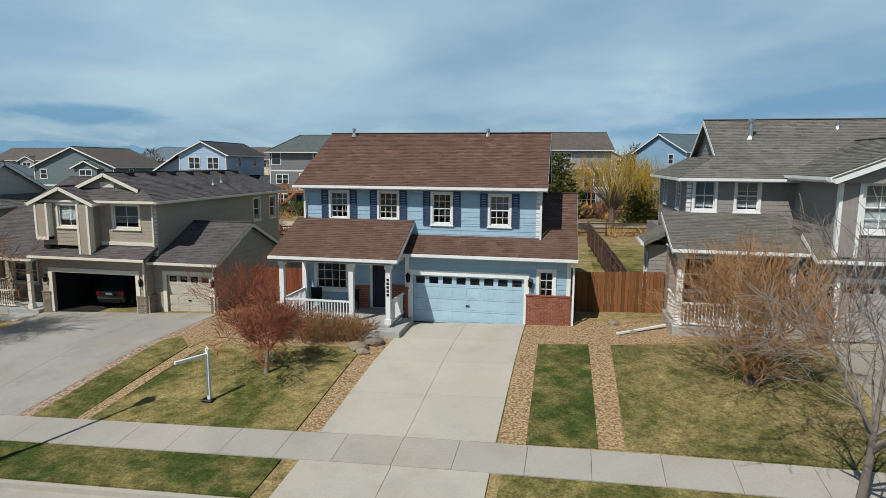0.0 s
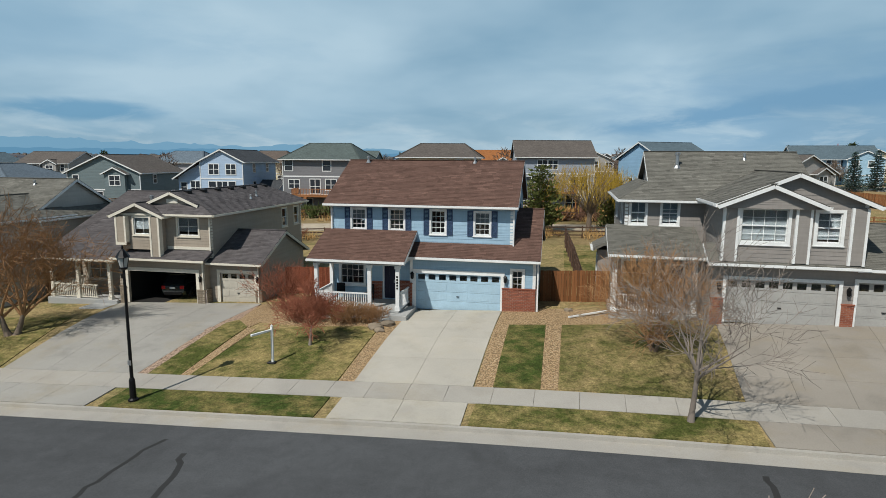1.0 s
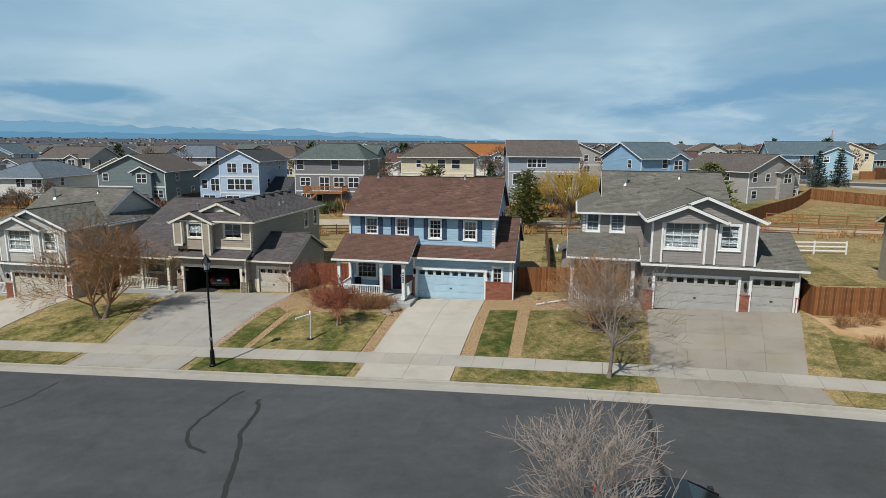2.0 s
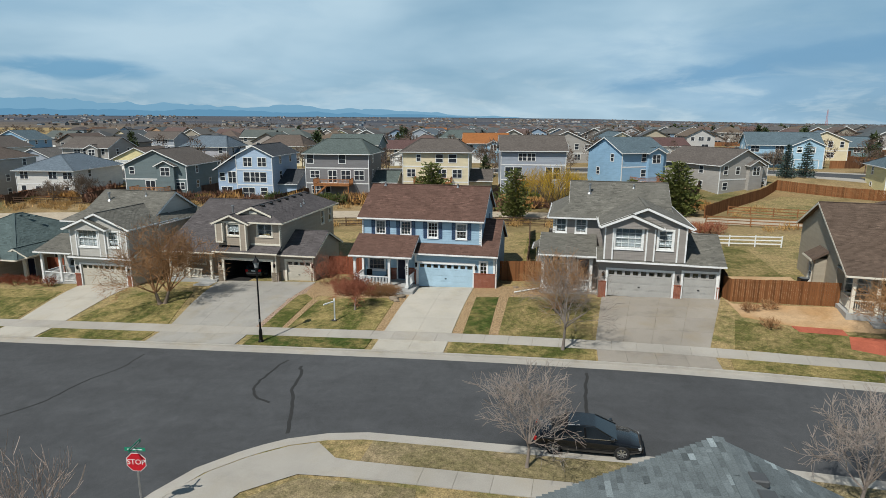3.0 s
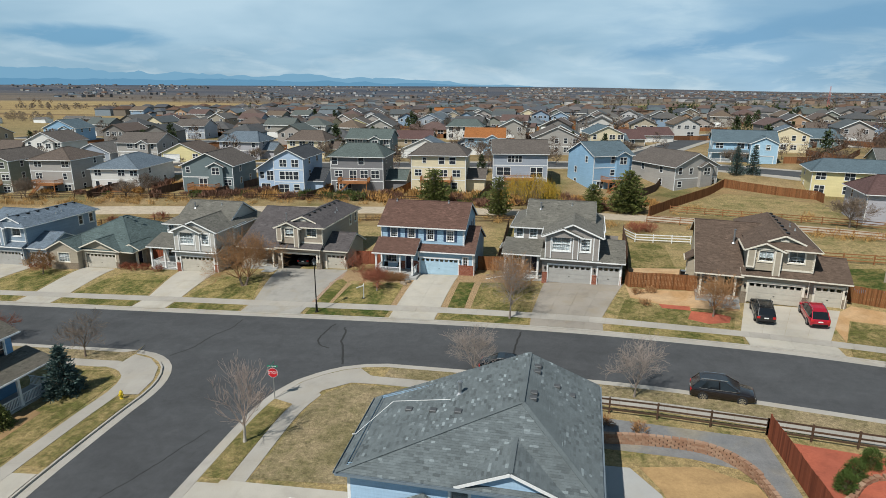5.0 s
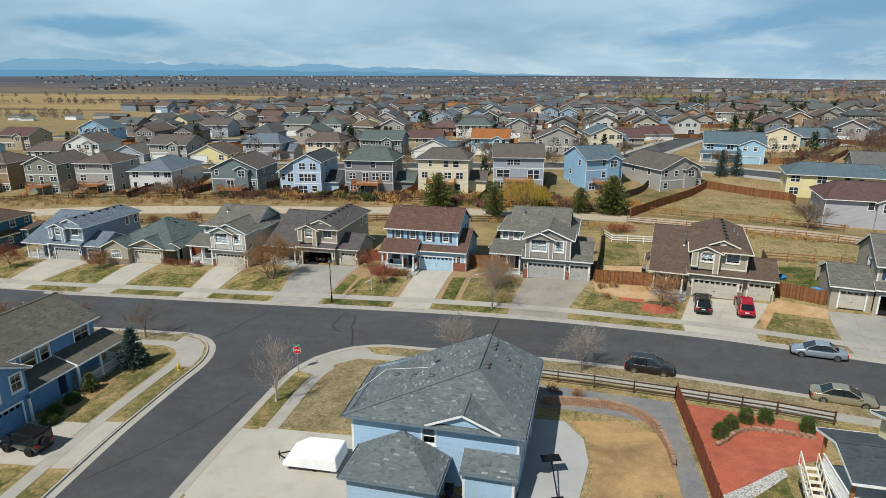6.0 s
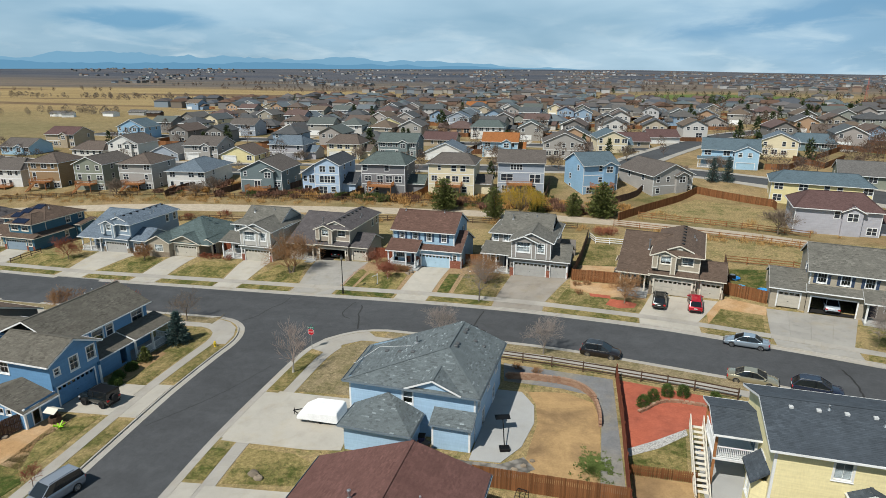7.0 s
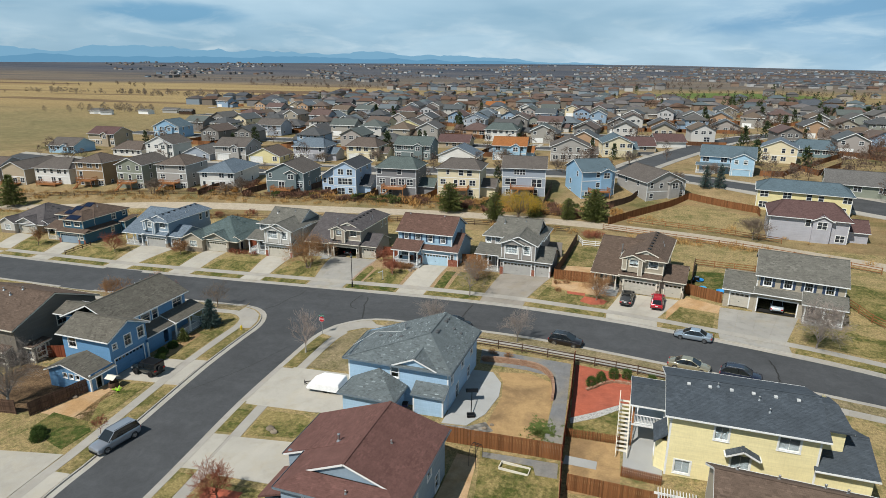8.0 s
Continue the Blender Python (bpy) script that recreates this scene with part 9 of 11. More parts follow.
def conifer(name, label, x, y, h, w, needles, seed, dense_n=1.0, skirt=0.12, z=None, full=0.8):
    """An evergreen: trunk, whorls of drooping boughs, each a spray of needle tufts."""
    root = thing(name, Matrix.Translation((x, y, float(ground_z(x, y)) if z is None else z)), label, "tree")
    t = Twigs(seed)
    t.limb(Vector((0, 0, -0.1)), Vector((0, 0, h * 0.55)), w * 0.055, w * 0.03, 7)
    t.limb(Vector((0, 0, h * 0.55)), Vector((0, 0, h * 0.98)), w * 0.03, 0.01, 6)
    rng = t.rng
    verts, faces = [], []
    levels = int(14 * dense_n) + 4
    for i in range(levels):
        k = (i + 0.5) / levels
        zz = h * (skirt + (0.97 - skirt) * k)
        reach = w / 2 * ((1 - k) ** full if full > 0.7 else math.sqrt(max(0.0, 1 - ((k - 0.3) / 0.72) ** 2))) * rng.uniform(0.82, 1.12) + 0.06
        boughs = max(4, int(9 * (1 - k) + 4))
        for b in range(boughs):
            a = 2 * math.pi * b / boughs + rng.uniform(-0.3, 0.3) + i
            out = Vector((math.cos(a), math.sin(a), 0))
            l = reach * rng.uniform(0.75, 1.15)
            tip = out * l + Vector((0, 0, zz + l * rng.uniform(-0.25, 0.12)))
            base = Vector((0, 0, zz))
            t.limb(base, tip, 0.02, 0.008, 3)
            m = max(3, int(l / (0.11 * w / 2) * 0.55 * dense_n))
            for j in range(m):
                c = base.lerp(tip, (j + 0.7) / m)
                tufts(verts, faces, rng, c, 0.13 * w / 2 + 0.05, 0.13 * w / 2 + 0.06, 6, 0.5, out + Vector((0, 0, 0.35)))
    tufts(verts, faces, rng, Vector((0, 0, h * 0.97)), 0.12, 0.2, 14, 1.0, Vector((0, 0, 1)))
    raw("trunk", t.v, t.f, BARK, root)
    tagged(raw("crown", verts, faces, needles, root), kind="stuff")
    return root


def weeping_willow(x, y, h, w, seed):
    """A willow in early leaf: forked limbs with long hanging yellow strands."""
    root = thing("willow_tree", Matrix.Translation((x, y, float(ground_z(x, y)))), "yellow-green willow in early leaf by the trail", "tree")
    t, s = Twigs(seed), Twigs(seed + 3)
    t.limb(Vector((0, 0, -0.1)), Vector((0.1, 0, h * 0.3)), 0.32, 0.24, 9)
    rng = t.rng
    for i in range(70):
        a, b = rng.uniform(0, 2 * math.pi), math.sqrt(rng.random())
        top = Vector((math.cos(a) * b * w * 0.5, math.sin(a) * b * w * 0.42, h * (0.62 + 0.36 * math.sqrt(max(0, 1 - b * b))) * rng.uniform(0.85, 1.03)))
        t.limb(Vector((0.1, 0, h * rng.uniform(0.2, 0.3))), top * 0.55 + Vector((0, 0, h * 0.2)), 0.07, 0.04, 4)
        t.limb(top * 0.55 + Vector((0, 0, h * 0.2)), top, 0.04, 0.015, 3)
        for j in range(17):
            p = top + Vector((rng.gauss(0, 0.6), rng.gauss(0, 0.6), rng.uniform(-0.5, 0.5)))
            drop = rng.uniform(0.2, 0.65) * min(p.z - 0.2, h * 0.5)
            for k in range(3):
                q = p + Vector((rng.uniform(-0.32, 0.32), rng.uniform(-0.32, 0.32), -drop / 3))
                s.limb(p, q, 0.014, 0.011, 3)
                p = q
    raw("trunk", t.v, t.f, BARK, root)
    tagged(raw("crown", s.v, s.f, WILLOW, root), kind="stuff")


def leafy_shrub(name, label, x, y, h, w, leaves, seed, z=None, group=""):
    root = thing(name, Matrix.Translation((x, y, float(ground_z(x, y)) if z is None else z)), label, "shrub", group)
    rng = random.Random(seed)
    verts, faces = [], []
    for i in range(300):
        a, b = rng.uniform(0, 6.283), rng.uniform(0.35, 1.0) ** 0.5
        zz = rng.uniform(0.02, 0.97)
        r = w / 2 * b * math.sqrt(max(0.04, 1 - ((zz - 0.4) / 0.6) ** 2))
        tufts(verts, faces, rng, Vector((math.cos(a) * r, math.sin(a) * r, zz * h)), 0.17 * min(w, 1.2), 0.085 * min(w, 1.4), 9, 0.8, Vector((math.cos(a) * r, math.sin(a) * r, (zz - 0.3) * h)))
    tagged(raw("leaves", verts, faces, leaves, root), kind="stuff")
    t = Twigs(seed)
    for i in range(5):
        t.limb(Vector((0, 0, -0.05)), Vector((rng.uniform(-0.3, 0.3) * w, rng.uniform(-0.3, 0.3) * w, h * 0.6)), 0.02, 0.01, 4)
    raw("trunk", t.v, t.f, BARK, root)
    return root


# front yards
bare_tree("ornamental_tree", "small reddish leafless ornamental tree on a front lawn", -3.8, -6.3, 1.05, 0.95, 0.085, GREYBARK, REDTWIG, 21, 4, kids=(3, 4), fan=(25, 62), up=0.05)
bare_tree("spreading_shrub_tree", "large bushy leafless tree with tangled brown branches", 12.2, -6.0, 0.4, 1.8, 0.07, BARK, TWIG, 33, 4, stems=6, kids=(2, 4), up=0.12, fan=(20, 50), thin=0.007)
bare_tree("street_tree", "pale leafless young street tree on the verge", 12.6, -11.9, 1.9, 2.1, 0.11, GREYBARK, GREYBARK, 45, 4, kids=(2, 4), up=0.14, fan=(25, 60), thin=0.007)
bare_tree("front_yard_tree", "brown leafless spreading tree on a front lawn", -21.4, -6.0, 1.2, 2.6, 0.18, BARK, TWIG, 58, 4, stems=2, kids=(3, 5), up=0.14, thin=0.011)
bare_tree("front_yard_tree", "brown leafless small tree in red mulch", 32.9, -9.6, 0.9, 1.65, 0.11, BARK, TWIG, 61, 4, kids=(3, 4))
bare_tree("street_tree", "pale leafless bushy tree beside the kerb", 11.0, -25.9, 1.15, 1.72, 0.09, GREYBARK, PALETWIG, 72, 4, kids=(2, 4), up=0.18, thin=0.009)
bare_tree("street_tree", "pale leafless bushy tree on the dry verge", 23.7, -27.0, 1.05, 1.7, 0.09, GREYBARK, PALETWIG, 75, 4, kids=(2, 4), up=0.15, thin=0.009)
bare_tree("corner_tree", "pale leafless young tree on the street corner", -3.4, -37.2, 1.7, 1.75, 0.12, WHITEBARK, bark("pinkish_twigs", (0.42, 0.335, 0.29)), 83, 4, kids=(2, 3), up=0.3, fan=(18, 42))
bare_tree("street_tree", "leafless street tree on the verge", -26.6, -26.2, 1.2, 1.5, 0.10, BARK, BARK, 91, 4, kids=(2, 4))
bare_tree("front_yard_tree", "reddish leafless tree on a front lawn", 61.4, -19.4, 1.1, 2.5, 0.14, GREYBARK, PALETWIG, 97, 4, kids=(3, 5))
bare_tree("yard_tree", "red-budded leafless tree before a maroon-roofed house", 4.6, -65.6, 1.1, 1.35, 0.10, BARK, REDTWIG, 103, 4, kids=(3, 4))
bare_tree("yard_tree", "large pale leafless tree behind a dark fence", -31.0, -58.4, 1.4, 2.9, 0.2, WHITEBARK, PALETWIG, 107, 4, kids=(3, 5))
bare_tree("sapling", "thin leafless sapling on a verge", -14.5, -60.4, 1.1, 0.7, 0.04, BARK, REDTWIG, 109, 3)
for i, (px, py, s) in enumerate(((-53.5, -4.2, 1.2), (-69.4, -6.2, 1.75), (-91.2, -6.8, 1.6), (-40, -24.6, 1.6), (-48, -27.0, 1.5))):
    bare_tree("front_yard_tree", "reddish-brown leafless tree on a front lawn", px, py, 0.9, s, 0.1, BARK, REDTWIG if i % 2 else TWIG, 120 + i * 3, 4, kids=(3, 4))
twig_shrub("red_twig_shrub", "tall red-stemmed leafless shrub beside the porch", -8.2, 0.2, 2.5, 3.0, REDTWIG, 131, 30)
for i, (px, py, hh) in enumerate(((-4.9, -2.9, 1.35), (-3.7, -3.1, 1.15), (-2.6, -3.0, 1.05), (-1.7, -2.9, 0.95), (-6.3, -2.6, 1.3))):
    twig_shrub("hedge_shrub", "reddish-brown leafless rounded shrub before the porch", px, py, hh, 1.5, REDTWIG if i in (0, 4) else TWIG, 140 + i, 34, group="shrubs before the porch")
for i, (px, py) in enumerate(((-42.6, -1.2), (-41.0, -1.6), (-39.4, -1.4), (-36.9, -1.9), (-56.5, -2.4), (-55.0, -2.2))):
    twig_shrub("hedge_shrub", "reddish-brown leafless shrub by a house wall", px, py, 0.9, 1.3, REDTWIG, 150 + i, 26, group="shrubs by the neighbours' walls")
for i, (px, py) in enumerate(((27.4, -4.2), (26.0, -4.8), (26.5, -7.6), (21.3, -31.3), (23.6, -31.9))):
    twig_shrub("dry_shrub", "small brown dry shrub in gravel", px, py, 0.7, 0.9, TWIG, 160 + i, 22)
conifer("blue_spruce", "blue-green spruce beside a blue house's porch", -22.4, -33.0, 4.4, 3.1, SPRUCE, 171, 1.3, 0.03)
conifer("small_spruce", "small green spruce by a blue house's entry", -22.9, -38.3, 1.9, 1.7, PINE, 173, 0.8, 0.03)
conifer("pine_tree", "green pine behind the brown-roofed blue house", -7.0, 38.4, 7.6, 5.4, PINE, 181, 1.2, 0.08, full=0.5)
conifer("pine_tree", "ragged green pine beside the willow", 6.0, 32.4, 7.5, 4.2, PINE, 183, 1.1, 0.1, full=0.5)
conifer("pine_tree", "young green pine by the trail", 14.3, 39.0, 5.4, 3.6, PINE, 185, 1.1, 0.06, full=0.6)
conifer("pine_tree", "young green pine by the trail", 22.3, 39.2, 5.2, 3.4, PINE, 187, 1.1, 0.06, full=0.6)
conifer("pine_tree", "broad green pine by the trail", 28.4, 39.2, 7.8, 5.6, PINE, 189, 1.3, 0.06, full=0.45)
conifer("pine_tree", "dark green pine at the trail's west end", -134, 19.5, 9.5, 7.5, PINE, 191, 1.0, 0.08)
conifer("spruce_tree", "blue-green spruce beside a far street", 55.2, 76.5, 6.5, 3.4, SPRUCE, 193, 0.9, 0.05)
conifer("spruce_tree", "blue-green spruce beside a far street", 58.9, 77.2, 6.8, 3.4, SPRUCE, 195, 0.9, 0.05)
weeping_willow(11.2, 34.6, 7.6, 10.0, 201)
for i, (px, py) in enumerate(((34.5, -36.5), (35.5, -35.2), (36.9, -33.9), (38.4, -33.7), (41.2, -34.5))):
    leafy_shrub("boxwood_shrub", "round green clipped shrub in red mulch", px, py, 1.25, 1.05, SHRUB, 210 + i, group="shrubs in the red yard")
for i, (px, py) in enumerate(((-21.7, -44.2), (-22.6, -42.8), (-22.8, -40.6), (-21.5, -62.0), (-20.6, -62.8))):
    leafy_shrub("dark_shrub", "dark green low shrub by a blue wall", px, py, 0.9, 1.3, SHRUB, 220 + i)
weeds, wv, wf = random.Random(231), [], []
weed_bed = thing("weed_patch", Matrix(), "flat patch of green weeds on bare soil", "weeds")
for i in range(260):
    a, b = weeds.uniform(0, 6.283), abs(weeds.gauss(0, 0.55))
    px, py = 30.3 + math.cos(a) * b * 1.5 + 0.25 * math.sin(a) * b, -46.9 + math.sin(a) * b * 2.0
    tufts(wv, wf, weeds, Vector((px, py, float(ground_z(px, py)) + 0.02)), 0.24, 0.12, 22, 0.12, Vector((math.cos(a), math.sin(a), 0.5)), 0.4)
tagged(raw("leaves", wv, wf, foliage("weed_leaves", (0.12, 0.165, 0.045)), weed_bed), kind="stuff")
for i, (px, py) in enumerate(((28.5, 24.5), (30.6, 24.8), (-20.5, 28), (-66, 24), (-58, 27))):
    twig_shrub("rusty_shrub", "rusty-brown rounded shrub beside the trail", px, py, 1.5, 2.2, REDTWIG, 240 + i, 40, group="shrubs along the trail")

# dry grasses and bushes all along the trail, as one mass
gv, gf, gr = [], [], random.Random(301)
for i in range(700):
    px = gr.uniform(-150, 80)
    base = float(np.interp(px, [-150, -86, -36, 8, 46, 80], [22, 32, 37, 40, 36, 26]))
    side = gr.random()
    if px > 32 and side < 0.7 and gr.random() < 0.8:
        continue
    py = base + gr.uniform(1.5, 9) if side < 0.7 else base - gr.uniform(8, 12)
    gz = float(ground_z(px, py))
    hgt = gr.uniform(0.3, 1.0)
    tufts(gv, gf, gr, Vector((px, py, gz + hgt * 0.3)), hgt * 1.1, hgt * 0.75, 70, 0.3, Vector((0, 0, 1)), 0.05)
tagged(raw("dry_grass_clumps", gv, gf, foliage("straw_grass", (0.50, 0.31, 0.12), 0.4)), "clumps of tan and rusty dry grass by the trail", "dry grass", kind="stuff")


for name, label, tone, n, seed in (("yard_grasses", "tan and orange dry grasses along the yards beyond the trail", (0.46, 0.26, 0.09), 62, 611), ("yard_brush", "reddish-brown leafless brush in the yards beyond the trail", (0.20, 0.105, 0.07), 60, 613), ("yard_greenery", "low green shrubs in the yards beyond the trail", (0.09, 0.115, 0.035), 36, 617)):
    yr, yv, yf = random.Random(seed), [], []
    while n:
        px, py = yr.uniform(-118, 36), yr.triangular(40.5, 58, 43.5)
        if any(abs(px - a) < 6.6 and abs(py - b) < 7.2 for a, b in taken):
            n -= yr.random() < 0.1
            continue
        n -= 1
        tall = yr.uniform(0.5, 1.5)
        for i in range(yr.randint(2, 5)):
            at = Vector((px + yr.gauss(0, 0.7), py + yr.gauss(0, 0.5), 0))
            at.z = float(ground_z(at.x, at.y)) + tall * 0.35
            tufts(yv, yf, yr, at, tall * 0.75, tall * 0.7, 80, 0.45, Vector((0, 0, 1)), 0.11)
    tagged(raw(name, yv, yf, foliage(name + "_leaves", tone, 0.4)), label, "shrubs", kind="stuff")


def far_woods(name, label, spots, material, lo, hi, seed, conic):
    """Many far trees in one mass: thin upright sprays or small cones of blades."""
    rng = random.Random(seed)
    v, f = [], []
    for px, py in spots:
        if py < 330 and any(abs(px - a) < 8 and abs(py - b) < 8 for a, b in taken):
            continue
        h = rng.uniform(lo, hi)
        c = Vector((px, py, float(ground_z(px, py))))
        near = py < 360
        for i in range(170 if near else 34):
            k = rng.random()
            w = h * (0.28 * (1 - k) + 0.03 if conic else 0.36 * math.sin(math.pi * (0.15 + 0.8 * k)))
            a = rng.uniform(0, 6.283)
            b = math.sqrt(rng.random())
            p = c + Vector((math.cos(a) * w * b, math.sin(a) * w * b, h * (0.1 + 0.9 * k) if conic else h * (0.25 + 0.75 * k)))
            tufts(v, f, rng, p, h * 0.07, h * ((0.10 if conic else 0.11) if near else 0.16), 2, 0.6, Vector((math.cos(a), math.sin(a), 0.9)), (0.3 if conic else 0.09) if near else 0.25)
        k = len(v)
        r = h * 0.02
        v += [(c.x - r, c.y, c.z), (c.x + r, c.y, c.z), (c.x, c.y, c.z + h * 0.6)]
        f.append((k, k + 1, k + 2))
    tagged(raw(name, v, f, material), label, "trees", kind="stuff")


tr = random.Random(77)


def clumps(x0, x1, y0, y1, n, scale, least):
    """Places strewn at random, kept where a slow pattern is high, so that they gather in belts and groves."""
    out = [(tr.uniform(x0, x1), tr.uniform(y0, y1)) for i in range(n)]
    return [p for p in out if noise.noise((p[0] * scale * 0.5, p[1] * scale, 7.0)) > least]


spots = [(tr.uniform(-190, 190), tr.uniform(66, 270)) for i in range(290)] + [(tr.uniform(-260, 280), tr.uniform(260, 620)) for i in range(520)] + clumps(-900, 800, 560, 1700, 2300, 0.006, 0.10) + clumps(-2600, 2600, 1500, 4200, 1700, 0.0025, 0.14)
far_woods("bare_trees_far", "brownish leafless trees among far houses", spots, foliage("far_twigs", (0.15, 0.105, 0.08), 0.4), 3.5, 7.5, 401, False)
spots = [(tr.uniform(-190, 190), tr.uniform(70, 330)) for i in range(64)] + [(tr.uniform(100, 330), tr.uniform(280, 420)) for i in range(45)] + [(tr.uniform(100, 158), 474 + tr.gauss(0, 9)) for i in range(34)] + [(tr.uniform(-320, 400), tr.uniform(380, 900)) for i in range(80)]
far_woods("evergreens_far", "dark green conifers among far houses", spots, foliage("far_needles", (0.06, 0.082, 0.034), 0.4), 4, 9, 403, True)
spots = [(tr.uniform(134, 170), 340 + tr.gauss(0, 5)) for i in range(26)]
far_woods("evergreen_grove", "dense dark green grove of conifers", spots, foliage("grove_needles", (0.055, 0.078, 0.03), 0.4), 5.5, 8, 407, True)
spots = [(118 + tr.gauss(0, 7), 130 + tr.gauss(0, 12)) for i in range(12)] + [(124 + tr.gauss(0, 6), 170 + tr.gauss(0, 8)) for i in range(8)]
far_woods("yard_trees_far", "reddish-brown leafless trees behind board fences", spots, foliage("yard_twigs", (0.17, 0.10, 0.075), 0.4), 4, 7, 409, False)
spots = [(-325 + tr.gauss(0, 20), 240 + tr.gauss(0, 10)) for i in range(26)] + [(tr.uniform(-720, -300), 470 + 40 * noise.noise((i * 0.02, 0, 3)) + tr.gauss(0, 14)) for i in range(150) if noise.noise((i * 0.13, 5.0, 1.0)) > -0.15]
far_woods("field_trees", "grey-brown leafless trees along the far field", spots, foliage("field_twigs", (0.22, 0.175, 0.135), 0.3), 3.5, 7, 405, False)

# bare trees in the yards beyond the trail, copied from one
yard_tree = bare_tree("yard_tree", "brown leafless tree in a yard beyond the trail", -73.0, 43.5, 1.3, 1.6, 0.13, BARK, BARK, 503, 4, kids=(3, 4), up=0.12, thin=0.016, group="bare trees beyond the trail")
copse = random.Random(509)
for px, py in ((-98, 36), (-75, 39), (-38, 70), (-20, 74), (-2, 82), (12, 92), (48, 80), (58, 92), (-50, 88), (-70, 86), (-90, 84), (-112, 62), (-130, 60), (61, 31), (80, 44), (34, 110), (-8, 104), (70, 112)):
    if any(math.hypot(px - a, py - b) < 9 for a, b in taken):
        continue
    k = copse.uniform(0.8, 1.25)
    copy_thing(yard_tree, Matrix.Translation((px, py, float(ground_z(px, py)))) @ Matrix.Rotation(copse.uniform(0, 6.28), 4, "Z") @ Matrix.Diagonal((k, k, k * copse.uniform(0.9, 1.15), 1)))

# ---- near side yards ----
lot("driveway_pad", [(-2.6, -41.4), (7.4, -41.2), (7.9, -46.2), (8.4, -49.6), (5.4, -50.2), (1.0, -50.4), (-2.0, -50.6), (-3.4, -50.6)], CONC, 0.04, "pale concrete driveway beside the corner house", "driveway")
lot("driveway_pad", [(-0.6, -56.6), (8.0, -55.6), (9.8, -57.0), (9.8, -62.0), (1.4, -62.4), (0.0, -62.6)], CONC, 0.04, "pale concrete driveway before a maroon-roofed house", "driveway")
for a, b in ((-50.6, -41.4), (-62.6, -56.6)):
    edge = [p for p in dense(east_kerb, 0.5) if a < p[1] < b]
    lot("driveway_apron", offset(edge, -0.04) + offset(edge, -1.88)[::-1], CONC, 0.035, "pale concrete driveway apron at the kerb", "driveway")
edge = [p for p in dense(west_kerb, 0.5) if -49.5 < p[1] < -42.4]
lot("driveway_apron", offset(edge, -0.04) + offset(edge, -1.88)[::-1], CONC, 0.035, "pale concrete driveway apron at the kerb", "driveway")
lot("driveway_pad", [(-24.0, -50.0), (-24.0, -43.9), (-18.2, -43.4), (-17.6, -49.4)], CONC, 0.03, "pale concrete driveway before the bright blue house", "driveway")
lot("driveway_pad", [(-27.0, -66.0), (-15.6, -64.0), (-14.2, -76.0), (-27.0, -76.0)], CONC, 0.03, "pale concrete driveway across the side street", "driveway")
edge = [p for p in dense(west_kerb, 0.5) if -80 < p[1] < -66]
lot("driveway_apron", offset(edge, -0.04) + offset(edge, -1.88)[::-1], CONC, 0.035, "pale concrete driveway apron at the kerb", "driveway")
lot("soil_bed", [(-24.6, -51.6), (-20.6, -50.8), (-20.6, -55.0), (-18.2, -58.6), (-22.4, -58.8), (-26.0, -58.6)], PALEDIRT, 0.02, "bare soil bed by a blue house", "soil bed")
lot("lawn", [(-23.6, -61.4), (-24.0, -58.2), (-18.4, -58.6), (-16.4, -60.0), (-16.6, -63.4), (-19.0, -62.8)], GREENLAWN, 0.03, "greenish front lawn beside a driveway")
lot("soil_bed", [(-22.7, -43.3), (-21.2, -43.0), (-21.8, -36.0), (-23.4, -35.4), (-24.2, -38.0)], DIRT, 0.03, "dark soil bed with shrubs by a blue wall", "soil bed")
# brown soil, with the large tree's shadow also put into its dark colour
lot("soil_bed", [(-25.6, -51.6), (-30.0, -50.6), (-39.0, -49.6), (-39.6, -60.4), (-28.0, -59.2), (-26.3, -58.4)], turf("tree_shaded_soil", (0.085, 0.055, 0.033), (0.16, 0.105, 0.06), (0.12, 0.075, 0.045), 0.5), 0.015, "brown soil yard behind a timber fence, darkened for a tree's shadow", "yard")
lot("lawn", [(-0.2, -51.2), (4.5, -51.0), (8.6, -52.6), (8.6, -54.6), (0.6, -56.0)], LAWN, 0.02, "patchy lawn between two driveways")
lot("lawn", [(1.8, -63.2), (9.4, -63.0), (9.4, -72), (3.0, -74)], LAWN, 0.02, "patchy lawn with reddish mulch and a bare tree")
lot("mulch_ring", [(2.2, -64.0), (6.0, -63.8), (6.2, -66.8), (3.0, -67.2)], MULCH, 0.035, "reddish mulch round a bare tree", "mulch bed")
lot("patio", [(19.9, -36.2), (22.6, -36.2), (24.2, -38.6), (24.6, -41.6), (24.0, -45.6), (22.6, -48.2), (19.9, -48.4)], PATIO, 0.05, "grey concrete patio behind the corner house", "patio")
lot("flagstone_path", [(15.5, -48.2), (19.7, -48.6), (22.6, -48.4), (24.4, -47.0), (25.6, -48.4), (23.4, -50.6), (18.0, -50.6), (15.0, -49.8)], gravel("flagstone", [(0.24, 0.225, 0.20), (0.33, 0.31, 0.28), (0.28, 0.25, 0.22)], 1.6), 0.03, "grey and tan flagstone path round the patio", "path")
lot("bare_yard", [(23.2, -36.0), (27.0, -35.4), (29.8, -36.8), (30.6, -40.0), (30.8, -50.6), (25.9, -50.6), (24.6, -47.2), (24.9, -41.4), (24.3, -38.2)], DIRT, 0.02, "back yard of bare tan soil", "yard")
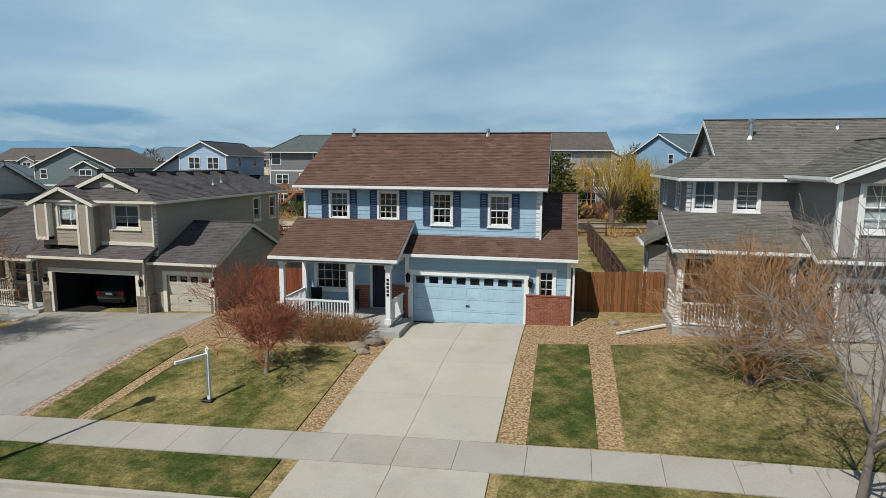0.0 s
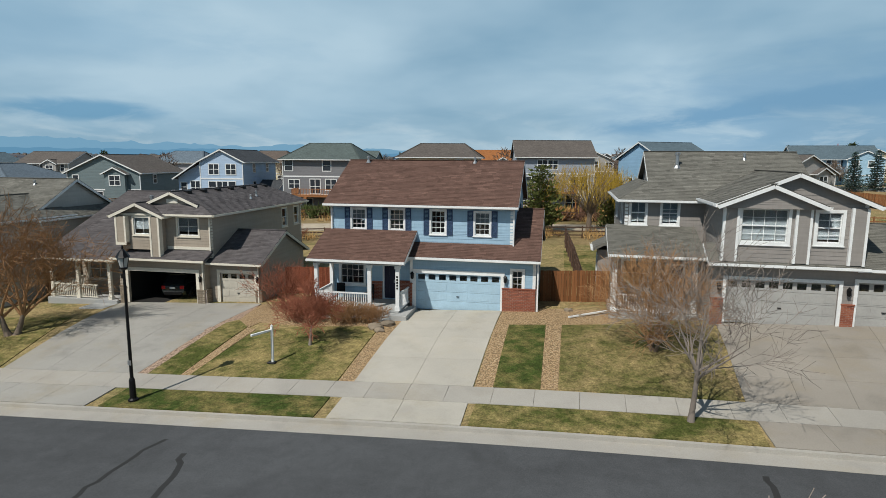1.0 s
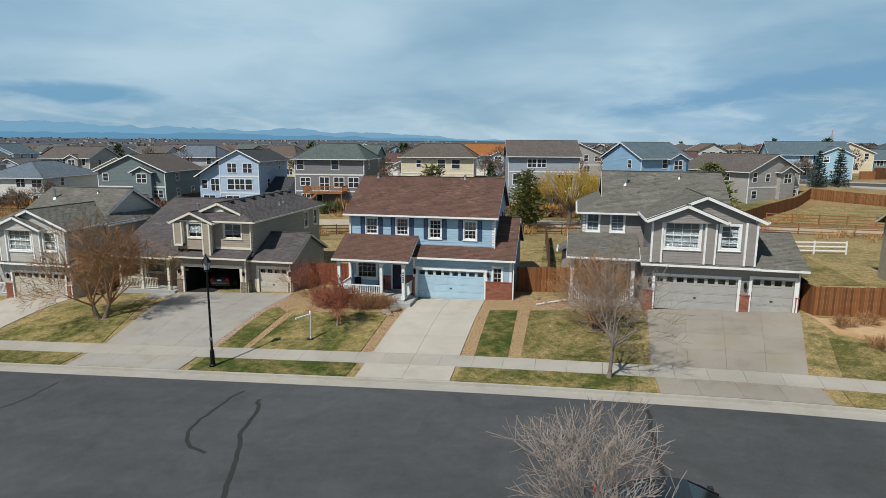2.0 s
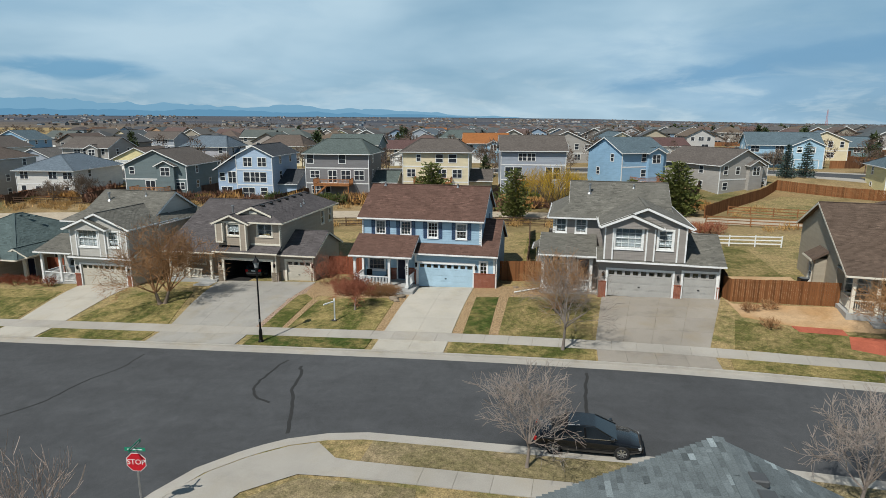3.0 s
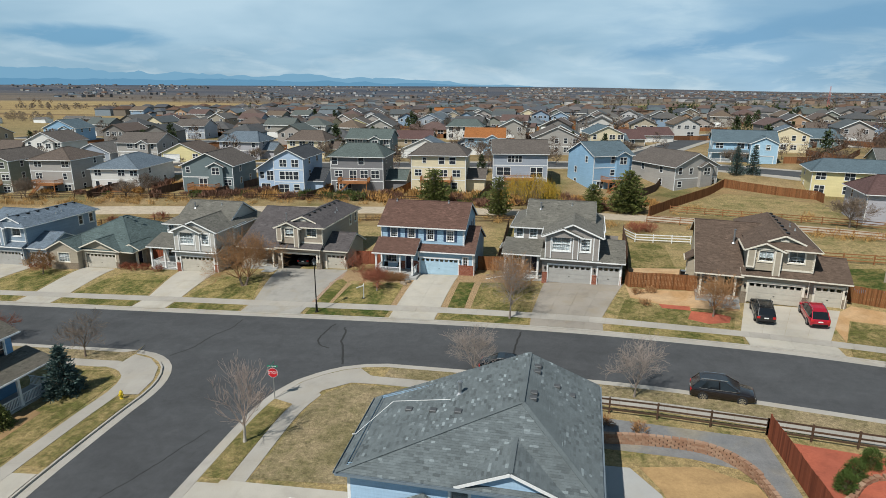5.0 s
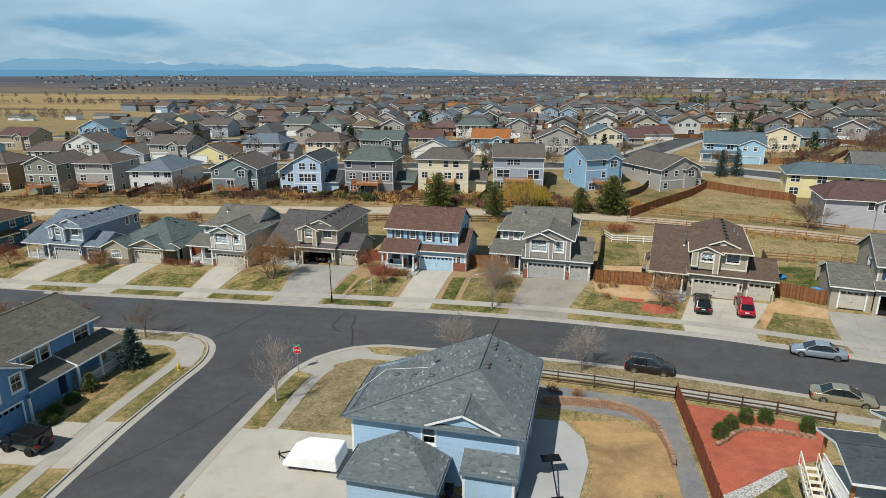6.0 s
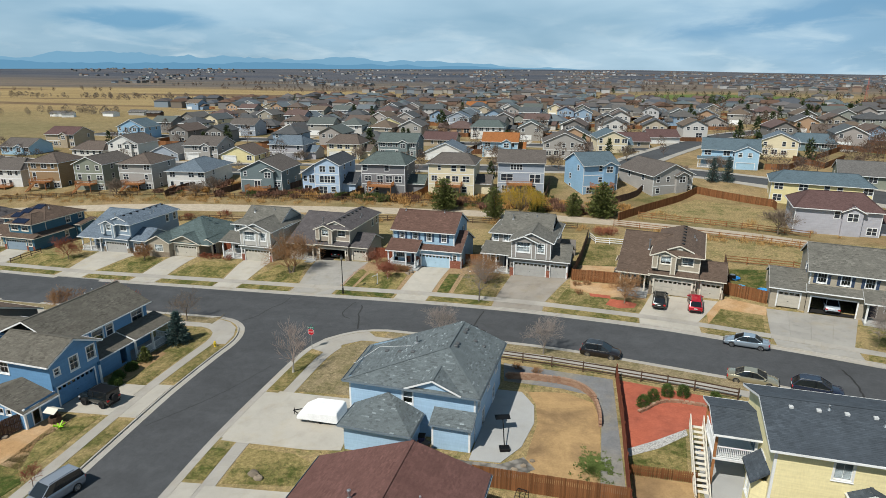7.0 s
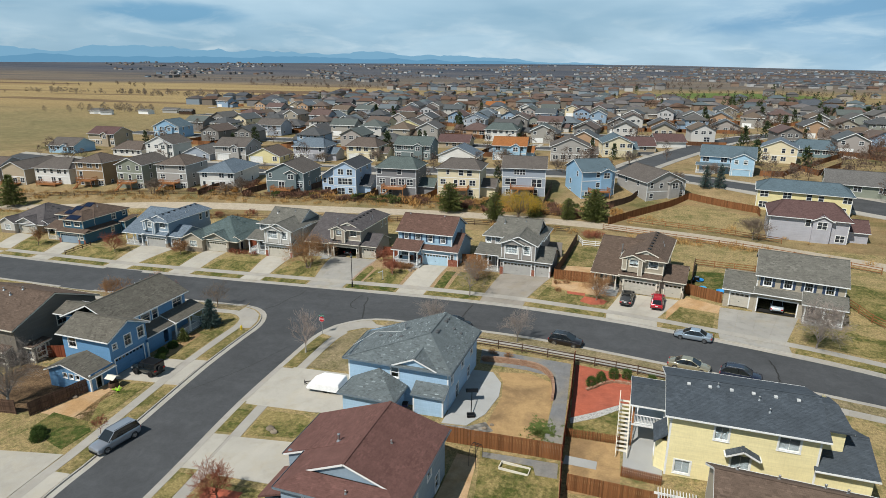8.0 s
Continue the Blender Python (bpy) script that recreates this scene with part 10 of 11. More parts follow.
lot("gravel_path", [(19.6, -30.2), (31.6, -31.6), (32.9, -50.6), (30.9, -50.6), (30.7, -40.0), (29.6, -35.4), (26.5, -34.6), (20.4, -34.2)], GREYROCK, 0.022, "grey gravel between yard wall and fence", "gravel")
lot("mulch_yard", [(32.2, -31.6), (42.6, -33.6), (41.4, -38.0), (38.2, -39.6), (35.4, -42.2), (33.0, -44.0)], MULCH, 0.025, "yard of brick-red mulch", "mulch bed")
lot("white_rock_band", [(32.9, -43.9), (35.2, -42.2), (38.1, -39.7), (38.2, -40.6), (35.6, -43.2), (33.1, -44.9)], gravel("white_rock", [(0.52, 0.51, 0.49), (0.66, 0.65, 0.63), (0.42, 0.41, 0.39)], 8), 0.04, "curved band of white rock", "rock bed")
lot("lawn", [(33.1, -44.9), (35.6, -43.2), (38.0, -40.8), (37.6, -47.2), (33.2, -47.2)], LAWN, 0.02, "small patchy back lawn")
lot("bare_yard", [(33.3, -47.4), (38.2, -47.4), (38.6, -55.4), (34.0, -55.8)], DIRT, 0.02, "bare soil behind a low picket fence", "yard")
lot("patio", [(38.6, -52.0), (38.6, -42.0), (42.1, -42.0), (42.1, -52.0)], PATIO, 0.03, "concrete patio under a covered deck", "patio")
lot("slab", [(33.3, -50.5), (36.3, -50.7), (36.3, -51.9), (33.2, -51.8)], PATIO, 0.05, "pale concrete slab on bare soil", "slab")
lot("gravel_strip", [(25.4, -52.1), (32.8, -52.0), (33.0, -54.2), (31.0, -54.2), (30.6, -53.0), (25.6, -52.9)], GREYROCK, 0.045, "grey gravel strip beside a timber fence", "gravel")
lot("lawn", [(25.2, -52.0), (32.9, -51.9), (34.0, -62.0), (27.0, -62.0)], LAWN, 0.02, "back lawn with a low timber frame")
lot("soil_bed", [(25.4, -2.2), (32.2, -3.0), (32.0, 5.0), (26.0, 5.0)], PALEDIRT, 0.018, "tan bare soil behind a cedar fence", "soil bed")
lot("lawn", [(25.5, 5.0), (31.5, 5.0), (31.8, 18.0), (26.0, 18.0)], STRAW, 0.02, "straw back lawn between fences")
lot("lawn", [(46.5, 6.0), (55.0, 7.0), (54.0, -3.5), (47.0, -4.0)], GREENLAWN, 0.02, "greenish back lawn between fences")
lot("lawn", [(8.5, 6), (13, 6), (13, 22), (8.5, 22)], LAWN, 0.02, "back lawn")
lot("lawn", [(-9.0, 6), (-6.0, 6), (-6.0, 22), (-9.4, 22)], LAWN, 0.02, "back lawn")
lot("lawn", [(67.6, -2.0), (71.0, -9.5), (80, -14), (92, -16), (88, 2), (70, 6)], LAWN, 0.02, "back lawn inside a rail fence")
lot("patio", [(23.1, -53.0), (25.2, -53.2), (26.0, -61.0), (23.1, -61.0)], PALEDIRT, 0.03, "pinkish concrete patio behind a maroon-roofed house", "patio")
lot("field_lawn", [(36, 40), (62, 33), (66, 54), (50, 62), (40, 50)], YARD, 0.03, "open greenish-tan field inside a timber fence", "field")


def fence_run(line, h, material, label, board=0.15, gap=0.012, kind="privacy_fence"):
    """Panels of upright boards on three rails, each about 2.4 m."""
    root = thing(kind, Matrix(), label, "fence")
    rng = random.Random(int(line[0][0] * 31 + line[0][1] * 17))
    bm = bmesh.new()
    for (x0, y0), (x1, y1) in zip(line, line[1:]):
        full = math.hypot(x1 - x0, y1 - y0)
        d = Vector((x1 - x0, y1 - y0)) / full
        s = Vector((-d.y, d.x)) * 0.012
        m = max(1, round(full / 2.4))
        for j in range(m):
            n = max(1, int(full / m / board))
            step = full / m / n
            sag = rng.uniform(-0.025, 0.025)
            for i in range(n):
                u = j * full / m + i * step
                a, b = Vector((x0, y0)) + d * (u + gap / 2), Vector((x0, y0)) + d * (u + step - gap / 2)
                top = h + sag + rng.uniform(-0.015, 0.015)
                off = 1 + rng.uniform(-0.25, 0.25)
                v = []
                for c in (a, b):
                    z = float(ground_z(c.x, c.y))
                    for q in (c - s * off, c + s):
                        v += [bm.verts.new((q.x, q.y, z - 0.05)), bm.verts.new((q.x, q.y, z + top))]
                for f in ((0, 4, 5, 1), (2, 3, 7, 6), (1, 5, 7, 3), (0, 1, 3, 2), (4, 6, 7, 5)):
                    bm.faces.new([v[k] for k in f])
            p, q = Vector((x0, y0)) + d * (j * full / m), Vector((x0, y0)) + d * ((j + 1) * full / m)
            zp, zq = float(ground_z(p.x, p.y)), float(ground_z(q.x, q.y))
            for zz in (0.3, h * 0.55, h - 0.25):
                beam(bm, (p.x + s.x * 4, p.y + s.y * 4, zp + zz), (q.x + s.x * 4, q.y + s.y * 4, zq + zz), 0.04, 0.09)
            box(bm, p.x + s.x * 6 - 0.045, p.x + s.x * 6 + 0.045, p.y + s.y * 6 - 0.045, p.y + s.y * 6 + 0.045, zp - 0.1, zp + h - 0.05)
    tagged(part("boarding", bm, material, root), kind="stuff")
    return root


def board_tones(name, c):
    s = Net(name, 0.85, spec=0.15)
    grain = s.noise(12, 5, 0.6, stretch=(1.0, 1.0, 0.12))
    s.colour(s.mix(0.4, s.ramp(s.island(), (0, tint(c, 0.5)), (0.5, c), (1, tint(c, 1.45))), s.mix(grain, tint(c, 0.5), tint(c, 1.25))))
    s.bump(grain, 0.3, 0.006)
    return s.m


CEDARB = board_tones("cedar_boards", (0.20, 0.086, 0.036))
REDB = board_tones("red_brown_boards", (0.21, 0.062, 0.033))
GREYB = board_tones("grey_brown_boards", (0.10, 0.062, 0.045))
fence_run([(7.0, 2.6), (10.9, 2.4)], 1.85, CEDARB, "reddish cedar privacy fence between two houses")
fence_run([(9.4, 2.6), (9.2, 12), (8.6, 26)], 1.8, GREYB, "weathered timber fence between two back yards")
fence_run([(-10.1, 4.2), (-5.6, 4.0)], 1.8, REDB, "red-brown timber fence between two houses")
fence_run([(24.9, -1.4), (25.2, -2.6), (32.4, -3.4)], 1.8, CEDARB, "reddish cedar privacy fence beside a driveway")
fence_run([(25.2, -1.4), (25.9, 8), (26.4, 22)], 1.8, GREYB, "weathered timber fence along a back yard")
fence_run([(46.2, -4.8), (51.3, -7.2)], 1.8, CEDARB, "reddish cedar privacy fence between two houses")
fence_run([(47.0, -4.6), (48.6, 10)], 1.6, GREYB, "weathered timber fence along a back yard")
fence_run([(-27.0, 2.0), (-25.6, 2.2)], 1.8, CEDARB, "cedar fence between two houses")
fence_run([(-42.0, 3.0), (-39.2, 2.6)], 1.8, REDB, "red-brown fence between two houses")
fence_run([(31.9, 36.6), (38, 47), (50.5, 66.5)], 1.8, CEDARB, "long cedar fence round a field")
fence_run([(50.5, 66.5), (66, 58.5), (66, 55)], 1.8, CEDARB, "long cedar fence round a field")
for p, q in (((-45.0, 47), (-44.0, 62)), ((-34.6, 42), (-31.0, 60)), ((-17.6, 47), (-16.6, 62)), ((0.6, 46), (1.2, 64)), ((14.6, 50), (13.8, 70)), ((-70, 40), (-68, 56)), ((-84, 38), (-83, 54)), ((-56.0, 43), (-54.5, 58))):
    fence_run([p, q], 1.7, CEDARB if int(p[0]) % 2 else GREYB, "timber fence between two back yards by the trail")
fence_run([(26, 46), (36, 62), (40, 74)], 1.7, GREYB, "dark timber fence between two yards")
fence_run([(31.9, -31.2), (32.5, -40.0), (33.0, -51.4), (34.4, -66)], 1.75, REDB, "red-brown timber fence between two back yards")
fence_run([(20.9, -51.4), (33.0, -51.4)], 1.85, CEDARB, "reddish cedar fence behind the corner house")
fence_run([(34.0, -55.4), (44.2, -56.0)], 1.75, CEDARB, "reddish cedar fence behind a yellow house")
fence_run([(33.0, -47.3), (38.2, -47.3)], 1.0, CEDARB, "low cedar picket fence", 0.16, 0.06)
fence_run([(38.5, -52.2), (42.0, -52.6)], 1.1, CEDARB, "low cedar picket fence beside a patio", 0.16, 0.05)
fence_run([(-23.9, -52.6), (-26.0, -59.6)], 1.8, GREYB, "dark timber fence beside a blue house")
fence_run([(-28.0, -59.6), (-40, -61)], 1.8, GREYB, "dark timber fence behind a blue house")
fence_run([(-39.0, -48), (-33.0, -46)], 1.8, REDB, "dark red timber fence between two houses")


def rail_fence(line, spacing, h, rails, material, label, joined=False, w=0.12):
    """Posts with level rails between them."""
    root = thing("rail_fence", Matrix(), label, "fence")
    pts = [Vector(p) for p in dense(line, spacing)]
    for i, p in enumerate(pts):
        mass = bmesh.new()
        z = float(ground_z(p.x, p.y))
        bm = mass if joined else bmesh.new()
        box(bm, p.x - w / 2, p.x + w / 2, p.y - w / 2, p.y + w / 2, z - 0.1, z + h + 0.08)
        if not joined:
            bevelled(bm, 0.012)
            part("post", bm, material, root)
        if i + 1 < len(pts):
            q = pts[i + 1]
            zq = float(ground_z(q.x, q.y))
            for r in range(rails):
                hh = h * (r + 1) / rails - 0.06
                bm = mass if joined else bmesh.new()
                beam(bm, (p.x, p.y, z + hh), (q.x, q.y, zq + hh), 0.05, 0.12)
                if not joined:
                    part("rail", bm, material, root)
        if joined:
            part("fence_bay", mass, material, root)
        else:
            mass.free()
    return root


rail_fence([(18.4, -29.3), (25.0, -30.0), (31.9, -31.0)], 2.35, 1.2, 3, OLDWOOD, "dark brown three-rail timber fence along the sidewalk")
rail_fence([(31.9, -31.0), (39.6, -32.3), (43.5, -33.2)], 2.4, 1.2, 3, OLDWOOD, "dark brown three-rail timber fence along the sidewalk")
rail_fence([(26.6, 22.0), (27.9, 18.6), (35.4, 17.6)], 2.4, 1.15, 3, WHITE, "white vinyl three-rail fence behind the yards")
far_line = flowing([(-140, 27), (-93, 38), (-64, 40), (-32, 42.5), (-8, 43.5), (4, 43), (31, 40.6)], 4)
rail_fence(far_line, 2.6, 1.2, 3, OLDWOOD, "dark three-rail timber fence along the trail", True)
rail_fence(flowing([(31, 31.8), (46, 27.0), (62, 20.5), (78, 12.5)], 4), 2.6, 1.2, 3, CEDAR, "reddish three-rail timber fence along the trail", True)
rail_fence(flowing([(36, 41), (47, 37.5), (58, 33.5), (66, 29.5)], 4), 2.6, 1.2, 3, CEDAR, "reddish three-rail timber fence beyond the trail", True)
rail_fence(flowing([(-110, 12), (-60, 24), (-30, 27.5), (-10, 29.0), (6, 29.5), (24, 28)], 4), 2.6, 1.2, 3, OLDWOOD, "dark three-rail timber fence behind the back yards", True)
rail_fence([(-79.6, -9.8), (-78.2, -4.4)], 1.8, 0.9, 2, OLDWOOD, "low dark rail fence between two front lawns")
rail_fence([(66.5, 1), (70.5, -9), (74.0, -14)], 2.4, 1.2, 3, CEDAR, "reddish three-rail fence beside a back lawn", True)
rail_fence([(48.6, 10), (58, 8), (66, 1)], 2.5, 1.2, 3, CEDAR, "reddish three-rail fence behind a back yard", True)

# block wall round the bare yard
wall_line = flowing([(20.6, -33.6), (24.0, -33.4), (27.6, -33.9), (29.6, -35.8), (30.4, -38.6), (30.6, -41.0)], 0.42)
retaining = thing("garden_wall", Matrix(), "low curved garden wall of tan and red blocks", "garden wall")
BLOCKM = brickwork("garden_block", (0.30, 0.17, 0.11), (0.48, 0.34, 0.24), (0.3, 0.25, 0.2))
cut = bmesh.new()
box(cut, -0.2, 0.2, -0.14, 0.14, 0, 0.145)
block_me = bpy.data.meshes.new("wall_block")
cut.to_mesh(block_me), cut.free()
block_me.materials.append(BLOCKM)
for i in range(len(wall_line) - 1):
    p, q = Vector(wall_line[i]), Vector(wall_line[i + 1])
    a = math.atan2(q.y - p.y, q.x - p.x)
    m = (p + q) / 2
    for j in range(5 if i < 24 else 4):
        ob = new("wall_block", block_me)
        ob.parent = retaining
        s = (p.lerp(q, 0.0 if j % 2 else 0.5))
        ob.matrix_world = Matrix.Translation((s.x, s.y, float(ground_z(s.x, s.y)) + 0.02 + j * 0.15)) @ Matrix.Rotation(a, 4, "Z")

# low terrace wall in the red yard
terrace = thing("terrace_wall", Matrix(), "low curved wall of tan blocks in red mulch", "garden wall")
terrace_line = flowing([(34.2, -37.6), (34.9, -36.9), (35.9, -35.7), (37.3, -35.0), (40.0, -35.2), (41.6, -35.5)], 0.42)
for i in range(len(terrace_line) - 1):
    p, q = Vector(terrace_line[i]), Vector(terrace_line[i + 1])
    for j in range(2):
        ob = new("wall_block", block_me)
        ob.parent = terrace
        c = p.lerp(q, 0.0 if j % 2 else 0.5)
        ob.matrix_world = Matrix.Translation((c.x, c.y, float(ground_z(c.x, c.y)) + 0.02 + j * 0.15)) @ Matrix.Rotation(math.atan2(q.y - p.y, q.x - p.x), 4, "Z")

# cracks sealed with tar, and patches in the road
def crack(points, w, seed):
    rng = random.Random(seed)
    line = [(x + rng.uniform(-0.06, 0.06), y + rng.uniform(-0.05, 0.05)) for x, y in flowing(points, 0.35)]
    ribbon("crack_seal", line, w / 2, -w / 2, SEAL, -0.142, 0.004, label="dark tar seal over a crack in the asphalt", category="tar seal", kind="structure")


crack([(-5.2, -14.3), (-5.7, -15.8), (-5.75, -17.4), (-5.8, -18.6), (-5.4, -19.8), (-4.7, -20.6), (-3.8, -21.0)], 0.17, 1)
crack([(-4.2, -15.9), (-3.6, -17.2), (-3.3, -19.0), (-2.5, -20.7), (-1.9, -22.4), (-1.2, -24.2)], 0.2, 2)
crack([(-16.4, -15.0), (-16.4, -17.5), (-17.2, -19.6), (-17.5, -22.6), (-18.6, -24.6)], 0.14, 3)
crack([(14.1, -14.5), (13.9, -17), (13.8, -19.4), (14.0, -22)], 0.18, 4)
crack([(55.2, -24.2), (55.6, -27.0), (55.3, -31.2)], 0.18, 5)
crack([(-12.5, -50), (-9.0, -43), (-7.0, -36)], 0.06, 6)
sheet("road_patch", [(-15.4, -14.2), (-12.4, -14.2), (-12.8, -16.0), (-15.6, -17.4)], plain("fresh_asphalt", (0.035, 0.035, 0.036), 0.85), -0.144, 1.5, label="dark square asphalt patch in the road", category="road patch")

# ---- vehicles ----
LAMPR = plain("tail_lamp_red", (0.45, 0.02, 0.02), 0.2)
LAMPW = plain("head_lamp", (0.30, 0.31, 0.32), 0.12)
CARGLASS = plain("car_glass", (0.012, 0.015, 0.018), 0.06, 0.0, spec=0.6)
CHROME = plain("alloy", (0.55, 0.56, 0.57), 0.25, 0.9)


def loft(bm, rings):
    made = [[bm.verts.new(p) for p in r] for r in rings]
    for a, b in zip(made, made[1:]):
        n = len(a)
        for i in range(n):
            j = (i + 1) % n
            bm.faces.new((a[i], a[j], b[j], b[i]))
    bm.faces.new(made[0][::-1]), bm.faces.new(made[-1])
    bmesh.ops.recalc_face_normals(bm, faces=list(bm.faces))


def vehicle(name, label, x, y, heading, colour, form="suv", z=None, road=True):
    """A parked car: body, glasshouse, roof, pillars, wheels, lamps, mirrors, bumpers, plates as plain bars."""
    L, Wd, H, belt, hood = dict(suv=(4.5, 1.84, 1.68, 1.02, 0.98), tall=(4.85, 1.9, 1.84, 1.10, 1.06), sedan=(4.85, 1.82, 1.44, 0.92, 0.84), jeep=(4.3, 1.85, 1.83, 1.12, 1.1))[form]
    a = radians(heading)
    ax, ay = math.cos(a), math.sin(a)
    g = lambda u, v: float(ground_z(x + ax * u - ay * v, y + ay * u + ax * v)) + (-0.15 if road else 0.035)
    pitch = math.atan2(g(1.4, 0) - g(-1.4, 0), 2.8)
    roll = math.atan2(g(0, 0.8) - g(0, -0.8), 1.6)
    m = Matrix.Translation((x, y, (g(1.4, 0) + g(-1.4, 0)) / 2)) @ Matrix.Rotation(a, 4, "Z") @ Matrix.Rotation(-pitch, 4, "Y") @ Matrix.Rotation(roll, 4, "X")
    root = thing(name, m, label, "car")
    w = Wd / 2
    P = colour

    def ring(px, zb, zt, hw):
        return [(px, -hw * 0.92, zb), (px, -hw, zb + (zt - zb) * 0.3), (px, -hw, zb + (zt - zb) * 0.75), (px, -hw * 0.93, zt), (px, hw * 0.93, zt), (px, hw, zb + (zt - zb) * 0.75), (px, hw, zb + (zt - zb) * 0.3), (px, hw * 0.92, zb)]

    bm = bmesh.new()
    f, b = L / 2, -L / 2
    if form == "jeep":
        st = [(b, 0.5, belt - 0.02, w * 0.9), (b + 0.1, 0.42, belt, w * 0.92), (0.55, 0.42, belt, w * 0.92), (0.6, 0.42, hood, w * 0.85), (f - 0.15, 0.45, hood - 0.04, w * 0.72), (f, 0.5, hood - 0.1, w * 0.7)]
    elif form in ("suv", "tall"):
        st = [(b, 0.42, belt - 0.14, w * 0.86), (b + 0.12, 0.3, belt, w * 0.95), (b + 0.9, 0.28, belt + 0.02, w), (0.9, 0.28, belt - 0.02, w), (1.15, 0.28, hood, w * 0.99), (f - 0.45, 0.28, hood - 0.07, w * 0.96), (f - 0.12, 0.3, hood - 0.15, w * 0.88), (f, 0.36, hood - 0.3, w * 0.76)]
    else:
        st = [(b, 0.4, 0.78, w * 0.8), (b + 0.14, 0.28, 0.92, w * 0.92), (b + 0.8, 0.25, belt + 0.02, w * 0.98), (0, 0.24, belt, w), (1.0, 0.24, belt - 0.04, w), (1.3, 0.25, hood, w * 0.98), (f - 0.5, 0.26, hood - 0.09, w * 0.94), (f - 0.12, 0.3, hood - 0.19, w * 0.84), (f, 0.4, hood - 0.32, w * 0.7)]
    loft(bm, [ring(*s) for s in st])
    bevelled(bm, 0.03, 2)
    part("body", bm, P, root, smooth=True)
    # glasshouse
    cab = dict(suv=[(b + 0.1, belt - 0.02, 0.9, belt, 0.0), (b + 0.62, belt, 0.93, H - 0.12, 0.7), (b + 1.2, belt, 0.95, H - 0.03, 0.76), (-0.4, belt, 0.95, H, 0.77), (0.2, belt, 0.95, H - 0.06, 0.75), (1.2, belt - 0.04, 0.93, belt + 0.02, 0.9)],
               tall=[(b + 0.06, belt, 0.92, belt + 0.02, 0.9), (b + 0.3, belt, 0.94, H - 0.06, 0.8), (b + 1.2, belt, 0.95, H - 0.01, 0.8), (-0.2, belt, 0.95, H, 0.8), (0.4, belt, 0.95, H - 0.05, 0.78), (1.2, belt - 0.04, 0.93, belt + 0.02, 0.9)],
               sedan=[(b + 0.75, belt, 0.86, belt + 0.02, 0.8), (b + 1.55, belt, 0.93, H - 0.04, 0.68), (-0.3, belt, 0.94, H, 0.7), (0.35, belt, 0.94, H - 0.04, 0.69), (1.3, belt - 0.06, 0.9, belt, 0.85)],
               jeep=[(b + 0.02, belt, 0.9, belt + 0.55, 0.86), (b + 0.06, belt, 0.9, H, 0.84), (0.3, belt, 0.9, H, 0.84), (0.62, belt, 0.9, belt + 0.05, 0.88)])[form]
    bm = bmesh.new()
    loft(bm, [[(px, -w * wb, zb), (px, -w * max(wt, 0.72), zt), (px, w * max(wt, 0.72), zt), (px, w * wb, zb)] for px, zb, wb, zt, wt in cab])
    part("glasshouse", bm, CARGLASS, root, "dark tinted car windows")
    tops = [c for c in cab if c[3] > H - 0.14]
    bm = bmesh.new()
    loft(bm, [[(px, -w * wt * 1.0, zt - 0.035), (px, -w * wt * 0.92, zt + 0.02), (px, w * wt * 0.92, zt + 0.02), (px, w * wt * 1.0, zt - 0.035)] for px, zb, wb, zt, wt in tops])
    part("roof", bm, P if form != "jeep" else BLACKM, root, smooth=False)
    for s in (-1, 1):
        for i, (c0, c1) in enumerate(((cab[0], tops[0]), (cab[-1], tops[-1]))):
            bm = bmesh.new()
            beam(bm, (c0[0], s * w * max(c0[4], 0.8) * 1.0, c0[3]), (c1[0], s * w * c1[4], c1[3]), 0.07, 0.05)
            part("pillar", bm, P, root)
        mid = (b + 0.12 + L * (0.42 if form != "sedan" else 0.46))
        bm = bmesh.new()
        beam(bm, (mid, s * w * 0.955, belt), (mid - 0.05, s * w * 0.77 if form != "jeep" else s * w * 0.85, H - 0.05), 0.09, 0.03)
        part("pillar", bm, P if form == "jeep" else BLACKM, root)
        bm = bmesh.new()
        box(bm, cab[-1][0] - 0.3, cab[-1][0] - 0.12, s * (w + 0.02) - 0.1, s * (w + 0.02) + 0.1, belt + 0.0, belt + 0.14)
        bevelled(bm, 0.03)
        part("mirror", bm, P, root)
        if form != "jeep":
            bm = bmesh.new()
            beam(bm, (cab[0][0] + 0.5, s * w * 0.965, belt + 0.03), (cab[-1][0] - 0.3, s * w * 0.965, belt + 0.02), 0.03, 0.025)
            part("window_trim", bm, CHROME, root, "bright metal window strip")
        if form in ("suv", "tall"):
            bm = bmesh.new()
            beam(bm, (b + 0.7, s * w * 0.66, H + 0.05), (0.3, s * w * 0.66, H + 0.04), 0.04, 0.04)
            part("roof_rail", bm, CHROME, root)
        bm = bmesh.new()
        box(bm, f - 0.35, f - 0.06, s * w * 0.68 - 0.16, s * w * 0.68 + 0.16, hood - 0.36, hood - 0.23)
        bevelled(bm, 0.02)
        part("headlight", bm, LAMPW, root)
        bm = bmesh.new()
        box(bm, b - 0.012, b + 0.2, s * w * 0.74 - 0.14, s * w * 0.74 + 0.15, belt - 0.32, belt - 0.1)
        bevelled(bm, 0.02)
        part("tail_light", bm, LAMPR, root)
    for zz, px, n in ((0.42, f - 0.03, "front_bumper"), (0.42, b + 0.04, "rear_bumper")):
        bm = bmesh.new()
        box(bm, px - 0.08, px + 0.08, -w * 0.72, w * 0.72, zz - 0.12, zz + 0.12)
        bevelled(bm, 0.03)
        part(n, bm, BLACKM, root)
    bm = bmesh.new()
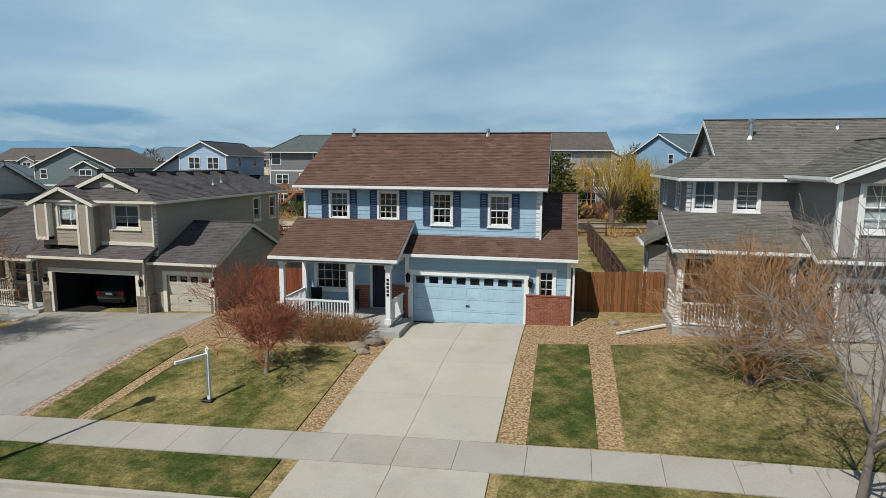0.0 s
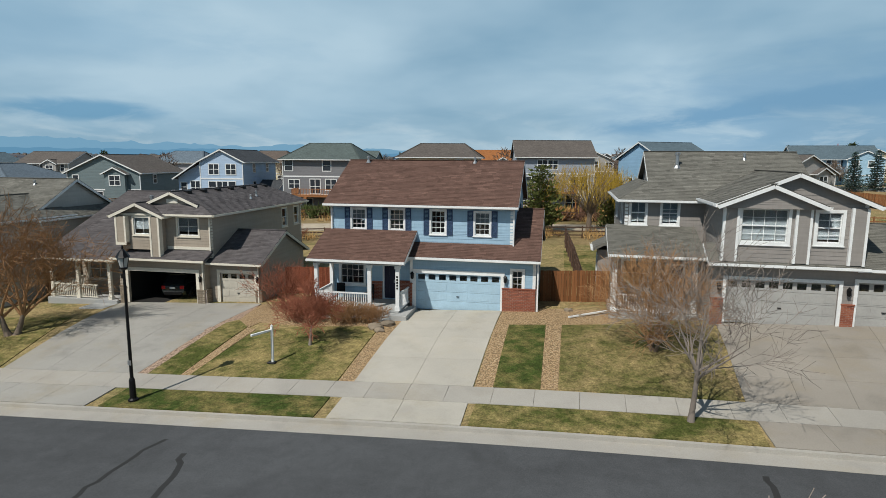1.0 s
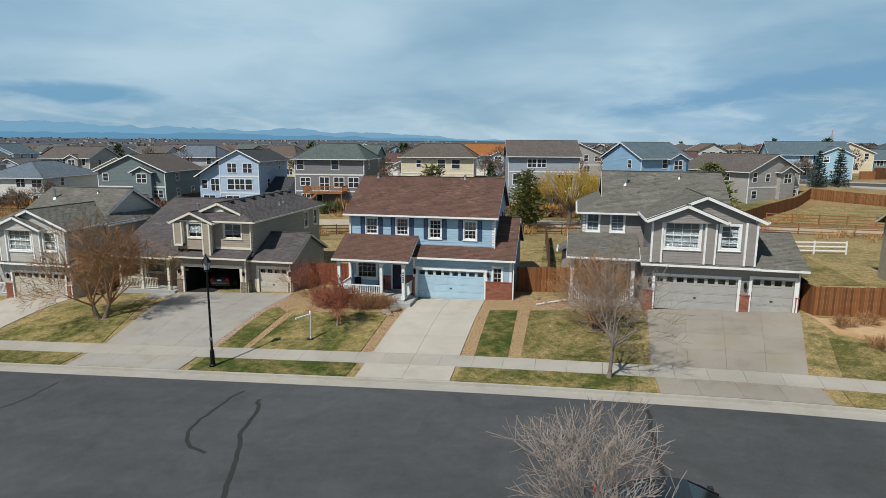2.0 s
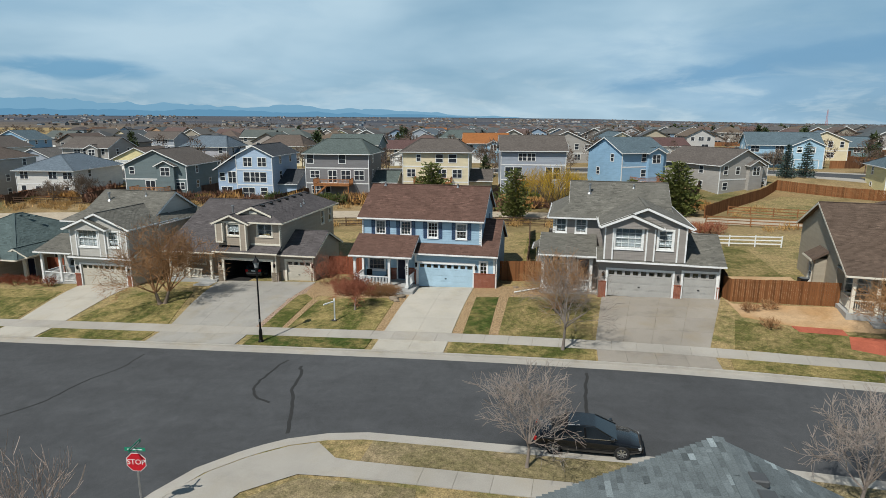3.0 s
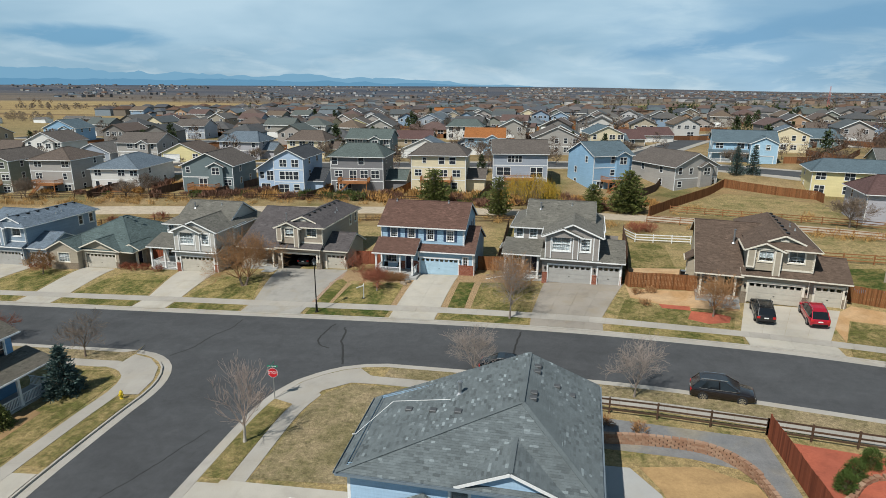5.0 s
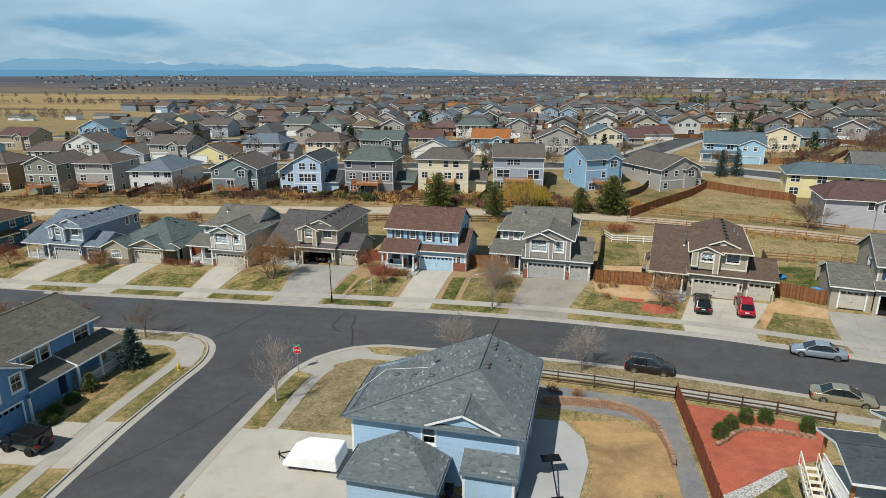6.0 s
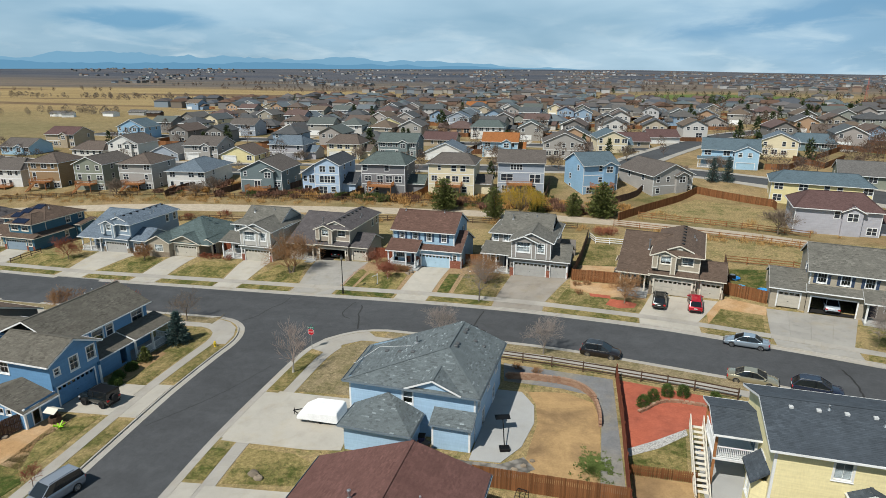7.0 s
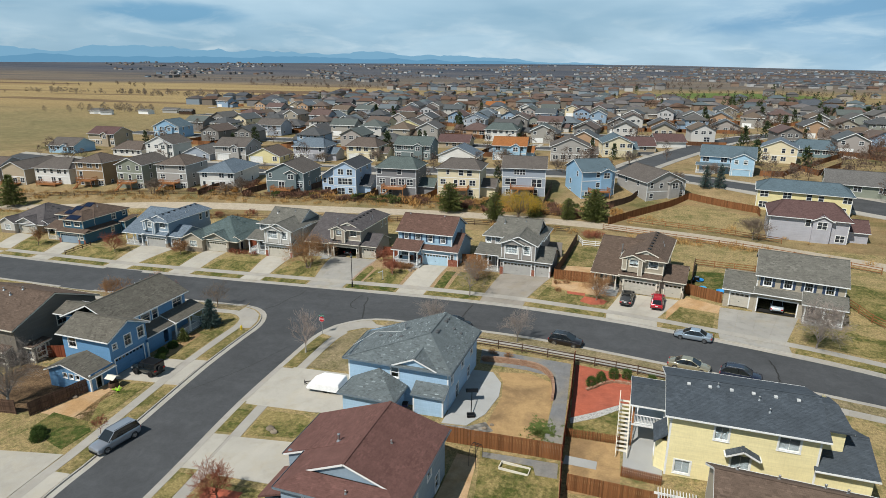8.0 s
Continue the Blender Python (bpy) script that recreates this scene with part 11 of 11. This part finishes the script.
    box(bm, b - 0.03, b - 0.015, -0.2, 0.2, 0.72, 0.84)
    part("plate_bar", bm, WHITE, root)
    r = dict(jeep=0.41, suv=0.375, tall=0.385, sedan=0.335)[form]
    for px in (f - 0.92, b + 0.9):
        for s in (-1, 1):
            bm = bmesh.new()
            prof = [(r * 0.62, 0.0), (r * 0.94, 0.0), (r, 0.05), (r, 0.17), (r * 0.94, 0.22), (r * 0.62, 0.22)]
            lathe(bm, prof, 20)
            for v in bm.verts:
                v.co = Vector((px + v.co.x, s * (w - 0.2) + (v.co.z - 0.0) * s, r + v.co.y))
            bmesh.ops.recalc_face_normals(bm, faces=list(bm.faces))
            ty = part("wheel", bm, RUBBER, root, smooth=False)
            bm = bmesh.new()
            lathe(bm, [(r * 0.66, 0.0), (r * 0.62, 0.02), (r * 0.5, 0.008), (0.05, 0.014)], 16)
            for v in bm.verts:
                v.co = Vector((px + v.co.x, s * (w + 0.004 + v.co.z), r + v.co.y))
            bmesh.ops.recalc_face_normals(bm, faces=list(bm.faces))
            for i in range(7):
                t = 2 * math.pi * i / 7
                beam(bm, (px, s * (w + 0.024), r), (px + math.cos(t) * r * 0.66, s * (w + 0.024), r + math.sin(t) * r * 0.66), 0.06, 0.02, (0, 1, 0))
            part("rim", bm, CHROME if form != "jeep" else BLACKM, ty)
    if form == "jeep":
        bm = bmesh.new()
        lathe(bm, [(0.2, 0), (0.36, 0), (0.38, 0.05), (0.38, 0.2), (0.3, 0.24)], 18)
        for v in bm.verts:
            v.co = Vector((b - v.co.z, v.co.x, 1.0 + v.co.y))
        bmesh.ops.recalc_face_normals(bm, faces=list(bm.faces))
        part("spare_wheel", bm, RUBBER, root)
    return root


vehicle("black_sedan", "black sedan parked by the kerb under a bare tree", 13.7, -23.6, -2, paint("black_paint", (0.008, 0.009, 0.011), 0.1), "sedan")
vehicle("dark_suv", "dark brown crossover parked at the kerb", 30.2, -25.9, -9, paint("dark_brown_paint", (0.016, 0.012, 0.012), 0.1), "suv")
vehicle("black_suv", "black crossover parked nose-in on a driveway", 37.6, -8.9, 84, paint("charcoal_paint", (0.01, 0.011, 0.013), 0.1), "suv", road=False)
vehicle("red_suv", "bright red crossover parked nose-in on a driveway", 42.1, -9.3, 86, paint("red_paint", (0.42, 0.012, 0.03), 0.2), "suv", road=False)
vehicle("silver_sedan", "silver-blue sedan parked at the kerb", 46.6, -19.9, 168, paint("silver_blue_paint", (0.42, 0.49, 0.56), 0.6), "sedan")
vehicle("gold_sedan", "pale gold sedan parked at the kerb", 45.6, -29.0, -11, paint("gold_paint", (0.42, 0.38, 0.27), 0.6), "sedan")
vehicle("navy_suv", "navy blue crossover parked at the kerb", 51.2, -30.2, -11, paint("navy_paint", (0.014, 0.02, 0.042), 0.1), "suv")
vehicle("off_road_car", "black boxy off-road car parked on a driveway", -20.4, -47.6, 176, paint("black_green_paint", (0.010, 0.014, 0.016), 0.1), "jeep", road=False)
vehicle("silver_suv", "silver-grey tall boxy car with roof rails at the kerb", -12.0, -60.8, -100, paint("grey_blue_paint", (0.33, 0.35, 0.39), 0.5), "tall")
vehicle("garage_car", "white-blue car inside an open garage", 58.9, -6.9, 80, paint("ice_paint", (0.5, 0.58, 0.65), 0.3), "sedan", road=False)
vehicle("garage_truck", "dark car inside an open garage", -17.0, 4.1, 90, paint("soot_paint", (0.012, 0.02, 0.022), 0.2), "suv", road=False)

# ---- street furniture and yard things ----
def street_lamp(x, y):
    root = thing("street_lamp", Matrix.Translation((x, y, float(ground_z(x, y)))), "black post-top street lamp on the verge", "street lamp")
    bm = bmesh.new()
    lathe(bm, [(0.2, -0.05), (0.2, 0.1), (0.13, 0.16), (0.12, 0.9), (0.085, 1.0)], 12)
    part("base", bm, BLACKM, root)
    bm = bmesh.new()
    tube(bm, (0, 0, 0.95), (0, 0, 5.45), 0.07, 0.05, 12)
    part("pole", bm, BLACKM, root, smooth=False)
    bm = bmesh.new()
    lathe(bm, [(0.05, 5.42), (0.16, 5.5), (0.17, 5.54), (0.1, 5.56)], 8)
    part("collar", bm, BLACKM, root)
    bm = bmesh.new()
    lathe(bm, [(0.13, 5.56), (0.21, 5.95), (0.2, 5.97)], 8)
    part("lantern", bm, plain("lamp_glass", (0.35, 0.36, 0.35), 0.2), root, "frosted lantern glass")
    for i in range(4):
        bm = bmesh.new()
        t = math.pi / 4 + math.pi / 2 * i
        beam(bm, (math.cos(t) * 0.13, math.sin(t) * 0.13, 5.55), (math.cos(t) * 0.22, math.sin(t) * 0.22, 5.97), 0.025, 0.025)
        part("rib", bm, BLACKM, root)
    bm = bmesh.new()
    lathe(bm, [(0.28, 5.96), (0.25, 6.0), (0.12, 6.2), (0.04, 6.28), (0.05, 6.34), (0.01, 6.44)], 8)
    part("cap", bm, BLACKM, root)
    bm = bmesh.new()
    box(bm, -0.075, 0.075, -0.078, -0.066, 1.55, 1.75)
    part("label_band", bm, STEEL, root, "pale band on the pole")


street_lamp(-8.85, -12.35)


def letters(name, text, size, material, parent, at, turn=0.0):
    c = bpy.data.curves.new(name, "FONT")
    c.body, c.size, c.align_x, c.align_y, c.extrude = text, size, "CENTER", "CENTER", 0.003
    ob = new(name, c)
    dg = bpy.context.evaluated_depsgraph_get()
    me = bpy.data.meshes.new_from_object(ob.evaluated_get(dg))
    bpy.data.objects.remove(ob)
    me.materials.clear()
    me.materials.append(material)
    ob = new(name, me)
    ob.parent = parent
    ob.matrix_local = Matrix.Translation(at) @ pose(0, 0, 0, 90, 0, turn)
    return ob


def stop_sign(x, y, turn):
    root = thing("stop_sign", Matrix.Translation((x, y, float(ground_z(x, y)))) @ Matrix.Rotation(radians(turn), 4, "Z"), "red octagonal stop sign with green street name above", "stop sign")
    bm = bmesh.new()
    beam(bm, (0, 0.03, -0.1), (0, 0.03, 3.05), 0.055, 0.055, (0, 1, 0))
    part("post", bm, STEEL, root)
    for name, r, d, m, lab in (("border", 0.40, 0.0, WHITE, "white border"), ("plate", 0.375, -0.006, plain("sign_red", (0.50, 0.015, 0.025), 0.4), "red octagon")):
        bm = bmesh.new()
        pts = [(r / math.cos(math.pi / 8) * math.cos(math.pi / 8 + math.pi / 4 * i), r / math.cos(math.pi / 8) * math.sin(math.pi / 8 + math.pi / 4 * i)) for i in range(8)]
        a = [bm.verts.new((u, d - 0.004, 2.3 + v)) for u, v in pts]
        b = [bm.verts.new((u, d, 2.3 + v)) for u, v in pts]
        bm.faces.new(a), bm.faces.new(b[::-1])
        for i in range(8):
            bm.faces.new((a[i], b[i], b[(i + 1) % 8], a[(i + 1) % 8]))
        bmesh.ops.recalc_face_normals(bm, faces=list(bm.faces))
        part(name, bm, m, root, lab)
    letters("word", "STOP", 0.31, WHITE, root, (0, -0.014, 2.3))
    green = plain("sign_green", (0.01, 0.22, 0.13), 0.45)
    for zz, t in ((2.86, 0.0), (3.02, 90.0)):
        bm = bmesh.new()
        box(bm, -0.42, 0.42, -0.008, 0.008, zz - 0.075, zz + 0.075)
        for v in bm.verts:
            v.co = Matrix.Rotation(radians(t), 3, "Z") @ v.co
        sign = part("street_name_blade", bm, green, root, "green street name blade")
        bm = bmesh.new()
        box(bm, -0.3, 0.3, -0.012, -0.009, zz - 0.025, zz + 0.025)
        for v in bm.verts:
            v.co = Matrix.Rotation(radians(t), 3, "Z") @ v.co
        part("name_bar", bm, WHITE, sign)


stop_sign(-4.2, -31.2, 8)


def hydrant(x, y):
    root = thing("fire_hydrant", Matrix.Translation((x, y, float(ground_z(x, y)))), "yellow fire hydrant on the grass verge", "fire hydrant")
    y_m = plain("hydrant_yellow", (0.62, 0.45, 0.03), 0.45)
    bm = bmesh.new()
    lathe(bm, [(0.17, 0), (0.17, 0.05), (0.11, 0.07), (0.11, 0.52), (0.15, 0.54), (0.15, 0.58), (0.13, 0.66), (0.06, 0.74), (0.035, 0.8)], 14)
    part("barrel", bm, y_m, root, smooth=False)
    for s in (-1, 1):
        bm = bmesh.new()
        tube(bm, (s * 0.08, 0, 0.42), (s * 0.2, 0, 0.42), 0.065, 0.065, 10)
        part("nozzle", bm, y_m, root)
    bm = bmesh.new()
    tube(bm, (0, -0.08, 0.4), (0, -0.22, 0.4), 0.085, 0.085, 10)
    part("outlet", bm, y_m, root)


hydrant(-16.9, -33.0)
hydrant(66.2, -36.4)

# estate agent's post on the lawn
post = thing("sign_post", Matrix.Translation((-4.7, -8.4, float(ground_z(-4.7, -8.4)))), "white estate sign post with an empty arm", "sign post")
bm = bmesh.new()
box(bm, -0.05, 0.05, -0.05, 0.05, 0.0, 1.75), bevelled(bm, 0.008)
part("upright", bm, WHITE, post)
bm = bmesh.new()
beam(bm, (0, 0, 1.6), (-0.5, -0.95, 1.58), 0.09, 0.09), bevelled(bm, 0.008)
part("arm", bm, WHITE, post)
bm = bmesh.new()
lathe(bm, [(0.065, 1.75), (0.07, 1.78), (0.01, 1.86)], 4)
part("finial", bm, WHITE, post)
bm = bmesh.new()
box(bm, -0.24, 0.16, -0.14, 0.14, 0.02, 0.1), bevelled(bm, 0.03)
part("foot", bm, BLACKM, post, "black sandbag foot")


def trailer():
    """A folded camping trailer under a white cover."""
    root = thing("folded_camper", pose(4.3, -45.2, float(ground_z(4.3, -45.2)) + 0.04, 0, 0, 3), "folded camping trailer under a white cover", "trailer")
    cover = plain("white_cover", (0.80, 0.80, 0.80), 0.6)
    bm = bmesh.new()
    rings = [(-2.1, 0.42, 0.6, 1.2), (-1.95, 0.4, 0.85, 1.26), (-0.75, 0.4, 1.5, 1.26), (1.9, 0.4, 1.55, 1.26), (2.1, 0.4, 1.5, 1.24), (2.2, 0.42, 0.9, 1.2)]
    loft(bm, [[(u, -w, a), (u, -w * 0.99, a + (b - a) * 0.75), (u, -w * 0.9, b), (u, w * 0.9, b), (u, w * 0.99, a + (b - a) * 0.75), (u, w, a)] for u, a, b, w in rings])
    bevelled(bm, 0.03)
    for v in bm.verts:
        v.co.z += 0.02 * noise.noise(v.co * 1.7)
    part("cover", bm, cover, root, "white fabric cover", smooth=False)
    bm = bmesh.new()
    box(bm, -2.0, 2.0, -0.9, 0.9, 0.38, 0.5)
    part("chassis", bm, BLACKM, root)
    for s in (-1, 1):
        bm = bmesh.new()
        lathe(bm, [(0.14, 0), (0.27, 0), (0.29, 0.04), (0.29, 0.15), (0.25, 0.18)], 16)
        for v in bm.verts:
            v.co = Vector((0.3 + v.co.x, s * (0.86 + v.co.z), 0.29 + v.co.y))
        bmesh.ops.recalc_face_normals(bm, faces=list(bm.faces))
        part("wheel", bm, RUBBER, root)
    bm = bmesh.new()
    beam(bm, (-2.0, 0.6, 0.45), (-3.0, 0, 0.45), 0.07, 0.08), beam(bm, (-2.0, -0.6, 0.45), (-3.0, 0, 0.45), 0.07, 0.08), tube(bm, (-2.9, 0, 0.05), (-2.9, 0, 0.75), 0.04, 0.04, 8)
    part("drawbar", bm, BLACKM, root)


trailer()


def hoop():
    """A portable basketball goal tipped over on the patio."""
    root = thing("basketball_goal", pose(22.2, -45.2, float(ground_z(22.2, -45.2)) + 0.05, 0, 0, 20), "black portable basketball goal lying on the patio", "basketball goal")
    bm = bmesh.new()
    box(bm, -0.45, 0.45, -1.6, -0.9, 0.0, 0.32), bevelled(bm, 0.06)
    part("base", bm, BLACKM, root)
    bm = bmesh.new()
    tube(bm, (0, -1.2, 0.25), (0.3, 1.6, 1.3), 0.05, 0.05, 8)
    part("pole", bm, BLACKM, root)
    bm = bmesh.new()
    beam(bm, (-0.4, 1.75, 1.4), (1.0, 1.75, 1.4), 0.8, 0.04), bevelled(bm, 0.01)
    part("backboard", bm, BLACKM, root)


hoop()


def bin_on(x, y, label, material, turn=0.0):
    root = thing("wheeled_bin", pose(x, y, float(ground_z(x, y)) + 0.04, 0, 0, turn), label, "bin")
    bm = bmesh.new()
    loft(bm, [[(-0.24, -0.26, 0.06), (0.24, -0.26, 0.06), (0.24, 0.26, 0.06), (-0.24, 0.26, 0.06)], [(-0.3, -0.34, 1.0), (0.3, -0.34, 1.0), (0.3, 0.34, 1.0), (-0.3, 0.34, 1.0)]])
    bevelled(bm, 0.02)
    part("body", bm, material, root)
    bm = bmesh.new()
    box(bm, -0.32, 0.32, -0.38, 0.36, 1.0, 1.07), bevelled(bm, 0.025)
    part("lid", bm, BLACKM, root)
    for s in (-1, 1):
        bm = bmesh.new()
        tube(bm, (s * 0.2, 0.3, 0.11), (s * 0.27, 0.3, 0.11), 0.11, 0.11, 10)
        part("wheel", bm, RUBBER, root)


BINB = plain("bin_blue", (0.02, 0.03, 0.12), 0.5)
bin_on(15.3, -47.3, "dark blue wheeled bin beside a pale blue wall", BINB, 10)
bin_on(16.0, -48.3, "black wheeled bin beside a pale blue wall", BLACKM, -20)
bin_on(31.6, -1.0, "black wheeled bin beside a house wall", BLACKM, 0)


def well():
    """A small wishing-well planter with a pale roof."""
    root = thing("wishing_well", Matrix.Translation((-22.0, -51.6, float(ground_z(-22.0, -51.6)))), "small garden wishing well with pale roof", "garden ornament")
    bm = bmesh.new()
    lathe(bm, [(0.55, 0), (0.6, 0.3), (0.55, 0.62), (0.45, 0.62), (0.42, 0.3)], 12)
    part("tub", bm, OLDWOOD, root)
    for s in (-1, 1):
        bm = bmesh.new()
        box(bm, s * 0.45 - 0.04, s * 0.45 + 0.04, -0.04, 0.04, 0.5, 1.4)
        part("upright", bm, OLDWOOD, root)
    bm = bmesh.new()
    beam(bm, (-0.7, -0.28, 1.42), (0.7, -0.28, 1.42), 0.7, 0.03, (0, -0.5, 1)), beam(bm, (-0.7, 0.28, 1.42), (0.7, 0.28, 1.42), 0.7, 0.03, (0, 0.5, 1))
    part("roof", bm, CREAM, root)


well()
bm = bmesh.new()
toy = thing("lawn_toy", Matrix.Translation((-20.6, -52.4, float(ground_z(-20.6, -52.4)))), "bright lime green plastic toy on the lawn", "toy")
for i in range(7):
    t = i * 0.9
    beam(bm, (0, 0, 0.1), (math.cos(t) * 0.55, math.sin(t) * 0.55, 0.3 + 0.1 * (i % 3)), 0.1, 0.05)
part("fronds", bm, plain("lime_plastic", (0.30, 0.62, 0.02), 0.4), toy)

# raised timber frame in the back lawn, and boulders
sand = thing("timber_frame", pose(29.0, -53.9, float(ground_z(29.0, -53.9)), 0, 0, -4), "low pale timber garden frame on the lawn", "garden bed")
for p, q in (((-1.4, -0.5), (1.4, -0.5)), ((-1.4, 0.5), (1.4, 0.5)), ((-1.4, -0.5), (-1.4, 0.5)), ((1.4, -0.5), (1.4, 0.5))):
    bm = bmesh.new()
    beam(bm, (*p, 0.12), (*q, 0.12), 0.08, 0.24)
    part("plank", bm, CREAM, sand)
rocks = random.Random(9)
for px, py, s in ((-1.2, -3.9, 0.35), (-0.7, -3.3, 0.3), (-0.9, -4.3, 0.22), (23.9, -48.9, 0.25), (24.6, -48.2, 0.22), (25.2, -47.4, 0.2), (2.6, -54.4, 0.4), (3.3, -54.8, 0.32), (9.2, -1.0, 0.16), (8.6, 0.2, 0.2), (-24.5, -55.0, 0.3)):
    bm = bmesh.new()
    bmesh.ops.create_icosphere(bm, subdivisions=2, radius=s)
    for v in bm.verts:
        v.co = Vector((v.co.x * 1.3, v.co.y, v.co.z * 0.7)) * (1 + 0.35 * noise.noise(v.co * 4 / s + Vector((px, py, 0))))
    ob = link("boulder", bm, STONE)
    ob.location = (px, py, float(ground_z(px, py)) + s * 0.3)
    tagged(ob, "rounded tan boulder lying on the ground", "boulder", "boulders in the yards")

# downspout pipe lying on the rock beside the blue house
pipe = thing("drain_pipe", Matrix(), "white drain pipe lying across river rock", "drain pipe")
bm = bmesh.new()
beam(bm, (8.6, -1.4, float(ground_z(8.6, -1.4)) + 0.08), (10.6, -0.2, float(ground_z(10.6, -0.2)) + 0.14), 0.1, 0.07)
part("pipe", bm, WHITE, pipe)

# porch chairs
def porch_chair(x, y, z, turn):
    root = thing("porch_chair", pose(x, y, z, 0, 0, turn), "black metal porch chair", "chair", "chairs on the porch")
    bm = bmesh.new()
    box(bm, -0.25, 0.25, -0.25, 0.25, 0.42, 0.46), bevelled(bm, 0.01)
    part("seat", bm, BLACKM, root)
    bm = bmesh.new()
    box(bm, -0.25, 0.25, 0.22, 0.26, 0.46, 0.95), bevelled(bm, 0.01)
    part("backrest", bm, BLACKM, root)
    for sx in (-0.22, 0.22):
        for sy in (-0.22, 0.22):
            bm = bmesh.new()
            box(bm, sx - 0.02, sx + 0.02, sy - 0.02, sy + 0.02, 0, 0.42)
            part("leg", bm, BLACKM, root)


porch_chair(-4.6, 0.0, 0.3, 10)
porch_chair(-2.9, 0.1, 0.3, -15)

# outdoor units and play things behind
for px, py in ((31.8, 1.5), (48.3, 1.2)):
    ac = thing("air_conditioner", Matrix.Translation((px, py, float(ground_z(px, py)))), "grey outdoor air conditioner beside a wall", "air conditioner")
    bm = bmesh.new()
    box(bm, -0.4, 0.4, -0.4, 0.4, 0.0, 0.85), bevelled(bm, 0.03)
    part("case", bm, BLACKM, ac)
    bm = bmesh.new()
    lathe(bm, [(0.36, 0.85), (0.36, 0.88), (0.1, 0.9)], 14)
    part("fan_guard", bm, STEEL, ac)
# radio mast far off
mast = thing("radio_mast", Matrix.Translation((250, 560, float(ground_z(250, 560)))), "far red and white radio mast", "radio mast")
bm = bmesh.new()
for i in range(3):
    t = 2.1 * i
    tube(bm, (math.cos(t) * 1.5, math.sin(t) * 1.5, -1), (math.cos(t) * 0.3, math.sin(t) * 0.3, 24), 0.16, 0.1, 4)
part("legs", bm, plain("mast_red", (0.45, 0.12, 0.10), 0.6), mast)

# ---- pergola and arch in the near yards ----
def pergola(x, y, w, d, h):
    """Four posts, two beams and a row of slats on top."""
    z = float(ground_z(x, y))
    root = thing("pergola", Matrix.Translation((x, y, z)), "white slatted timber pergola behind a cedar fence", "pergola")
    for u in (0.1, w - 0.1):
        for v in (0.1, d - 0.1):
            bm = bmesh.new()
            box(bm, u - 0.07, u + 0.07, v - 0.07, v + 0.07, -0.05, h - 0.2)
            part("post", bm, WHITE, root)
    for v in (0.1, d - 0.1):
        bm = bmesh.new()
        beam(bm, (-0.3, v, h - 0.1), (w + 0.3, v, h - 0.1), 0.07, 0.2)
        part("beam", bm, WHITE, root)
    n = int(w / 0.24)
    for i in range(n + 1):
        bm = bmesh.new()
        beam(bm, (w * i / n, -0.4, h + 0.07), (w * i / n, d + 0.4, h + 0.07), 0.05, 0.14)
        part("slat", bm, WHITE, root)


pergola(41.4, -60.2, 2.9, 3.4, 2.6)


def garden_arch(x, y, turn):
    """Two bowed hoops with cross rods."""
    z = float(ground_z(x, y))
    root = thing("garden_arch", pose(x, y, z, 0, 0, turn), "dark metal garden arch in a back yard", "garden arch")

    def bow(v, k):
        t = math.pi * k / 10
        return Vector((-0.75 * math.cos(t), v, 1.3 + 0.75 * math.sin(t)))

    for v in (-0.35, 0.35):
        bm = bmesh.new()
        pts = [Vector((-0.75, v, -0.05))] + [bow(v, k) for k in range(11)] + [Vector((0.75, v, -0.05))]
        for p, q in zip(pts, pts[1:]):
            tube(bm, p, q, 0.025, 0.025, 6)
        part("hoop", bm, BLACKM, root)
    for k in range(0, 11):
        bm = bmesh.new()
        tube(bm, bow(-0.35, k), bow(0.35, k), 0.015, 0.015, 5)
        part("cross_rod", bm, BLACKM, root)


garden_arch(25.2, -53.9, 80)

# ---- play things on a back lawn ----
def wading_pool(x, y, r, colour, label):
    """A shallow round plastic basin with a rolled rim."""
    root = thing("wading_pool", Matrix.Translation((x, y, float(ground_z(x, y)) + 0.02)), label, "wading pool")
    bm = bmesh.new()
    lathe(bm, [(r * 0.85, 0.0), (r * 0.95, 0.22), (r, 0.28), (r * 0.96, 0.3), (r * 0.9, 0.26), (r * 0.82, 0.03), (0.02, 0.03)], 24)
    part("basin", bm, plain(label.split()[0] + "_plastic", colour, 0.35), root)


wading_pool(48.6, 1.6, 0.9, (0.03, 0.22, 0.55), "blue plastic wading pool on a back lawn")
wading_pool(49.0, -2.2, 0.6, (0.04, 0.35, 0.62), "turquoise plastic wading pool on a back lawn")
wading_pool(51.6, -3.2, 0.75, (0.05, 0.30, 0.62), "azure plastic wading pool on a back lawn")
